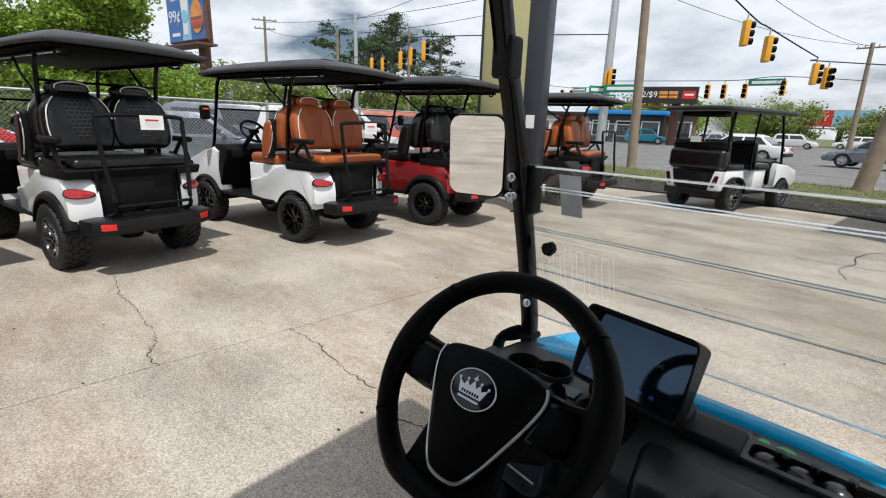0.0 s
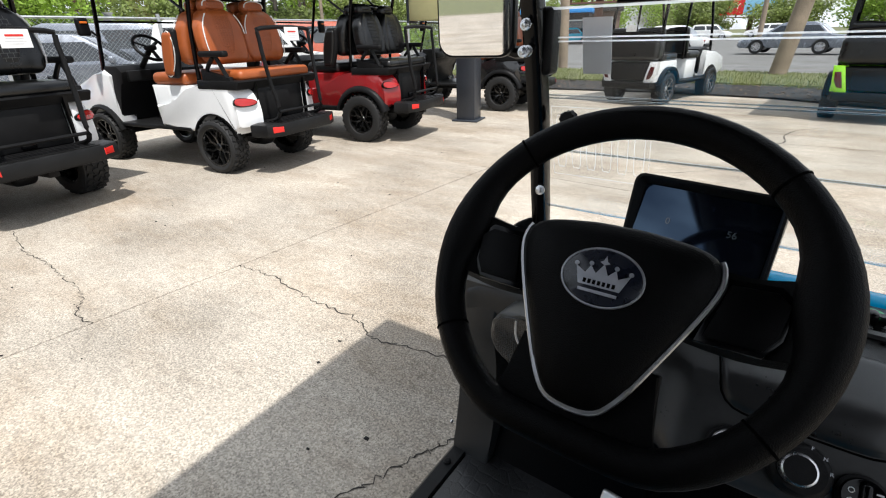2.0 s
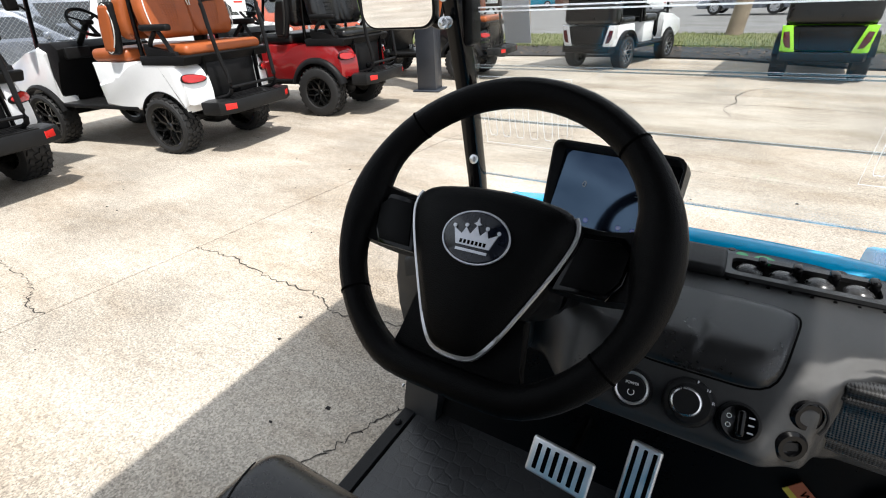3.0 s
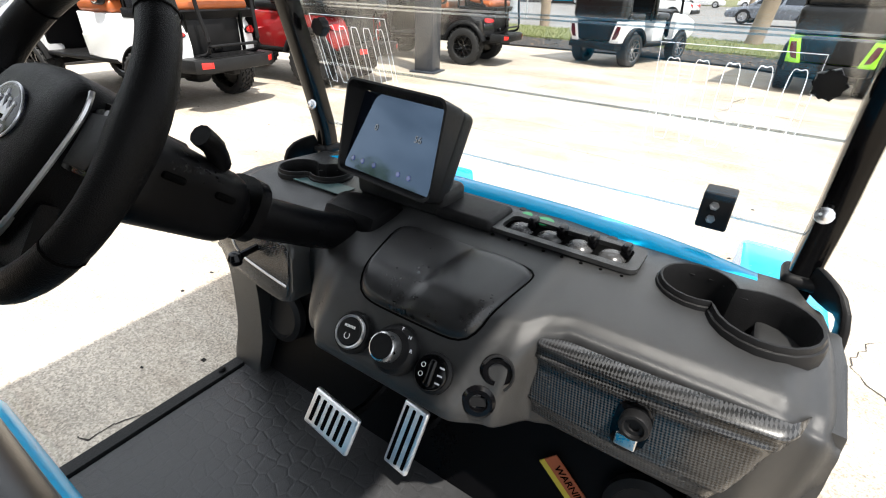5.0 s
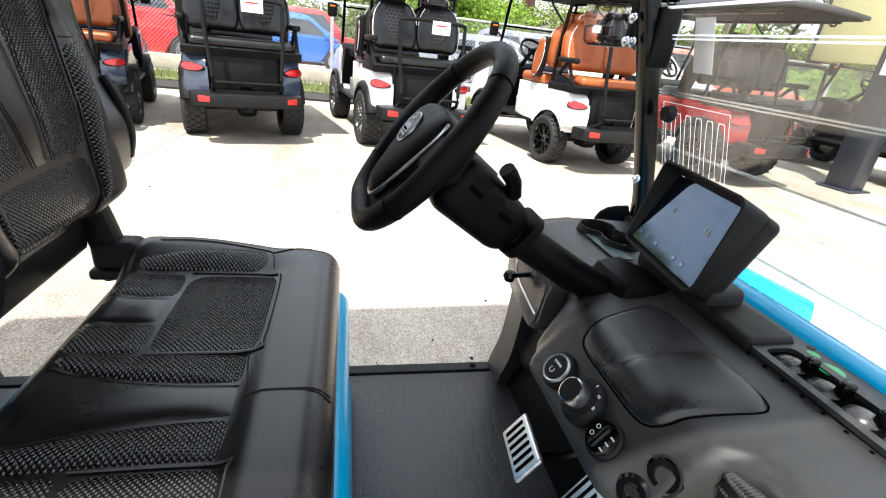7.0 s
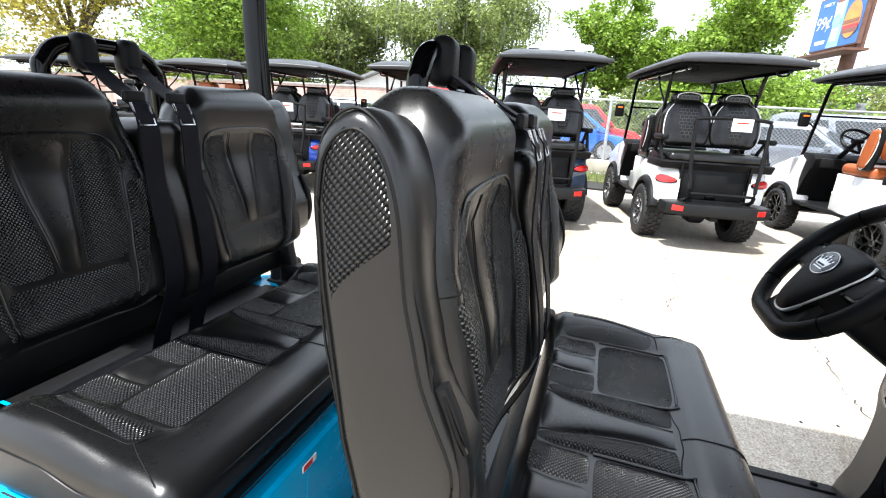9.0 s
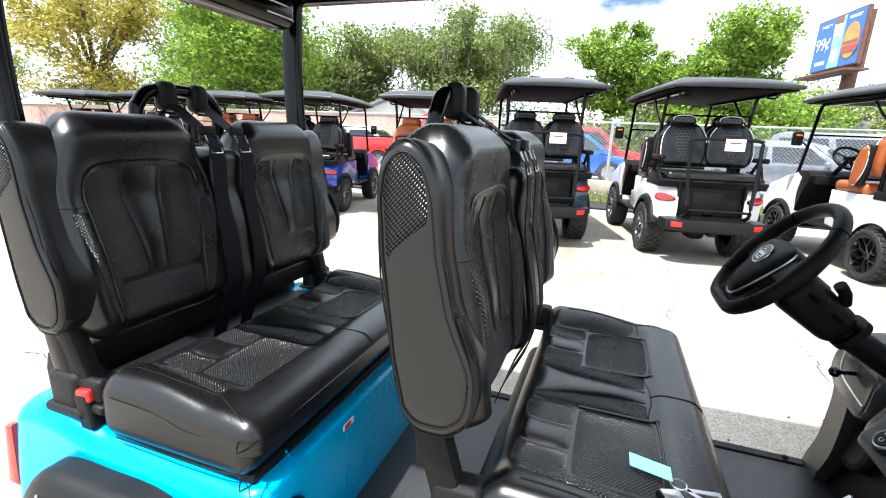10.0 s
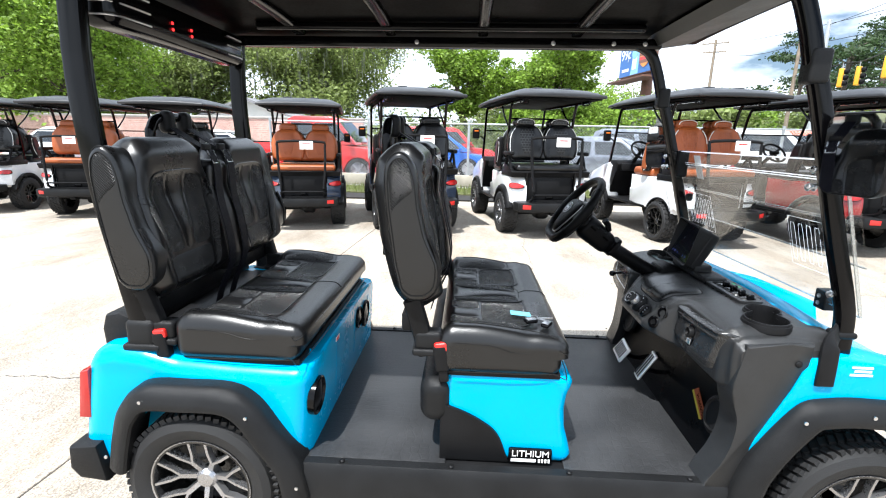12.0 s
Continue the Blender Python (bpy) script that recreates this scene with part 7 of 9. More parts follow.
knob("button_base", -0.068, 0.002, [(0.030, -0.02), (0.030, 0.003), (0.028, 0.006), (0.024, 0.006)], PLASTIC, "")
knob("button_ring", -0.068, 0.002, [(0.0245, -0.01), (0.0245, 0.009), (0.023, 0.011), (0.0205, 0.010), (0.020, 0.006)], ALU, "chrome ring round the power button")
k1 = knob("power_button", -0.068, 0.002, [(0.0205, 0.0), (0.0200, 0.0095), (0.018, 0.0115), (0, 0.0115)], PLASTIC, "black power button")
text("lettering", "POWER", 0.0055, PAPER, FACE @ Matrix.Translation((-0.068, 0.009, 0.0122)), k1)
part("symbol", tube(nb(), [FACE @ Vector((-0.068 + 0.0045 * math.sin(a), -0.004 + 0.0045 * math.cos(a), 0.0122)) for a in [radians(40 + 28 * k) for k in range(11)]], 0.0006, 4), PAPER, k1)
knob("selector_base", 0.008, 0.004, [(0.035, -0.02), (0.035, 0.004), (0.032, 0.012), (0.027, 0.016), (0, 0.016)], PLASTIC, "black selector base with letters")
knob("selector_knob", 0.003, 0.004, [(0.0205, 0.012), (0.0205, 0.028), (0.019, 0.034), (0.017, 0.035)], STEEL, "brushed steel selector ring")
knob("selector_cap", 0.003, 0.004, [(0.0172, 0.03), (0.0172, 0.0345), (0, 0.0345)], PLASTIC, "")
for dx, dz, ch in ((0.012, 0.036, "F"), (0.030, 0.026, "N"), (0.040, 0.006, "R")):
    text("lettering", ch, 0.0065, GREYPAPER, FACE @ Matrix.Translation((0.006 + dx * 0.78, 0.006 + dz * 0.78, 0.0172)), dash)
knob("switch_ring", 0.071, -0.004, [(0.027, -0.02), (0.027, 0.004), (0.023, 0.008), (0, 0.008)], PLASTIC, "")
DIAL = FACE @ Matrix.Translation((0.071, -0.004, 0))
k3 = knob("lamp_dial", 0.071, -0.004, [(0.0235, 0.0), (0.0235, 0.009), (0.022, 0.0115), (0.019, 0.0105), (0, 0.0105)], GLOSSB, "glossy black dial with pale symbols")
part("dial_grip", rbox(nb(), (0.001, 0.0, 0.013), (0.011, 0.036, 0.010), 0.0045, 2, 2), GLOSSB, k3, m=DIAL)
for dx, dy in ((-0.013, 0.006), (-0.013, -0.006)):
    part("symbol", tube(nb(), [DIAL @ Vector((dx + 0.003 * math.cos(a), dy + 0.003 * math.sin(a), 0.0112)) for a in [radians(45 * k) for k in range(8)]], 0.0006, 4, True), PAPER, k3)
for dy in (0.010, 0.0, -0.010):
    part("symbol", box(nb(), 0.010, 0.017, dy - 0.0011, dy + 0.0011, 0.0108, 0.0114), GREYPAPER, k3, m=DIAL)
# sockets below the bin lid
for x, z, cap in ((0.193, 0.728, True), (0.183, 0.690, False)):
    yy = 0.703 if x > 0.19 else 0.678
    mm = frame_m((x, yy, z), (0.9, 0.45, 0), (0, 0.35, 0.93))
    so = part("socket", lathe(nb(), [(0.022, -0.015), (0.022, 0.006), (0.018, 0.010), (0.012, 0.010), (0.010, 0.004), (0, 0.004)], mm, 24), GLOSSB, dash, "round black charging socket with a cap")
    bm = nb()
    if cap:
        tube(bm, [mm @ Vector((0.02 * math.cos(a), 0.024 * math.sin(a), 0.014)) for a in [radians(30 * i - 60) for i in range(8)]], 0.002, 6, k=2)
    else:
        box(bm, -0.010, 0.010, -0.006, 0.006, 0.0045, 0.006)
        for v in bm.verts:
            v.co = mm @ v.co
    part("socket_cap", bm, PLASTIC, so)

# glovebox in front of the passenger
gl_m = frame_m((0.352, 0.743, 0.716), (1, 0, 0), (0, 0.12, 1))


def door_at(u, v, lift=0.0):
    """u across, v up, both from -1 to 1, on the glovebox door; it leans out at the top and sweeps back at its right end."""
    x = 0.134 * u + 0.012 * v + 0.010 * u * v
    y = 0.066 * v + 0.006 * u * (v > 0)
    z = 0.010 * (1 - u * u) - 0.034 * step(0.84, 1.03, u) + 0.005 * step(0.2, 1.0, v) - 0.010 * step(0.3, 1.0, -v)
    return Vector((x, y, z + lift))


bm = nb()
n = 30
grid = []
for i in range(n + 1):
    row = []
    for j in range(n + 1):
        u, v = 2 * i / n - 1, 2 * j / n - 1
        e = max(abs(u), abs(v))
        lift = 0.010 - 0.018 * step(0.93, 1.0, e)
        lift += 0.004 * math.exp(-((v - 0.86) / 0.05) ** 2) + 0.004 * math.exp(-((v - 0.60) / 0.05) ** 2) + 0.003 * math.exp(-((v + 0.55) / 0.06) ** 2)
        row.append(bm.verts.new(door_at(u * (1 - 0.02 * abs(v) ** 6), v * (1 - 0.04 * abs(u) ** 8), lift)))
    grid.append(row)
for i in range(n):
    for j in range(n):
        bm.faces.new((grid[i][j], grid[i + 1][j], grid[i + 1][j + 1], grid[i][j + 1]))
glove_box = part("glovebox_door", bm, CARBON, dash, "carbon-weave glovebox door", m=gl_m, sharp=70)
part("latch", prism(nb(), [(p.x, p.y) for p in smooth_path([(-0.016, -0.024, 0), (-0.004, -0.036, 0), (0.010, -0.034, 0), (0.020, -0.020, 0), (0.023, 0.012, 0), (0.018, 0.030, 0), (0.004, 0.036, 0), (-0.012, 0.030, 0), (-0.017, 0.012, 0)], 4, True)], 2, 0.008, 0.0225, 0.003), GLOSSB, glove_box, "black latch plate with a key barrel")
part("key_barrel", lathe(nb(), [(0.017, 0.020), (0.017, 0.033), (0.0155, 0.036), (0.012, 0.0365), (0.0105, 0.033), (0.006, 0.033), (0.005, 0.030), (0, 0.030)], Matrix.Translation((0.006, 0.010, 0)), 24), PLASTIC, glove_box)
part("latch_cup", rbox(nb(), (0.002, -0.021, 0.0225), (0.024, 0.018, 0.004), 0.0019, 2, 1), STEEL, glove_box)
# pocket beside the driver
PK = frame_m((-0.30, 0.722, 0.70), (1, 0, 0), (0, 0.10, 1))
bm = nb()
outline = smooth_path([(-0.122, 0.005, 0), (-0.118, 0.045, 0), (-0.090, 0.068, 0), (0.0, 0.072, 0), (0.085, 0.064, 0), (0.094, 0.02, 0), (0.090, -0.040, 0), (0.060, -0.056, 0), (-0.03, -0.046, 0), (-0.095, -0.028, 0)], 3, True)
prism(bm, [(p.x, p.y) for p in outline], 2, -0.10, 0.012, 0.007)
pk = part("side_pocket", bm, surf("dark_grey_plastic", (0.035, 0.035, 0.034), 0.36, var=0.15, scale=12), dash, "dark moulded pocket rim beside the steering column", m=PK)
part("pocket_face", prism(nb(), [(p.x * 0.93 - 0.001, p.y * 0.90 + 0.001) for p in outline], 2, 0.010, 0.0150, 0.002), CARBON, pk, "carbon-weave inner face")
part("pocket_trim", tube(nb(), [(-0.070, 0.060, 0.0152), (-0.066, 0.025, 0.0152), (-0.040, 0.002, 0.0152), (0.02, -0.010, 0.0152), (0.080, -0.018, 0.0152)], 0.0024, 6, k=4), ALU, pk, "thin silver trim")

# vents with jars between them
bm = nb()
fr = Matrix.Translation((0.178, 0.932, 0.808))
ring_o, ring_i = rrect(0.232, 0.078, 0.014), rrect(0.20, 0.052, 0.012)
va = [bm.verts.new(fr @ Vector((x, y, 0.0))) for x, y in ring_o]
vb = [bm.verts.new(fr @ Vector((x, y, 0.007))) for x, y in ring_o]
vc = [bm.verts.new(fr @ Vector((x, y, 0.007))) for x, y in ring_i]
vd = [bm.verts.new(fr @ Vector((x, y, -0.012))) for x, y in ring_i]
n = len(va)
for j in range(n):
    k = (j + 1) % n
    bm.faces.new((va[j], va[k], vb[k], vb[j]))
    bm.faces.new((vb[j], vb[k], vc[k], vc[j]))
    bm.faces.new((vc[j], vc[k], vd[k], vd[j]))
vent = part("vent_frame", bm, DASH_P, dash)
part("vent_floor", box(nb(), 0.078, 0.278, 0.906, 0.958, 0.8055, 0.8075), BLACKHOLE, vent)
for k in range(4):
    x = 0.105 + k * 0.049
    part("ball_knob", lathe(nb(), [(0.0195, -0.012), (0.0215, 0.0), (0.0205, 0.007), (0.016, 0.013), (0.009, 0.0165), (0, 0.0175)], Matrix.Translation((x, 0.929, 0.800)), 24), surf("vent_ball_grey", (0.035, 0.035, 0.036), 0.28, var=0.2, scale=20), vent)
    bm = nb()
    rbox(bm, (x + 0.016, 0.938, 0.82), (0.014, 0.022, 0.022), 0.005, 2, 1)
    part("clip", bm, GLOSSB, vent)
for x, y, rr in ((0.078, 1.005, 0.006), (0.094, 0.99, 0.009), (0.128, 0.983, 0.016)):
    part("sticker", lathe(nb(), [(rr, 0), (rr, 0.0012), (0, 0.0014)], pose(x - 0.002, y - 0.012, 0.8118), 20), GREEN_S if rr > 0.007 else PLASTIC_G, dash, "round green sticker")
part("button", lathe(nb(), [(0.009, 0), (0.008, 0.004), (0, 0.005)], pose(0.235, 0.985, 0.806), 16), PLASTIC, dash)
for k in range(8):
    part("rivet", lathe(nb(), [(0.003, 0.0), (0.002, 0.002), (0, 0.002)], pose(0.075 + k * 0.029, 0.888, 0.805), 8), BLACKHOLE, dash)


def cupholder(x, y, z, r, turn, wide):
    """Two joined wells with a raised lip."""
    m = pose(x, y, z, 0, 0, turn)
    out, dx = [], r * 0.98
    for k in range(17):
        a = radians(-140 + 280 * k / 16)
        out.append((dx + r * wide * math.cos(a), r * wide * math.sin(a)))
    for k in range(17):
        a = radians(40 + 280 * k / 16)
        out.append((-dx + r * math.cos(a), r * math.sin(a)))
    bm = nb()
    rings = []
    for f, h in ((1.20, -0.012), (1.19, 0.001), (1.165, 0.006), (1.12, 0.007), (1.115, 0.010), (1.09, 0.014), (1.03, 0.014), (1.0, 0.009), (0.985, -0.01), (0.93, -0.055), (0.86, -0.078)):
        ring = []
        for px, py in out:
            cx = dx if px > 0 else -dx
            ring.append(bm.verts.new(m @ Vector((cx + (px - cx) * f, py * f, h))))
        rings.append(ring)
    for a, b in zip(rings, rings[1:]):
        for j in range(len(a)):
            bm.faces.new((a[j], a[(j + 1) % len(a)], b[(j + 1) % len(a)], b[j]))
    bm.faces.new(rings[-1])
    ch = part("cup_holder", bm, PLASTIC, dash, "double cup holder with a raised lip")
    return ch


cupholder(0.408, 0.900, 0.804, 0.044, -24, 1.22)
cupholder(-0.350, 0.905, 0.802, 0.038, 14, 1.0)
# info label and hazard tray
part("info_label", box(nb(), -0.36, -0.23, 0.855, 0.895, 0.8035, 0.8045), surf("grey_label", (0.06, 0.11, 0.11), 0.4), dash, m=pose(0, 0, 0))
bm = nb()
rbox(bm, (0.015, 0.93, 0.813), (0.11, 0.085, 0.022), 0.009, 2, 1)
part("switch_block", bm, PLASTIC, dash)

# touch screen with a hood
sm = frame_m((-0.135, 0.905, 0.912), (0.985, -0.10, -0.02), (0.10, 0.42, 0.90))
bm = nb()
rbox(bm, (0, 0, -0.028), (0.226, 0.158, 0.045), 0.014, 3, 2)
scr = part("display", bm, PLASTIC, dash, "touch display in a hooded black case", m=sm)
bm = nb()
oo, ii = rrect(0.23, 0.162, 0.016), rrect(0.210, 0.142, 0.006)


def hood_z(x, y):
    return 0.010 + 0.034 * max(0, (y + 0.02) / 0.105)


va = [bm.verts.new((x, y, -0.01)) for x, y in oo]
vb = [bm.verts.new((x, y, hood_z(x, y))) for x, y in oo]
vc = [bm.verts.new((x * 0.965, y * 0.955, hood_z(x, y))) for x, y in oo]
vd = [bm.verts.new((x, y, 0.0)) for x, y in ii]
n = len(oo)
for a, b in ((va, vb), (vb, vc), (vc, vd)):
    for j in range(n):
        bm.faces.new((a[j], a[(j + 1) % n], b[(j + 1) % n], b[j]))
part("display_hood", bm, PLASTIC, scr)
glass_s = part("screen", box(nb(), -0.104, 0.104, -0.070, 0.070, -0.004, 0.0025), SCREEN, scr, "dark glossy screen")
ICON = glow("icon_glow", (0.02, 0.04, 0.2), 0.06)
DIGIT = glow("digit_glow", (0.05, 0.06, 0.07), 0.08)
for x in (-0.085, -0.06, -0.03, 0.03, 0.055):
    part("icon", lathe(nb(), [(0.005, 0.0028), (0.004, 0.0036), (0, 0.0036)], Matrix.Translation((x, -0.052, 0)), 12), ICON, glass_s)
text("lettering", "0", 0.016, DIGIT, Matrix.Translation((-0.05, 0.012, 0.003)), glass_s)
text("lettering", "56", 0.016, DIGIT, Matrix.Translation((0.05, 0.012, 0.003)), glass_s)
bm = nb()
rbox(bm, (-0.12, 0.925, 0.825), (0.20, 0.07, 0.05), 0.012, 2, 1)
part("display_foot", bm, PLASTIC_G, dash)

# steering column and wheel
AXIS = Vector((0, -0.787, 0.617))
WC = Vector((-0.152, 0.434, 1.025))
sw = frame_m(WC, (1, 0, 0), (0, 0.617, 0.787))
bm = nb()
col = [(-0.150, 0.89, 0.725), (-0.151, 0.72, 0.812), (-0.152, 0.565, 0.905)]
sweep(bm, col, circ(0.030, 16))
column = part("steering_column", bm, COLUMN_P, cart, "black steering column shroud")
bm = nb()
rbox(bm, (0, 0, 0), (0.092, 0.096, 0.165), 0.034, 4, 3, fn=lambda q: Vector((q.x * (1 + 1.3 * q.z), q.y * (1 + 1.3 * q.z) - 0.008, q.z)))
part("column_shroud", bm, COLUMN_P, column, m=Matrix.Translation(WC - AXIS * 0.135) @ frame_m((0, 0, 0), (1, 0, 0), (0, 0.617, 0.787)))
shroud_m = Matrix.Translation(WC - AXIS * 0.135) @ frame_m((0, 0, 0), (1, 0, 0), (0, 0.617, 0.787))
for x, z in ((0.0, 0.035), (0.0, -0.030)):
    part("slot", rbox(nb(), (x + 0.044 + 0.05 * z, 0.004, z), (0.014, 0.008, 0.026), 0.003, 1, 1), BLACKHOLE, column, m=shroud_m)
part("shroud_ring", sweep(nb(), [WC - AXIS * 0.216, WC - AXIS * 0.232], rrect(0.084, 0.084, 0.030, 4)), COLUMN_P, column)
bm = nb()
sweep(bm, [WC - AXIS * 0.02, WC - AXIS * 0.12], circ(0.045, 14))
part("column_neck", bm, COLUMN_P, column)
bm = nb()
tube(bm, [WC - AXIS * 0.160 + Vector((0.022, 0.022, 0.030)), WC - AXIS * 0.142 + Vector((0.032, 0.028, 0.044)), WC - AXIS * 0.122 + Vector((0.038, 0.028, 0.050))], 0.0125, 10, k=3)
part("stalk", bm, COLUMN_P, column)
bm = nb()
prism(bm, [(0.90, 0.80), (0.84, 0.825), (0.80, 0.815), (0.76, 0.74), (0.80, 0.64), (0.88, 0.60)], 0, -0.215, -0.095, 0.018)
part("column_gate", bm, COLUMN_P, dash)
bm = nb()
tube(bm, [(-0.29, 0.74, 0.74), (-0.30, 0.68, 0.73)], 0.006, 6)
lathe(bm, [(0.0, -0.014), (0.010, -0.010), (0.014, 0), (0.010, 0.010), (0, 0.014)], Matrix.Translation((-0.30, 0.67, 0.728)), 12)
part("lever", bm, GLOSSB, dash)

bm = nb()
rim_pts, rings = [], []
for k in range(64):
    a = 2 * math.pi * k / 64
    ca, sa = math.cos(a), math.sin(a)
    # round, with a flat foot
    x, y = 0.157 * ca, 0.010 + 0.152 * sa
    y = -0.129 + 0.004 * math.log1p(math.exp((y + 0.129) / 0.004))
    rim_pts.append(Vector((x, y, 0.0)))
for k, p in enumerate(rim_pts):
    t = (rim_pts[(k + 1) % 64] - rim_pts[k - 1]).normalized()
    out = Vector((t.y, -t.x, 0))
    grip = math.exp(-((p.y - 0.028) / 0.040) ** 2) if abs(p.x) > 0.1 else 0.0
    ring = []
    for q in range(14):
        b = 2 * math.pi * q / 14
        c, s = math.cos(b), math.sin(b)
        r_in = 0.0150 + (0.013 * grip if c < 0 else 0.0015 * grip)
        ring.append(bm.verts.new(p + out * r_in * c + Vector((0, 0, (0.0165 + 0.002 * grip) * s))))
    rings.append(ring)
for k in range(64):
    a, b = rings[k], rings[(k + 1) % 64]
    for q in range(14):
        bm.faces.new((a[q], a[(q + 1) % 14], b[(q + 1) % 14], b[q]))
LEATHER = surf("wheel_leather", (0.0022, 0.0022, 0.0024), 0.42, var=0.15, scale=9, bump=0.40, bscale=900, spec=0.18, ior=1.3)
swheel = part("steering_wheel", bm, LEATHER, cart, "black leather-look steering wheel", m=sw)
for k in (8, 24, 38, 58):
    p = rim_pts[k]
    t = (rim_pts[(k + 1) % 64] - rim_pts[k - 1]).normalized()
    part("seam", sweep(nb(), [p - t * 0.0010, p + t * 0.0010], [(0.0158 * math.cos(a), 0.0172 * math.sin(a)) for a in [2 * math.pi * q / 14 for q in range(14)]]), BLACKHOLE, swheel)
# hub, an inverted rounded triangle with a silver line round its sides
tri = [(-0.070, 0.050), (-0.030, 0.057), (0.0, 0.058), (0.030, 0.057), (0.070, 0.050), (0.083, 0.034), (0.078, 0.006), (0.052, -0.052), (0.033, -0.088), (0.016, -0.103), (-0.016, -0.103), (-0.033, -0.088), (-0.052, -0.052), (-0.078, 0.006), (-0.083, 0.034)]
tri = [(p.x, p.y) for p in smooth_path([(x, y, 0) for x, y in tri], 4, True)]
cy = -0.018
bm = nb()
rings = []
for f, z in ((0.92, -0.05), (1.0, -0.02), (1.0, 0.002), (0.985, 0.008), (0.94, 0.013), (0.80, 0.019), (0.5, 0.023), (0.2, 0.024)):
    rings.append([bm.verts.new((x * f, cy + (y - cy) * f, z)) for x, y in tri])
for a, b in zip(rings, rings[1:]):
    for j in range(len(a)):
        bm.faces.new((a[j], a[(j + 1) % len(a)], b[(j + 1) % len(a)], b[j]))
bm.faces.new(rings[-1])
bm.faces.new(list(reversed(rings[0])))
hub = part("hub", bm, LEATHER, swheel)
low = min(range(len(tri)), key=lambda i: tri[i][1])
line = [tri[(low + k) % len(tri)] for k in range(-len(tri) // 2, len(tri) // 2)]
line = [(x * 1.012, cy + (y - cy) * 1.012) for x, y in line if y < 0.046]
part("hub_trim", tube(nb(), [(x, y, 0.006) for x, y in line], 0.0022, 6), ALU, swheel, "silver trim line")
tip = [p for p in line if p[1] < -0.068]
part("hub_trim", prism(nb(), [(x * 1.02, y - 0.001) for x, y in tip] + [(x * 0.80, y + 0.010 * step(-0.068, -0.10, y)) for x, y in reversed(tip)], 2, 0.002, 0.0082, 0.0015), ALU, swheel, "silver tip of the trim")
for s in (-1, 1):
    bm = nb()
    sweep(bm, smooth_path([(s * 0.066, 0.012, -0.012), (s * 0.105, 0.010, -0.013), (s * 0.140, 0.014, -0.003)], 4), [(-0.034, -0.010), (0.034, -0.010), (0.030, 0.007), (-0.030, 0.007)])
    part("spoke", bm, LEATHER, swheel)
    pad_o = smooth_path([(s * 0.086, 0.034, 0), (s * 0.122, 0.036, 0), (s * 0.134, 0.026, 0), (s * 0.130, -0.004, 0), (s * 0.120, -0.020, 0), (s * 0.074, -0.021, 0)], 1, True)
    mx, my = s * 0.110, 0.006
    pad = part("button_pad", prism(nb(), [(p.x, p.y) for p in pad_o], 2, -0.010, 0.0030, 0.002), GLOSSB, swheel, "glossy black switch panel")
    part("pad_face", prism(nb(), [(mx + (p.x - mx) * 0.84, my + (p.y - my) * 0.82) for p in pad_o], 2, 0.0, 0.0048, 0.0015), COLUMN_P, pad)
bm = nb()
prism(bm, [(-0.060, -0.055), (0.060, -0.055), (0.062, -0.10), (0.076, -0.128), (-0.076, -0.128), (-0.062, -0.10)], 2, -0.018, -0.003, 0.003)
part("spoke", bm, LEATHER, swheel)
em = part("emblem", lathe(nb(), [(0.034, 0.0), (0.034, 0.004), (0.031, 0.006), (0, 0.006)], pose(0, 0.005, 0.0205) @ Matrix.Diagonal((1.0, 0.74, 1, 1)), 36), surf("emblem_navy", (0.006, 0.008, 0.016), 0.3), swheel, "oval emblem with a silver crown shape")
bm = nb()
sweep(bm, [(0.0335 * math.cos(a), 0.005 + 0.0247 * math.sin(a), 0.0252) for a in [2 * math.pi * k / 40 for k in range(40)]], circ(0.0011, 6), closed=True)
prism(bm, [(-0.017, -0.004), (-0.0225, 0.011), (-0.0135, 0.006), (-0.0105, 0.013), (-0.005, 0.007), (0, 0.016), (0.005, 0.007), (0.0105, 0.013), (0.0135, 0.006), (0.0225, 0.011), (0.017, -0.004)], 2, 0.0262, 0.0278)
for x, y in ((-0.0225, 0.0125), (-0.0105, 0.0148), (0.0105, 0.0148), (0.0225, 0.0125)):
    lathe(bm, [(0.0019, 0.0262), (0.0019, 0.0278), (0, 0.0278)], Matrix.Translation((x, y, 0)), 10)
prism(bm, [(-0.004, 0.0175), (0, 0.0155), (0.004, 0.0175), (0.0015, 0.019), (0, 0.0235), (-0.0015, 0.019)], 2, 0.0262, 0.0278)
box(bm, -0.016, 0.016, -0.0095, -0.0070, 0.0262, 0.0278)
part("emblem_shape", bm, surf("emblem_silver", (0.55, 0.56, 0.60), 0.35, 0.8), em)
bm = nb()
for k in range(7):
    box(bm, -0.0135 + k * 0.004, -0.0110 + k * 0.004, -0.0025, 0.0012, 0.0277, 0.0281)
part("print", bm, BLACKHOLE, em)

# pedals


PEDAL_M = surf("bright_pedal_aluminium", (0.78, 0.78, 0.78), 0.42, 0.8, var=0.1, scale=30)


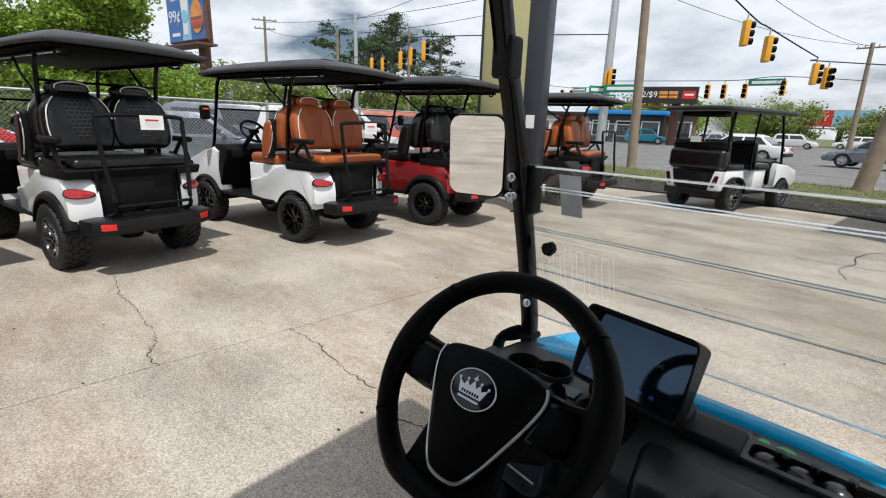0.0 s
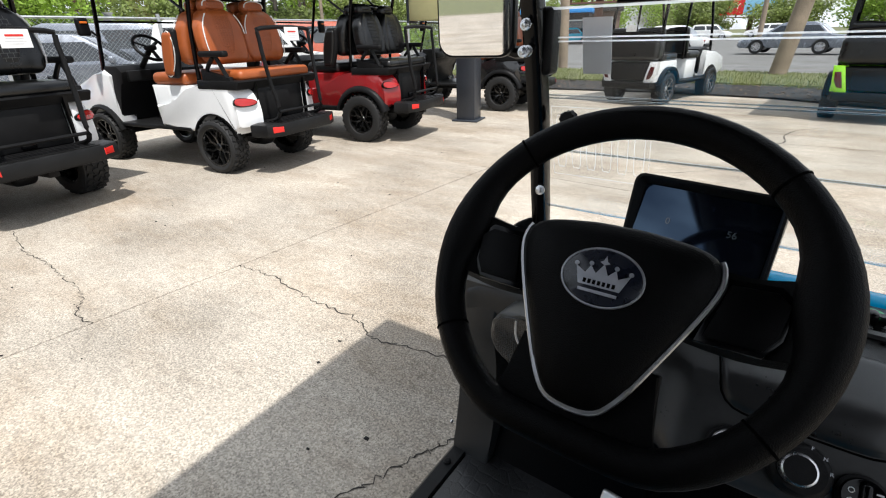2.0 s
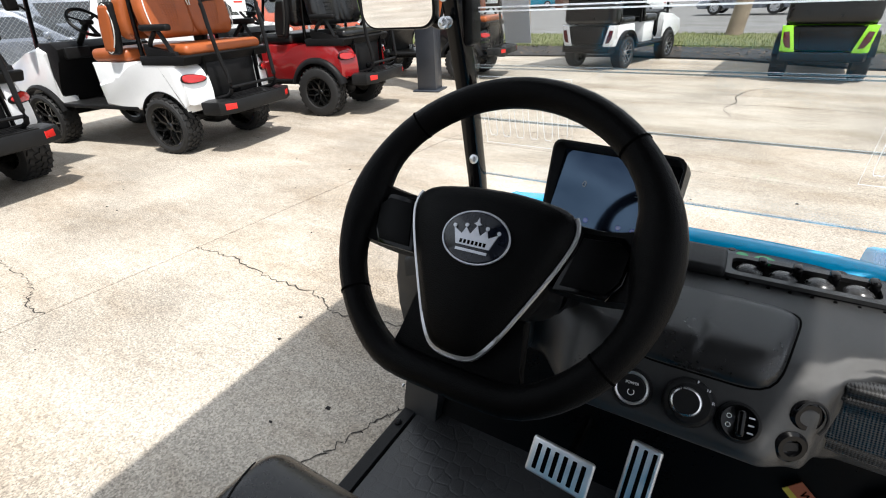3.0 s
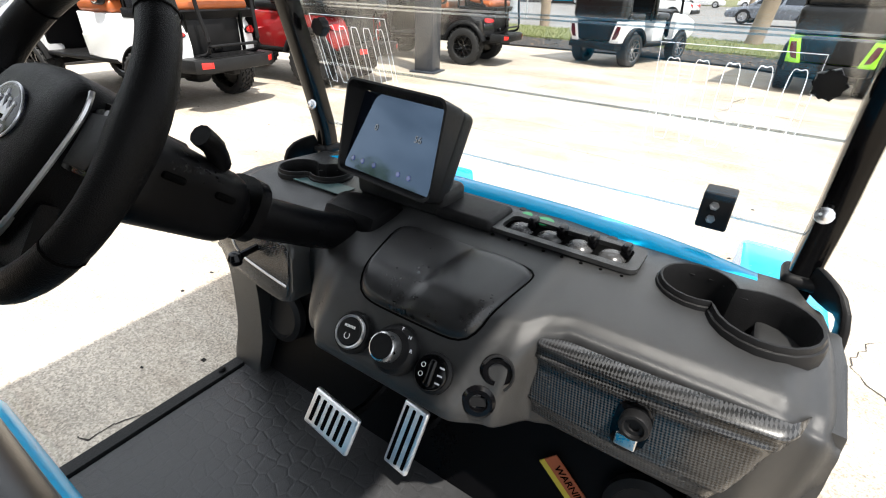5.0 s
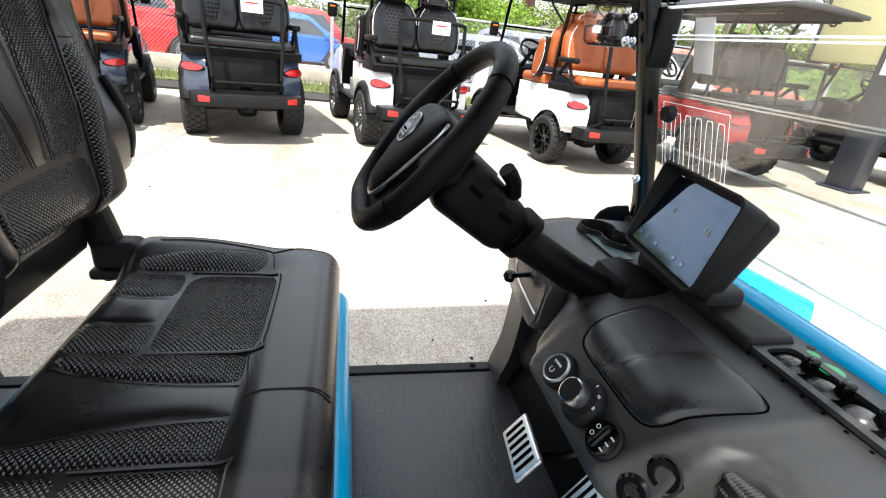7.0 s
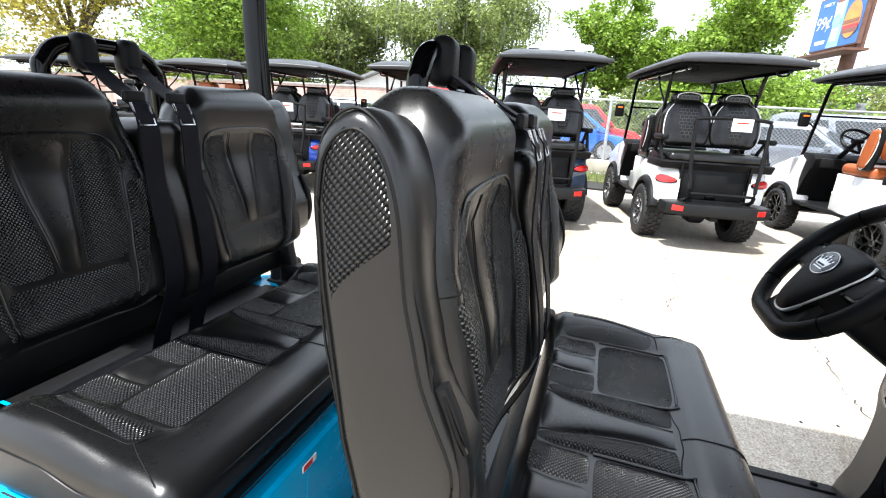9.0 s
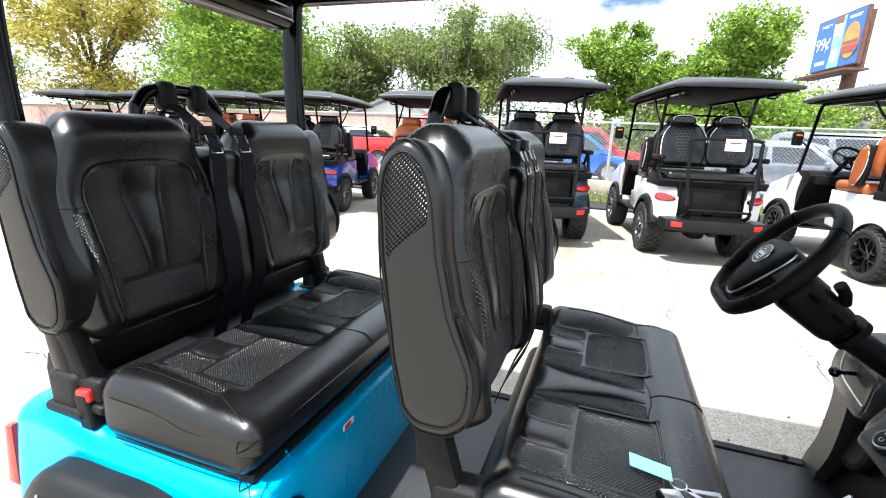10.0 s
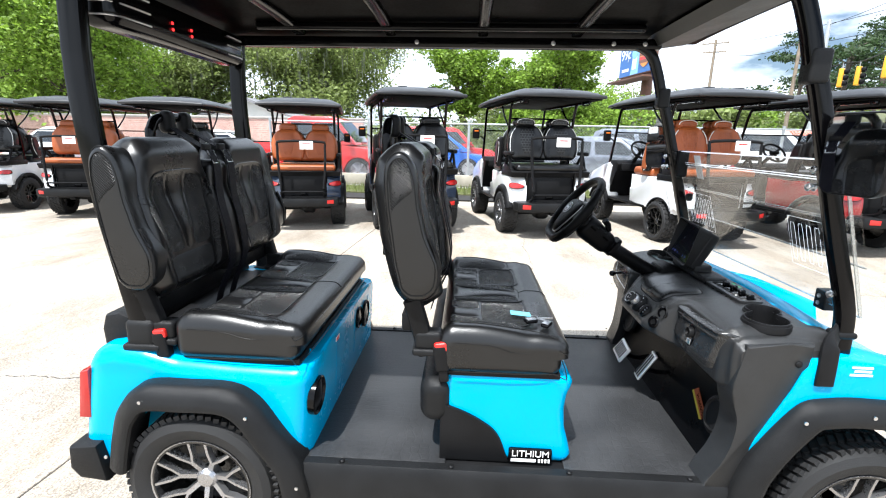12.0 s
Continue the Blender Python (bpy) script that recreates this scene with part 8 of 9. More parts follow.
def pedal(x, y, z, w, h, slots, tilt, turn, label):
    m = pose(x, y, z, 90 - tilt, 0, turn)
    bm = nb()
    rbox(bm, (0, 0, 0), (w, h, 0.012), 0.0058, 2, 2)
    p = part("pedal", bm, PEDAL_M, cart, label, m=m)
    for k in range(slots):
        t = (k + 0.5) / slots - 0.5
        fw, fh = (0.86, 0.07) if w > h * 0.75 else (0.9, 0.13)
        part("pedal_slot", rbox(nb(), (t * w * fw, 0, 0.0058), (w * fh, h * (0.7 if fh < 0.1 else 0.86), 0.004), 0.0018, 1, 1), BLACKHOLE, p)
    bm = nb()
    tube(bm, [(0, -h * 0.1, -0.006), (0, 0.02, -0.08), (0, 0.12, -0.15)], 0.009, 6, k=3)
    part("pedal_arm", bm, GLOSSB, p)


pedal(-0.117, 0.685, 0.440, 0.124, 0.072, 6, 34, -6, "aluminium brake pedal with black slots")
pedal(0.018, 0.737, 0.440, 0.056, 0.125, 3, 30, -6, "aluminium accelerator pedal with black slots")

# roof, posts and windshield
for s in (-1, 1):
    bm = nb()
    pts = smooth_path([(s * 0.487, 1.072, 0.66), (s * 0.487, 1.066, 0.82), (s * 0.486, 1.050, 0.90), (s * 0.478, 1.005, 1.05), (s * 0.475, 0.948, 1.24), (s * 0.475, 0.893, 1.42), (s * 0.475, 0.860, 1.51), (s * 0.474, 0.832, 1.60), (s * 0.472, 0.795, 1.68), (s * 0.47, 0.735, 1.718), (s * 0.47, 0.66, 1.724)], 4)
    sweep(bm, pts, rrect(0.036, 0.042, 0.008, 2), fixed=(1, 0, 0))
    post = part("front_post", bm, GLOSSB, cart, "glossy black roof post")
    bm = nb()
    sweep(bm, smooth_path([(s * 0.5475, 1.000, 0.664), (s * 0.546, 1.000, 0.73), (s * 0.536, 1.006, 0.785), (s * 0.500, 1.045, 0.806)], 4), rrect(0.012, 0.050, 0.005, 2), fixed=(1, 0, 0))
    rbox(bm, (s * 0.487, 1.066, 0.795), (0.05, 0.058, 0.020), 0.009, 2, 1)
    part("post_foot", bm, PLASTIC, post)
    bm = nb()
    rbox(bm, (s * 0.475, 0.866, 1.50), (0.050, 0.052, 0.085), 0.010, 2, 1)
    part("post_joint", bm, PLASTIC_G, post)
    for y, z, dx in ((0.935, 1.245, -s), (0.945, 1.20, -s), (0.93, 1.20, -s), (1.045, 0.905, -s)):
        part("bolt", lathe(nb(), [(0.011, 0.0), (0.011, 0.003), (0.007, 0.004), (0.007, 0.009), (0.003, 0.011), (0, 0.011)], Matrix.Translation((s * 0.475, y - 0.022, z)) @ Matrix.Rotation(radians(70), 4, "X"), 12), STEEL, post)
    bm = nb()
    pts = smooth_path([(s * 0.455, -0.985, 0.68), (s * 0.46, -1.02, 0.92), (s * 0.46, -1.055, 1.15), (s * 0.46, -1.075, 1.45), (s * 0.455, -1.06, 1.74)], 4)
    sweep(bm, pts, rrect(0.042, 0.066, 0.012, 2), fixed=(1, 0, 0))
    part("rear_post", bm, GLOSSB, cart, "glossy black roof post")
    # roof rail, with bolts on its inner face
    rail = part("roof_rail", box(nb(), s * 0.475 - 0.025, s * 0.475 + 0.025, -1.12, 0.83, 1.70, 1.745, 0.01), GLOSSB, cart)
    for y in (-1.04, -0.24, 0.36, 0.62, 0.755):
        part("bolt", lathe(nb(), [(0.010, 0), (0.010, 0.002), (0.006, 0.003), (0.005, 0.001), (0, 0.001)], Matrix.Translation((s * 0.4495, y, 1.722)) @ (RY.inverted() if s > 0 else RY), 12), STEEL, rail)


def roof_fn(q):
    f = (1 - (abs(q.x) / 0.64) ** 3) * (1 - (abs(q.y + 0.08) / 1.3) ** 4)
    return Vector((q.x * (1 - 0.07 * max(0, 1.0 - q.y) * (1 if q.x < 0 else 0.3)), q.y, q.z + (0.06 if q.z > 1.78 else 0.03) * f))


roof_b = part("roof", rbox(nb(), (0, -0.14, 1.78), (1.24, 2.38, 0.07), 0.03, 3, 9, fn=roof_fn), surf("roof_black", (0.002, 0.002, 0.0022), 0.36, var=0.2, scale=5, spec=0.10, ior=1.15), cart, "black plastic roof")
for y in (-0.75, -0.35, 0.05, 0.45):
    part("roof_rib", rbox(nb(), (0, y, 1.752), (0.84, 0.05, 0.035), 0.012, 2, 2, fn=lambda q: Vector((q.x, q.y, q.z + 0.02 * (1 - (q.x / 0.45) ** 2)))), GLOSSB, roof_b)
for x in (-0.30, 0.30):
    part("roof_rib", rbox(nb(), (x, -0.1, 1.752), (0.03, 1.6, 0.03), 0.01, 2, 3), GLOSSB, roof_b)
bm = nb()
prism(bm, [(0.78, 1.76), (0.81, 1.715), (0.965, 1.737), (0.965, 1.765)], 0, -0.56, 0.56, 0.01)
part("roof_visor", bm, surf("visor_grey", (0.05, 0.052, 0.05), 0.5), roof_b)
bm = nb()
rbox(bm, (0, -1.06, 1.665), (0.80, 0.12, 0.13), 0.04, 3, 4)
bar = part("light_bar", bm, GLOSSB, cart, "glossy black brake light bar under the roof")
for s in (-1, 1):
    for z in (1.63, 1.665, 1.70):
        part("bar_trim", tube(nb(), [(s * 0.24, -0.997, z), (s * 0.36, -1.0, z), (s * 0.398, -1.03, z), (s * 0.403, -1.08, z)], 0.003, 6, k=2), ALU, bar)
DIODE = glow("red_diode", (1.0, 0.03, 0.03), 1.2)
for x in (0.02, 0.13):
    for z in (1.645, 1.665):
        part("brake_diode", lathe(nb(), [(0.005, 0), (0.005, 0.003), (0, 0.004)], Matrix.Translation((x, -0.9975, z)) @ RX.inverted(), 8), DIODE, bar)


def on_shield(q):
    """x, height along the slope, offset outwards -> place on the windshield's slope."""
    return Vector((q.x, 1.075 - 0.30 * (q.z - 0.84) + q.y, q.z))


ws = part("windshield", box(nb(), -0.50, 0.50, 0.022, 0.027, 0.845, 1.275, fn=on_shield), CLEAR, cart, "clear acrylic folding windshield")
ws.visible_shadow = False
ws2 = part("folded_pane", box(nb(), -0.50, 0.50, 0.047, 0.052, 0.985, 1.222, fn=on_shield), CLEAR, ws, "upper pane folded down in front")
ws2.visible_shadow = False
bm = nb()
for z in (0.848,):
    box(bm, -0.50, 0.50, 0.021, 0.028, z - 0.0018, z + 0.0018, fn=on_shield)
for z in (0.988,):
    box(bm, -0.50, 0.50, 0.046, 0.053, z - 0.002, z + 0.002, fn=on_shield)
for x in (-0.498, 0.498):
    box(bm, x - 0.002, x + 0.002, 0.020, 0.029, 0.85, 1.27, fn=on_shield)
part("pane_edge", bm, EDGE, ws)
part("pane_edge", box(nb(), -0.50, 0.50, 0.020, 0.029, 1.269, 1.273, fn=on_shield), LIT_EDGE, ws, "clear upper edge, whitened for the light it pipes")
for z in (1.222, 1.215, 1.113, 1.107):
    hg = part("hinge_strip", box(nb(), -0.49, 0.49, 0.030, 0.0345, z - 0.0014, z + 0.0014, fn=on_shield), LIT_EDGE if z > 1.2 else EDGE, ws)
    hg.visible_shadow = False
# vent slots milled in the corners
for s in (-1, 1):
    x0 = -0.445 if s < 0 else 0.25
    xs = [x0 + 0.033 * k for k in range(6)] if s < 0 else [x0 + 0.036 * k for k in range(5)]
    for x in xs:
        pts = [(x - 0.009, 0.029, 1.06), (x - 0.009, 0.029, 0.965), (x, 0.029, 0.955), (x + 0.009, 0.029, 0.965), (x + 0.009, 0.029, 1.06), (x, 0.029, 1.07)]
        part("vent_slot", tube(nb(), [on_shield(Vector(p)) for p in smooth_path(pts, 5, True)], 0.0006, 4, True), LIT_EDGE, ws)
    xa, xb = xs[0] - 0.02, xs[-1] + 0.02
    part("vent_slot", tube(nb(), [on_shield(Vector(p)) for p in ((xa, 0.029, 1.09), (xb, 0.029, 1.09), (xb, 0.029, 0.935), (xa, 0.029, 0.935))], 0.0006, 4, True), LIT_EDGE, ws)
bm = nb()
box(bm, -0.405, -0.35, 0.054, 0.056, 1.155, 1.255, fn=on_shield)
part("sticker", bm, GREYPAPER, ws, "plain grey sticker back")
for x, z in ((-0.42, 1.068), (0.425, 1.06)):
    bm = nb()
    star = [(0.019 * (1 - 0.26 * (k % 2)) * math.cos(2 * math.pi * k / 10), 0.019 * (1 - 0.26 * (k % 2)) * math.sin(2 * math.pi * k / 10)) for k in range(10)]
    star = [(p.x, p.y) for p in smooth_path([(a, b, 0) for a, b in star], 2, True)]
    q = on_shield(Vector((x, 0.012, z)))
    prism(bm, [(q.x + a, q.z + b) for a, b in star], 1, q.y - 0.012, q.y + 0.008, 0.003)
    part("star_knob", bm, PLASTIC, ws, "black star-shaped clamp knob")
# black clips that hold the panes
for s in (-1, 1):
    bm = nb()
    q = on_shield(Vector((s * 0.46, 0.02, 1.215)))
    rbox(bm, q, (0.03, 0.05, 0.12), 0.01, 2, 1)
    part("pane_clip", bm, PLASTIC, ws)
# speaker cube clamp on the hood
bm = nb()
rbox(bm, (0.355, 1.11, 0.852), (0.045, 0.045, 0.06), 0.004, 2, 1)
cube = part("clamp_block", bm, PLASTIC, cart, "black clamp block with two bolts", m=pose(0, 0, 0))
for z in (0.862, 0.84):
    part("bolt", lathe(nb(), [(0.007, 0), (0.007, 0.003), (0.004, 0.003), (0.004, 0.001), (0, 0.001)], Matrix.Translation((0.352, 1.0875, z)) @ RX, 6), STEEL, cube)
part("rubber_button", lathe(nb(), [(0.010, 0), (0.010, 0.006), (0.006, 0.010), (0, 0.011)], Matrix.Translation((0.535, 0.93, 0.72)) @ RY, 14), PLASTIC, cart)

# side mirrors
for s in (-1, 1):
    mm = pose(s * 0.578, 0.905 + 0.02 * (s > 0), 1.288, 0, 0, 15) @ Matrix.Rotation(radians(2.5), 4, "X")
    bm = nb()
    rings = []
    for f, y in ((1.0, 0.0), (1.02, 0.012), (0.98, 0.035), (0.80, 0.050)):
        rings.append([bm.verts.new((x * f, y, z * f)) for x, z in rrect(0.152, 0.196, 0.030, 6)])
    for ra, rb in zip(rings, rings[1:]):
        for q in range(len(ra)):
            bm.faces.new((ra[q], ra[(q + 1) % len(ra)], rb[(q + 1) % len(ra)], rb[q]))
    bm.faces.new(rings[0])
    bm.faces.new(rings[-1])
    mi = part("side_mirror", bm, PLASTIC, cart, "rectangular black side mirror", m=mm)
    part("mirror_glass", prism(nb(), rrect(0.144, 0.188, 0.027, 6), 1, -0.004, 0.002), MIRROR, mi)
    bm = nb()
    tube(bm, [(s * 0.487, 0.955, 1.20), (s * 0.53, 0.965, 1.20), (s * 0.560, 0.950, 1.25)], 0.012, 8, k=3)
    part("mirror_arm", bm, PLASTIC, mi, m=mm.inverted())

# benches


def patch(name, at, lift, rise, mat_p, parent, n=12, label=""):
    """A puffed upholstery panel laid on a surface, sunk a little at its edges."""
    bm = nb()
    g = [[bm.verts.new(lift(at(i / n, j / n), -0.0015 + (rise + 0.0015) * (1 - abs(2 * i / n - 1) ** 2.6) ** 0.8 * (1 - abs(2 * j / n - 1) ** 4) ** 0.8)) for j in range(n + 1)] for i in range(n + 1)]
    for i in range(n):
        for j in range(n):
            bm.faces.new((g[i][j], g[i + 1][j], g[i + 1][j + 1], g[i][j + 1]))
    return part(name, bm, mat_p, parent, label, sharp=80)


def bench(y0, y1, x0, x1, z0, z1):
    """A bench cushion with bolsters, puffed inserts and seams. It faces +y."""
    xm = 0.035
    d, h = y1 - y0, z1 - z0

    def fn(q):
        v = (q.y - y0) / d
        if q.z > (z0 + z1) / 2:
            a = abs(q.x - xm)
            e = step(0.31, 0.40, a) - 0.6 * step(0.42, 0.47, a)
            well = step(0.03, 0.2, v) * (1 - step(0.68, 0.78, v)) * (1 - step(0.33, 0.38, a))
            zz = q.z + 0.030 * e * (1 - step(0.25, 0.95, v)) - 0.009 * well + 0.006 * step(0.66, 0.80, v) - 0.25 * max(0, v - 0.84) ** 2 - 0.012 * (1 - step(0, 0.12, v))
            return Vector((q.x, q.y, zz))
        return Vector((q.x, q.y - 0.02 * v, q.z))
    cu = part("seat_cushion", rbox(nb(), ((x0 + x1) / 2, (y0 + y1) / 2, (z0 + z1) / 2), (x1 - x0, d, h), 0.038, 4, 30, fn=fn), VINYL, cart, "black vinyl bench cushion with perforated inserts")

    def lay(q):
        zz = fn(Vector((q.x, q.y, z1))).z + q.z
        for over in (q.y - y1 + 0.038, y0 + 0.038 - q.y, q.x - x1 + 0.038, x0 + 0.038 - q.x):
            over = min(0.037, max(0.0, over))
            zz -= 0.038 - math.sqrt(0.038 ** 2 - over ** 2)
        return Vector((q.x, q.y, zz))

    def pad(name, left, right, v0, v1, rise, mat_p, s, n=12):
        def at(u, w):
            v = v0 + (v1 - v0) * w
            return (xm + s * (left(v) + (right(v) - left(v)) * u), y0 + d * v)
        patch(name, at, lambda p, t: lay(Vector((p[0], p[1], t))), rise, mat_p, cu, n)

    def const(c):
        return lambda v: c

    def inner(v):
        return 0.030 + 0.055 * max(0, 1 - v / 0.7) ** 2

    def outer(v):
        return 0.343 + 0.048 * max(0.0, min(1, v / 0.6)) ** 0.7
    pad("middle_strip", lambda v: -inner(v) + 0.001, lambda v: inner(v) - 0.001, 0.07, 0.70, 0.008, VINYL, 1, 16)
    for s in (-1, 1):
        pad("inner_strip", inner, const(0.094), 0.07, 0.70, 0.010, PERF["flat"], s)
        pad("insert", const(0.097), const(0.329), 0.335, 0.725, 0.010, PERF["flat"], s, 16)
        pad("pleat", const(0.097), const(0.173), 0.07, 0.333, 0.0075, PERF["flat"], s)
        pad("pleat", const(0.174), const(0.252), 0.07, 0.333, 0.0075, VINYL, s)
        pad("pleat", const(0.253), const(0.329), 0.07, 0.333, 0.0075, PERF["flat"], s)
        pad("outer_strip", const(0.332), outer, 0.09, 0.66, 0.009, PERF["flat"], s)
        lines = [[(0.0, 0.715), (0.03, 0.715), (0.060, 0.70), (0.097, 0.69)], [(0.0, 0.715), (0.0, 0.85), (0.004, 0.985)], [(0.333, 0.10), (0.333, 0.45), (0.334, 0.66), (0.326, 0.715), (0.30, 0.735), (0.13, 0.735), (0.105, 0.72), (0.096, 0.66)], [(0.40, 0.16), (0.402, 0.4), (0.397, 0.60), (0.390, 0.67), (0.345, 0.69)], [(0.390, 0.67), (0.41, 0.76), (0.435, 0.90)]]
        lines += [[(inner(v) - 0.005, v) for v in (0.09, 0.2, 0.35, 0.5, 0.69)]]
        for pts in lines:
            part("seam", tube(nb(), [lay(Vector((xm + s * p.x, y0 + d * p.y, 0.0006))) for p in smooth_path([(a, b, 0) for a, b in pts], 6)], 0.0011, 5), THREAD, cu)
        # raised welt round the insert
        part("welt", tube(nb(), [lay(Vector((xm + s * p.x, y0 + d * p.y, 0.002))) for p in smooth_path([(0.331, 0.34), (0.332, 0.60), (0.328, 0.69), (0.312, 0.725), (0.21, 0.732), (0.115, 0.727), (0.098, 0.70), (0.095, 0.34)], 5)], 0.0022, 6), VINYL, cu)
    for z in (z0 + 0.014, z1 - 0.028):
        dip = 0.012 if z > z0 + 0.05 else 0.0
        part("welt", tube(nb(), smooth_path([(x0 + 0.03, y1 - 0.004, z), (x1 - 0.05, y1 - 0.004, z), (x1 - 0.008, y1 - 0.05, z), (x1 + 0.0005, y1 - 0.16, z - dip), (x1 + 0.0005, y0 + 0.16, z + dip * 0.6), (x1 + 0.0005, y0 + 0.05, z + dip)], 5), 0.0016, 5), VINYL, cu)
    part("cushion_base", box(nb(), x0 + 0.02, x1 - 0.018, y0 + 0.02, y1 - 0.022, z0 - 0.010, z0 + 0.01, 0.004), PLASTIC, cu)
    return cu


bench(-0.07, 0.323, -0.41, 0.49, 0.615, 0.735)
bench(-0.885, -0.475, -0.41, 0.49, 0.625, 0.745)


def backs(dy, z0=0.80, z1=1.295):
    """Twin backrests, a belt console between them, side wings, hoop and belts; dy moves the set along the cart."""
    xm = 0.02
    back_y = ramp_of((0.80, 0.90, 1.02, 1.17, 1.25, 1.30), (-0.200, -0.228, -0.256, -0.272, -0.262, -0.235))
    front_y = ramp_of((0.80, 0.86, 1.00, 1.12, 1.20, 1.26, 1.30), (-0.090, -0.078, -0.098, -0.128, -0.122, -0.118, -0.135))

    def bend(q, xc, w, hollow=1.0):
        """q.y from 0 at the back to 1 at the front."""
        f = abs(q.x - xc) / (w / 2)
        t = (q.z - z0) / (z1 - z0)
        wing = step(0.58, 0.92, f) * (1 - step(0.60, 0.86, t)) * step(0.0, 0.12, t)
        yf = front_y(q.z) + hollow * (0.030 * wing - 0.010 * (1 - step(0.50, 0.64, f)) * (1 - step(0.72, 0.80, t)) - 0.02 * step(0.86, 1.0, f) * step(0.7, 1.0, t))
        yb = back_y(q.z) + 0.03 * step(0.6, 1.0, f)
        wide = 1 - 0.16 * step(0.62, 1.05, t) - 0.10 * (1 - step(0, 0.22, t))
        drop = 0.030 * step(0.72, 1.0, t) * max(0, f - 0.55) ** 2 / 0.2
        return Vector((xc + (q.x - xc) * wide, dy + yb + (yf - yb) * q.y, q.z - drop))

    for xa, xb in ((-0.432, -0.030), (0.070, 0.472)):
        xc, w, hz = (xa + xb) / 2, xb - xa, z1 - z0
        side = 1 if xc > 0 else -1

        def shell(q, xc=xc, w=w):
            return bend(Vector((q.x, (q.y + 0.075) / 0.15, q.z)), xc, w)
        b = part("backrest", rbox(nb(), (xc, 0.0, (z0 + z1) / 2), (w, 0.15, hz), 0.062, 6, 22, fn=shell), VINYL, cart, "black vinyl backrest with perforated panels")

        def face(x, z, lift, xc=xc, w=w):
            p = bend(Vector((x, 1.0, z)), xc, w)
            for over in (abs(x - xc) - w / 2 + 0.062, z - z1 + 0.062, z0 + 0.062 - z):
                over = min(0.060, max(0.0, over))
                p.y -= 0.062 - math.sqrt(0.062 ** 2 - over ** 2)
            return Vector((p.x, p.y + lift, p.z))

        def half(t):
            return 0.118 + 0.022 * step(0.2, 0.75, t)

        def mid(t):
            return 0.022 + 0.030 * step(0.2, 0.8, t)

        def top(x):
            return 0.775 - 0.035 * min(1, abs(x) / 0.14) ** 4

        def strip(name, left, right, ta, mat_p, rise=0.007, xc=xc, hz=hz, b=b, face=face):
            def at(u, v):
                tt = ta + (0.775 - ta) * v
                x = left(tt) + (right(tt) - left(tt)) * u
                tt = ta + (top(x) - ta) * v
                return (xc + x, z0 + hz * tt)
            patch(name, at, lambda p, k: face(p[0], p[1], k), rise, mat_p, b, 14)
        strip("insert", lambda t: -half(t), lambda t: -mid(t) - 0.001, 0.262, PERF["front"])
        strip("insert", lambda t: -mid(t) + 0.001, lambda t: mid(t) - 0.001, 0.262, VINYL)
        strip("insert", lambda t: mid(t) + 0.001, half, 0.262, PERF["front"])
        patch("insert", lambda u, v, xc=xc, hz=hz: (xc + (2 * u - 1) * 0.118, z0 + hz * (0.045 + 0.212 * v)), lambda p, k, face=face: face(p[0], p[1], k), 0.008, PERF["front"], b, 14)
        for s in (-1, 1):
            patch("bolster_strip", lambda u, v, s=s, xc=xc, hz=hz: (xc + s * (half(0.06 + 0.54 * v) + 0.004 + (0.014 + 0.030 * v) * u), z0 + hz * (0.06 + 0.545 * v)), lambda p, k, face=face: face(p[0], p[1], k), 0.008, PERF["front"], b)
        arc = [(-0.120, 0.05), (-0.121, 0.25), (-0.133, 0.50), (-0.142, 0.68), (-0.128, 0.755), (-0.09, 0.785), (0.0, 0.792), (0.09, 0.785), (0.128, 0.755), (0.142, 0.68), (0.133, 0.50), (0.121, 0.25), (0.120, 0.05)]
        part("welt", tube(nb(), [face(xc + p.x, z0 + hz * p.y, 0.001) for p in smooth_path([(a, c, 0) for a, c in arc], 5)], 0.0026, 6), VINYL, b)
        for s in (-1, 1):
            for k in (-0.0035, 0.0035):
                part("seam", tube(nb(), [face(xc + s * (mid(t) + k), z0 + hz * t, 0.0008 if abs(k) < 0.002 else 0.006) for t in (0.28, 0.4, 0.55, 0.7, 0.77)], 0.0009, 5), THREAD, b)
        part("seam", tube(nb(), [face(xc + side * (0.142 + 0.05 * k / 5), z0 + hz * 0.612, 0.0008) for k in range(6)], 0.0012, 5), THREAD, b)
        part("seam", tube(nb(), [face(xc + side * x, z0 + hz * t, 0.0008) for x, t in ((0.190, 0.10), (0.193, 0.3), (0.194, 0.5), (0.192, 0.7), (0.184, 0.85), (0.17, 0.93))], 0.0013, 5), THREAD, b)
        part("seam", tube(nb(), smooth_path([shell(Vector((xc + side * (w / 2 + 0.0008), y, z))) for y, z in ((-0.030, 0.83), (-0.030, 0.95), (-0.030, 1.10), (-0.025, 1.20), (-0.02, 1.24))], 4), 0.0016, 5), THREAD, b)
        # padded side wing with an embossed upper patch
        xo = 0.515 if side > 0 else -0.475
        rear = ramp_of((0.862, 0.870, 0.885, 0.96, 1.12, 1.20, 1.235, 1.252, 1.259, 1.262), (-0.145, -0.160, -0.174, -0.191, -0.211, -0.216, -0.210, -0.200, -0.191, -0.182))
        fore = ramp_of((0.862, 0.870, 0.885, 0.915, 0.965, 1.03, 1.12, 1.19, 1.222, 1.245, 1.257, 1.262), (-0.118, -0.102, -0.086, -0.076, -0.079, -0.110, -0.131, -0.139, -0.146, -0.156, -0.168, -0.178))
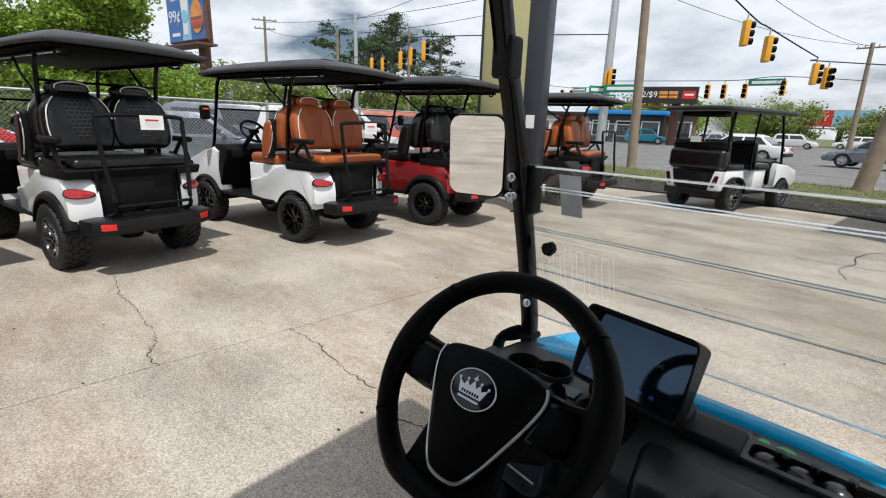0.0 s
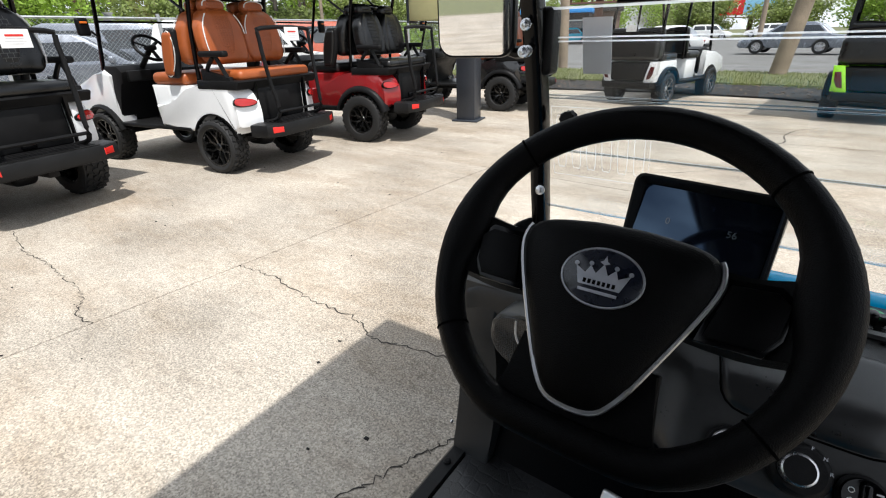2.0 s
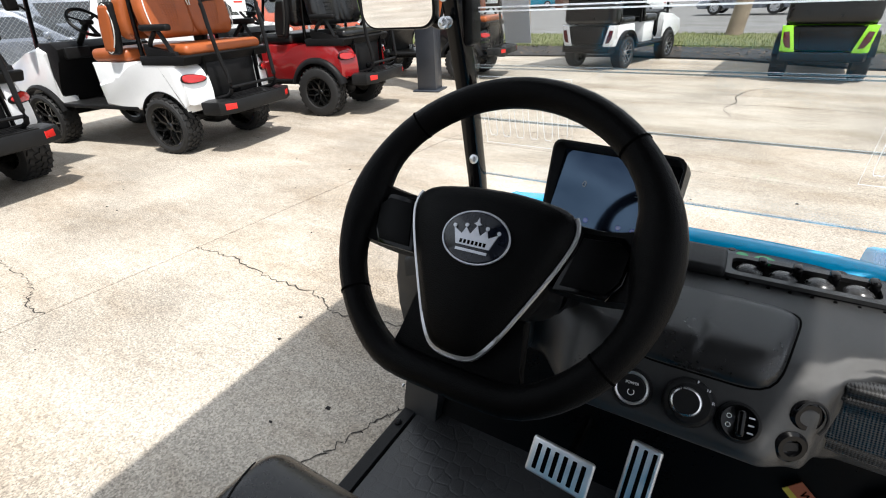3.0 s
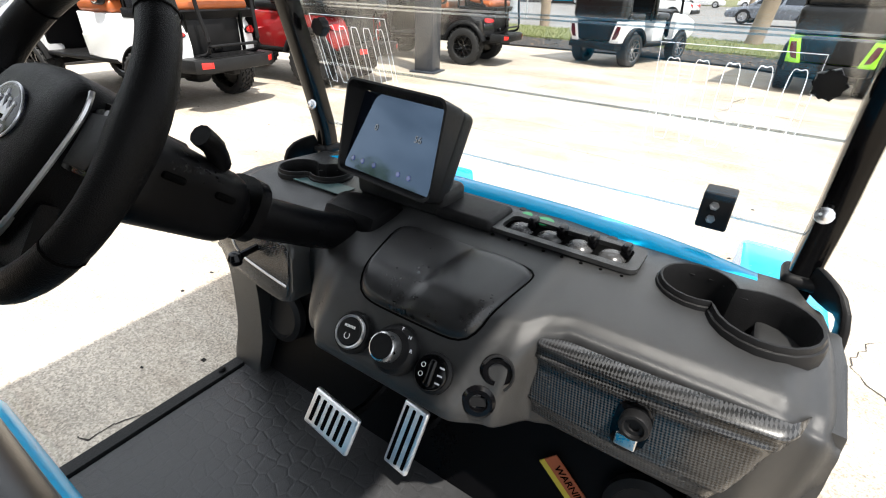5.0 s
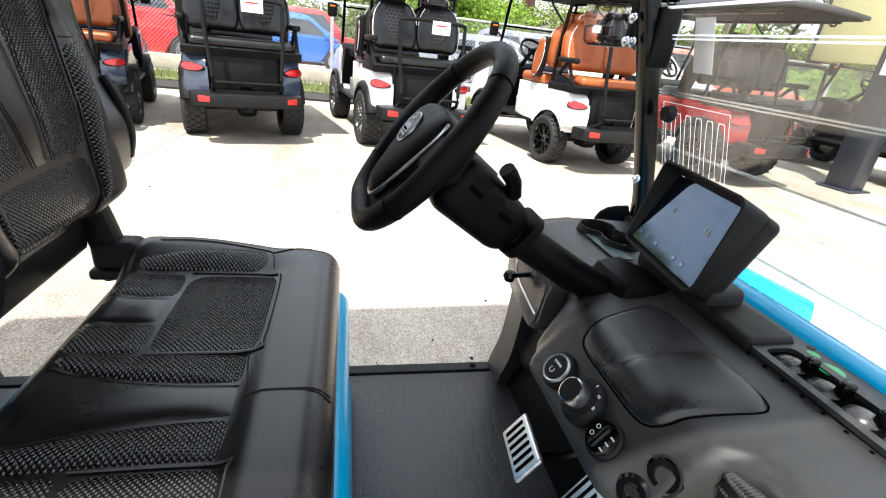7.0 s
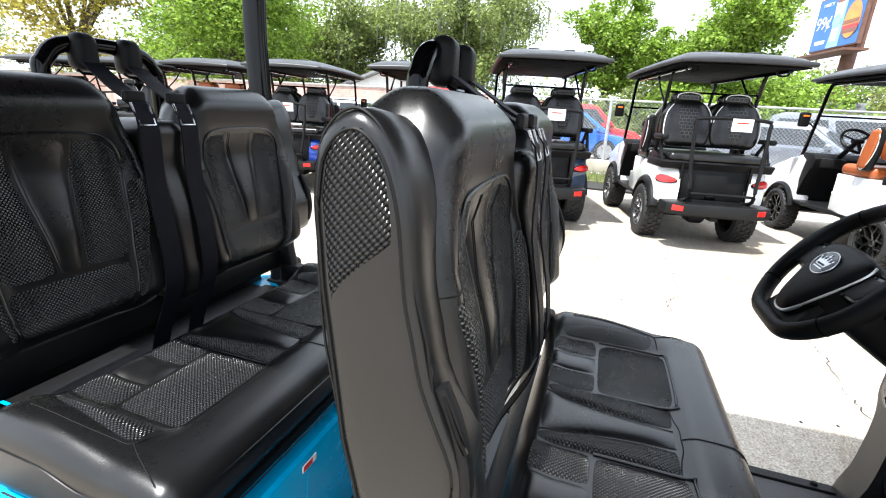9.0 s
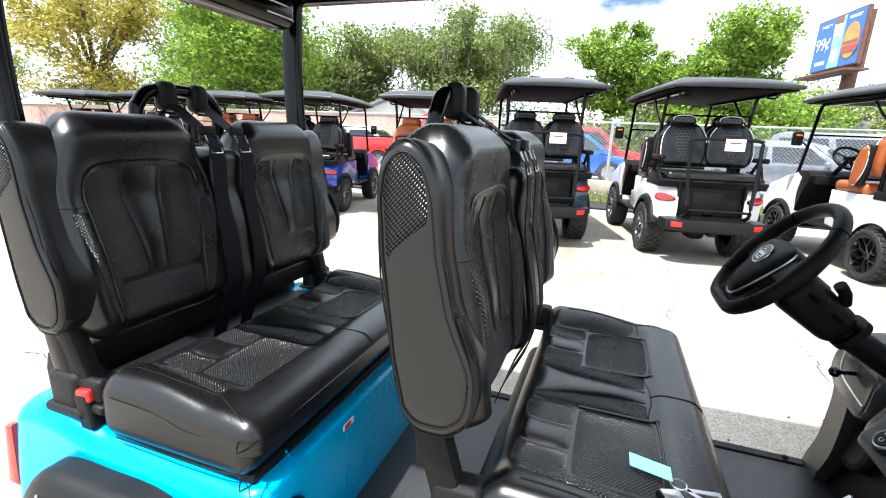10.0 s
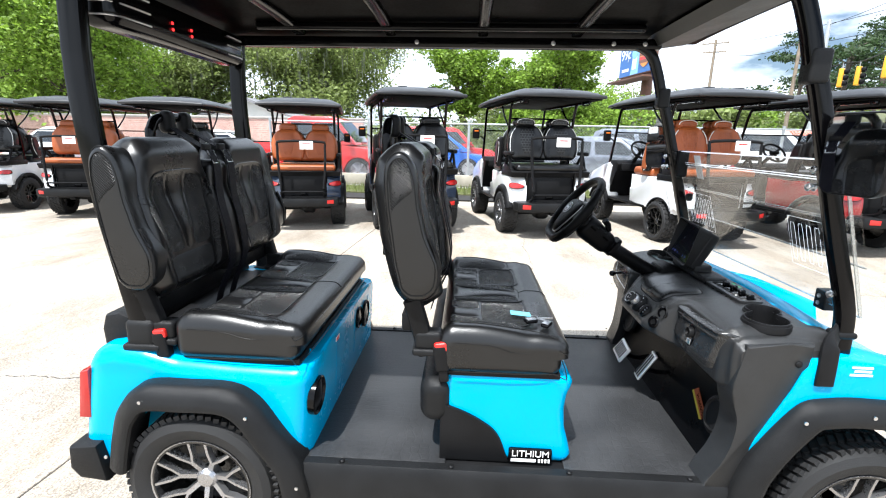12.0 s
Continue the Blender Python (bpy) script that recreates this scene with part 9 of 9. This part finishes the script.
        levels = [0.864, 0.872, 0.885, 0.905, 0.93, 0.96, 1.0, 1.04, 1.08, 1.12, 1.16, 1.19, 1.215, 1.235, 1.250, 1.258, 1.2615]
        loop = [Vector((0, rear(z), z)) for z in levels] + [Vector((0, fore(z), z)) for z in reversed(levels)]
        loop = smooth_path(loop, 2, True)
        mid_p = sum(loop, Vector()) / len(loop)
        bm = nb()
        rings = []
        for dx, grow in ((-0.085, 0.004), (-0.03, 0.010), (-0.012, 0.009), (-0.004, 0.005), (0.0, -0.001), (0.0012, -0.012), (0.0018, -0.03)):
            ring = []
            for i, p in enumerate(loop):
                tn = (loop[(i + 1) % len(loop)] - loop[i - 1]).normalized()
                out = Vector((0, tn.z, -tn.y))
                if out.dot(p - mid_p) < 0:
                    out = -out
                q = p + out * grow if grow > -0.01 else p.lerp(mid_p, -grow / 0.07)
                ring.append(bm.verts.new((xo + side * dx, dy + q.y, q.z)))
            rings.append(ring)
        for ra, rb in zip(rings, rings[1:]):
            for j in range(len(ra)):
                bm.faces.new((ra[j], ra[(j + 1) % len(ra)], rb[(j + 1) % len(ra)], rb[j]))
        bm.faces.new(rings[0])
        bm.faces.new(rings[-1])
        hp = part("side_wing", bm, VINYL, cart, "padded black side wing with an embossed top")
        bm = nb()
        n = 14
        grid = []
        for i in range(n + 1):
            row = []
            for j in range(n + 1):
                u, v = i / n, j / n
                low = 1.098 + 0.066 * u ** 0.7
                z = low + (1.256 - low) * v
                ya, yb = rear(z) + 0.006, fore(z) - 0.006
                puff = 0.0045 * (1 - abs(2 * u - 1) ** 4) ** 0.6 * (1 - abs(2 * v - 1) ** 6) ** 0.6
                row.append(bm.verts.new((xo + side * (0.0002 + puff), dy + ya + (yb - ya) * u, z)))
            grid.append(row)
        for i in range(n):
            for j in range(n):
                bm.faces.new((grid[i][j], grid[i + 1][j], grid[i + 1][j + 1], grid[i][j + 1]))
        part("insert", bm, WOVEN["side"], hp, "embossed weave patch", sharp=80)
        part("seam", tube(nb(), [(xo + side * 0.001, dy + p.y, p.z) for p in [q.lerp(mid_p, 0.035) for q in loop]], 0.0016, 5, True), THREAD, hp)
        part("seam", tube(nb(), [(xo - side * 0.006, dy + p.y, p.z) for p in [q + (q - mid_p).normalized() * 0.009 for q in loop]], 0.0014, 5, True), THREAD, hp)
        # zipped pocket flap at the front edge of the wing
        bm = nb()
        sweep(bm, smooth_path([(xo - side * 0.012, dy - 0.098, 1.04), (xo - side * 0.010, dy - 0.078, 0.995), (xo - side * 0.010, dy - 0.068, 0.94), (xo - side * 0.012, dy - 0.076, 0.895)], 4), rrect(0.016, 0.012, 0.004, 2), fixed=(1, 0, 0))
        part("zip_flap", bm, PLASTIC, hp)
        part("zip_pull", tube(nb(), [(xo - side * 0.006, dy - 0.094, 1.035), (xo - side * 0.002, dy - 0.078, 1.0), (xo - side * 0.002, dy - 0.070, 0.985)], 0.0028, 6, k=3), GLOSSB, hp)
        # bracket below
        bm = nb()
        sweep(bm, smooth_path([(xo - side * 0.065, dy - 0.105, 0.665), (xo - side * 0.060, dy - 0.125, 0.75), (xo - side * 0.055, dy - 0.150, 0.84)], 3), rrect(0.04, 0.055, 0.012, 2), fixed=(1, 0, 0))
        part("seat_bracket", bm, PLASTIC, cart)
        bm = nb()
        rbox(bm, (xo - side * 0.065, dy - 0.10, 0.715), (0.055, 0.085, 0.06), 0.014, 2, 1)
        rbox(bm, (xo - side * 0.065, dy - 0.098, 0.68), (0.07, 0.10, 0.022), 0.008, 2, 1)
        part("bracket_boot", bm, PLASTIC_G, cart)
    # console between the backrests
    con = part("console", rbox(nb(), (xm, 0.0, (z0 + z1) / 2 - 0.045), (0.108, 0.15, z1 - z0 - 0.07), 0.034, 4, 10, fn=lambda q: bend(Vector((xm + (q.x - xm) * 0.9, (q.y + 0.075) / 0.15 * 1.10, q.z)), xm, 0.40, 0.0) + Vector(((q.x - xm) * 0.2, 0.010, 0))), VINYL, cart)
    part("seam", tube(nb(), [(xm + 0.046 * k, dy + front_y(1.165) + 0.021, 1.165) for k in (-1, -0.5, 0, 0.5, 1)], 0.0014, 5), THREAD, con)
    # hoop, belt guides and belts
    hy = dy - 0.275
    bm = nb()
    sweep(bm, smooth_path([(xm - 0.135, hy, z0 + 0.1), (xm - 0.135, hy, z1 - 0.03), (xm - 0.125, hy, z1 + 0.03), (xm - 0.075, hy, z1 + 0.066), (xm + 0.075, hy, z1 + 0.066), (xm + 0.125, hy, z1 + 0.03), (xm + 0.135, hy, z1 - 0.03), (xm + 0.135, hy, z0 + 0.1)], 5), circ(0.017, 12), up=(0, 1, 0))
    hoop = part("belt_hoop", bm, GLOSSB, cart, "glossy black belt hoop")
    for s in (-1, 1):
        bx = xm + s * 0.052
        guide = part("belt_guide", rbox(nb(), (bx, hy + 0.012, z1 + 0.052), (0.056, 0.046, 0.080), 0.02, 3, 2, fn=lambda q, bx=bx: Vector((bx + (q.x - bx) * (1 - 3.0 * max(0, q.z - z1 - 0.052)), q.y, q.z))), PLASTIC, hoop)
        part("belt_slot", tube(nb(), [(bx - 0.028, hy + 0.030, z1 + 0.014), (bx - 0.026, hy + 0.040, z1 + 0.008), (bx + 0.026, hy + 0.040, z1 + 0.008), (bx + 0.028, hy + 0.030, z1 + 0.014)], 0.0035, 6), GLOSSB, guide)
        fy = [(z, dy + front_y(z) + (0.034 if z < 1.2 else 0.026)) for z in (1.20, 1.08, 0.95, 0.84)]
        pts = smooth_path([(bx, hy + 0.034, z1 + 0.03), (bx + 0.003, hy + 0.10, z1 - 0.012), (bx + 0.006, fy[0][1], 1.225), (bx + 0.010, fy[1][1], 1.08), (bx + 0.016, fy[2][1], 0.95), (bx + 0.02, fy[3][1] - 0.005, 0.85), (bx + 0.02, dy - 0.10, 0.74), (bx + 0.02, dy - 0.12, 0.68)], 4)
        part("belt", sweep(nb(), pts, [(-0.0235, -0.0015), (0.0235, -0.0015), (0.0235, 0.0015), (-0.0235, 0.0015)], fixed=(1, 0, 0)), BELT, hoop, "black seat belt webbing")
        part("tongue_cover", rbox(nb(), (bx + 0.006, fy[0][1] - 0.028, 1.262), (0.050, 0.014, 0.024), 0.006, 2, 1), PLASTIC, hoop)
        bm = nb()
        tube(bm, [(bx - 0.012, fy[0][1] - 0.012, 1.25), (bx - 0.010, fy[0][1] + 0.006, 1.205), (bx + 0.026, fy[0][1] + 0.006, 1.205), (bx + 0.028, fy[0][1] - 0.012, 1.25)], 0.0028, 6)
        part("belt_tongue", bm, STEEL, hoop)
    # cross bar behind the cushion
    part("back_bar", box(nb(), -0.40, 0.44, dy - 0.185, dy - 0.145, 0.73, 0.79, 0.008), PLASTIC, cart)


backs(0.0)
backs(-0.828)


def buckle(x, y, z):
    bm = nb()
    rbox(bm, (0, 0, 0.0), (0.032, 0.042, 0.085), 0.008, 2, 1)
    rbox(bm, (0, 0, -0.055), (0.02, 0.03, 0.05), 0.006, 1, 1)
    b = part("belt_buckle", bm, PLASTIC, cart, "black belt buckle with a red button", m=pose(x, y, z, 8, 0, 0))
    part("release_button", rbox(nb(), (0, 0.004, 0.036), (0.029, 0.040, 0.030), 0.007, 2, 1), RED, b)


buckle(0.475, -0.06, 0.665)
buckle(0.475, -0.925, 0.672)
buckle(-0.42, -0.06, 0.68)
buckle(-0.42, -0.925, 0.672)
lab = part("warning_label", box(nb(), -0.022, 0.022, -0.001, 0.001, -0.008, 0.008), PAPER, cart, "white and red warning label", m=pose(0.20, -0.4545, 0.590, 3, 0, 180))
part("print", box(nb(), -0.020, 0.008, -0.0018, 0.0018, -0.006, 0.006), RED, lab)

# keys on the bench
keys = thing("key_ring", "keys with a pale blue paper tag on the black bench", "keys", pose(0.36, 0.21, 0.749))
part("paper_tag", box(nb(), -0.062, -0.028, -0.052, 0.012, 0.0, 0.002, fn=lambda v: Vector((v.x + 0.25 * v.y, v.y, v.z + 0.05 * abs(v.y + 0.02)))), surf("pale_blue_card", (0.16, 0.55, 0.66), 0.6), keys, "pale blue paper tag")
part("ring", sweep(nb(), [(0.012 * math.cos(a) - 0.02, 0.012 * math.sin(a) + 0.02, 0.004) for a in [2 * math.pi * k / 16 for k in range(16)]], circ(0.0012, 5), closed=True), STEEL, keys)
for x, y, a in ((0.02, 0.005, 20), (0.045, 0.05, 60)):
    part("key_fob", rbox(nb(), (0, 0, 0.007), (0.026, 0.042, 0.013), 0.006, 3, 1), GLOSSB, keys, m=pose(x, y, 0, 0, 0, a))
    part("key_fob_face", rbox(nb(), (0, 0, 0.0135), (0.02, 0.03, 0.003), 0.0014, 1, 1), STEEL, keys, m=pose(x, y, 0, 0, 0, a))
bm = nb()
for a in (10, -35):
    mk = pose(-0.01, 0.03, 0.004, 0, 0, a)
    n0 = len(bm.verts)
    box(bm, -0.004, 0.004, 0.0, 0.05, -0.001, 0.001)
    bm.verts.ensure_lookup_table()
    for v in bm.verts[n0:]:
        v.co = mk @ v.co
part("key_blade", bm, STEEL, keys)

# ---- the row of parked carts ----
lifted_cart((-5.10, 1.05), 191, "white golf cart with black hexagon-quilted seats on machined spoke wheels", WHITE, VINYL, WHITE_Q, SPOKE, PIPING)
lifted_cart((-5.12, -0.78), 196, "dark navy golf cart with plain black seats and off-road tyres", NAVY, VINYL, BLACK_Q, RIMB)
lifted_cart((-4.74, 3.12), 190, "white golf cart with tan orange quilted seats on black low wheels", WHITE, TAN, TAN_Q, RIMB, PIPING, low=True)
lifted_cart((-4.55, 4.99), 190, "deep red golf cart with black seats on black off-road wheels", DEEPRED, VINYL, BLACK_Q, RIMB, tag=False)
lifted_cart((-5.16, -2.41), 194, "dark navy golf cart with tan orange seats beside the fence", NAVY, TAN, TAN_Q, RIMB, size=0.92)
lifted_cart((-5.34, -4.40), 192, "cobalt blue golf cart with black seats and machined spoke wheels", COBALT, VINYL, BLACK_Q, SPOKE, size=0.92)
lifted_cart((-5.55, -6.10), 192, "white golf cart with tan orange seats in the row", WHITE, TAN, TAN_Q, RIMB, size=0.92)
lifted_cart((-5.70, -7.95), 192, "white golf cart with black seats and a price card", WHITE, VINYL, BLACK_Q, RIMB, PIPING, size=0.92)
lifted_cart((-5.60, -9.80), 192, "black golf cart with black seats under a pale roof", BLACKP, VINYL, BLACK_Q, SPOKE, size=0.92)
lifted_cart((-4.25, 8.10), 188, "black golf cart with tan orange seats beside the sign pillar", BLACKP, TAN, TAN_Q, RIMB, tag=False)
forward_cart((-2.42, 9.72), 76, "white golf cart with black seats facing the street", WHITE)
forward_cart((0.90, 9.10), 85, "lime green golf cart with black seats facing the street", LIME)
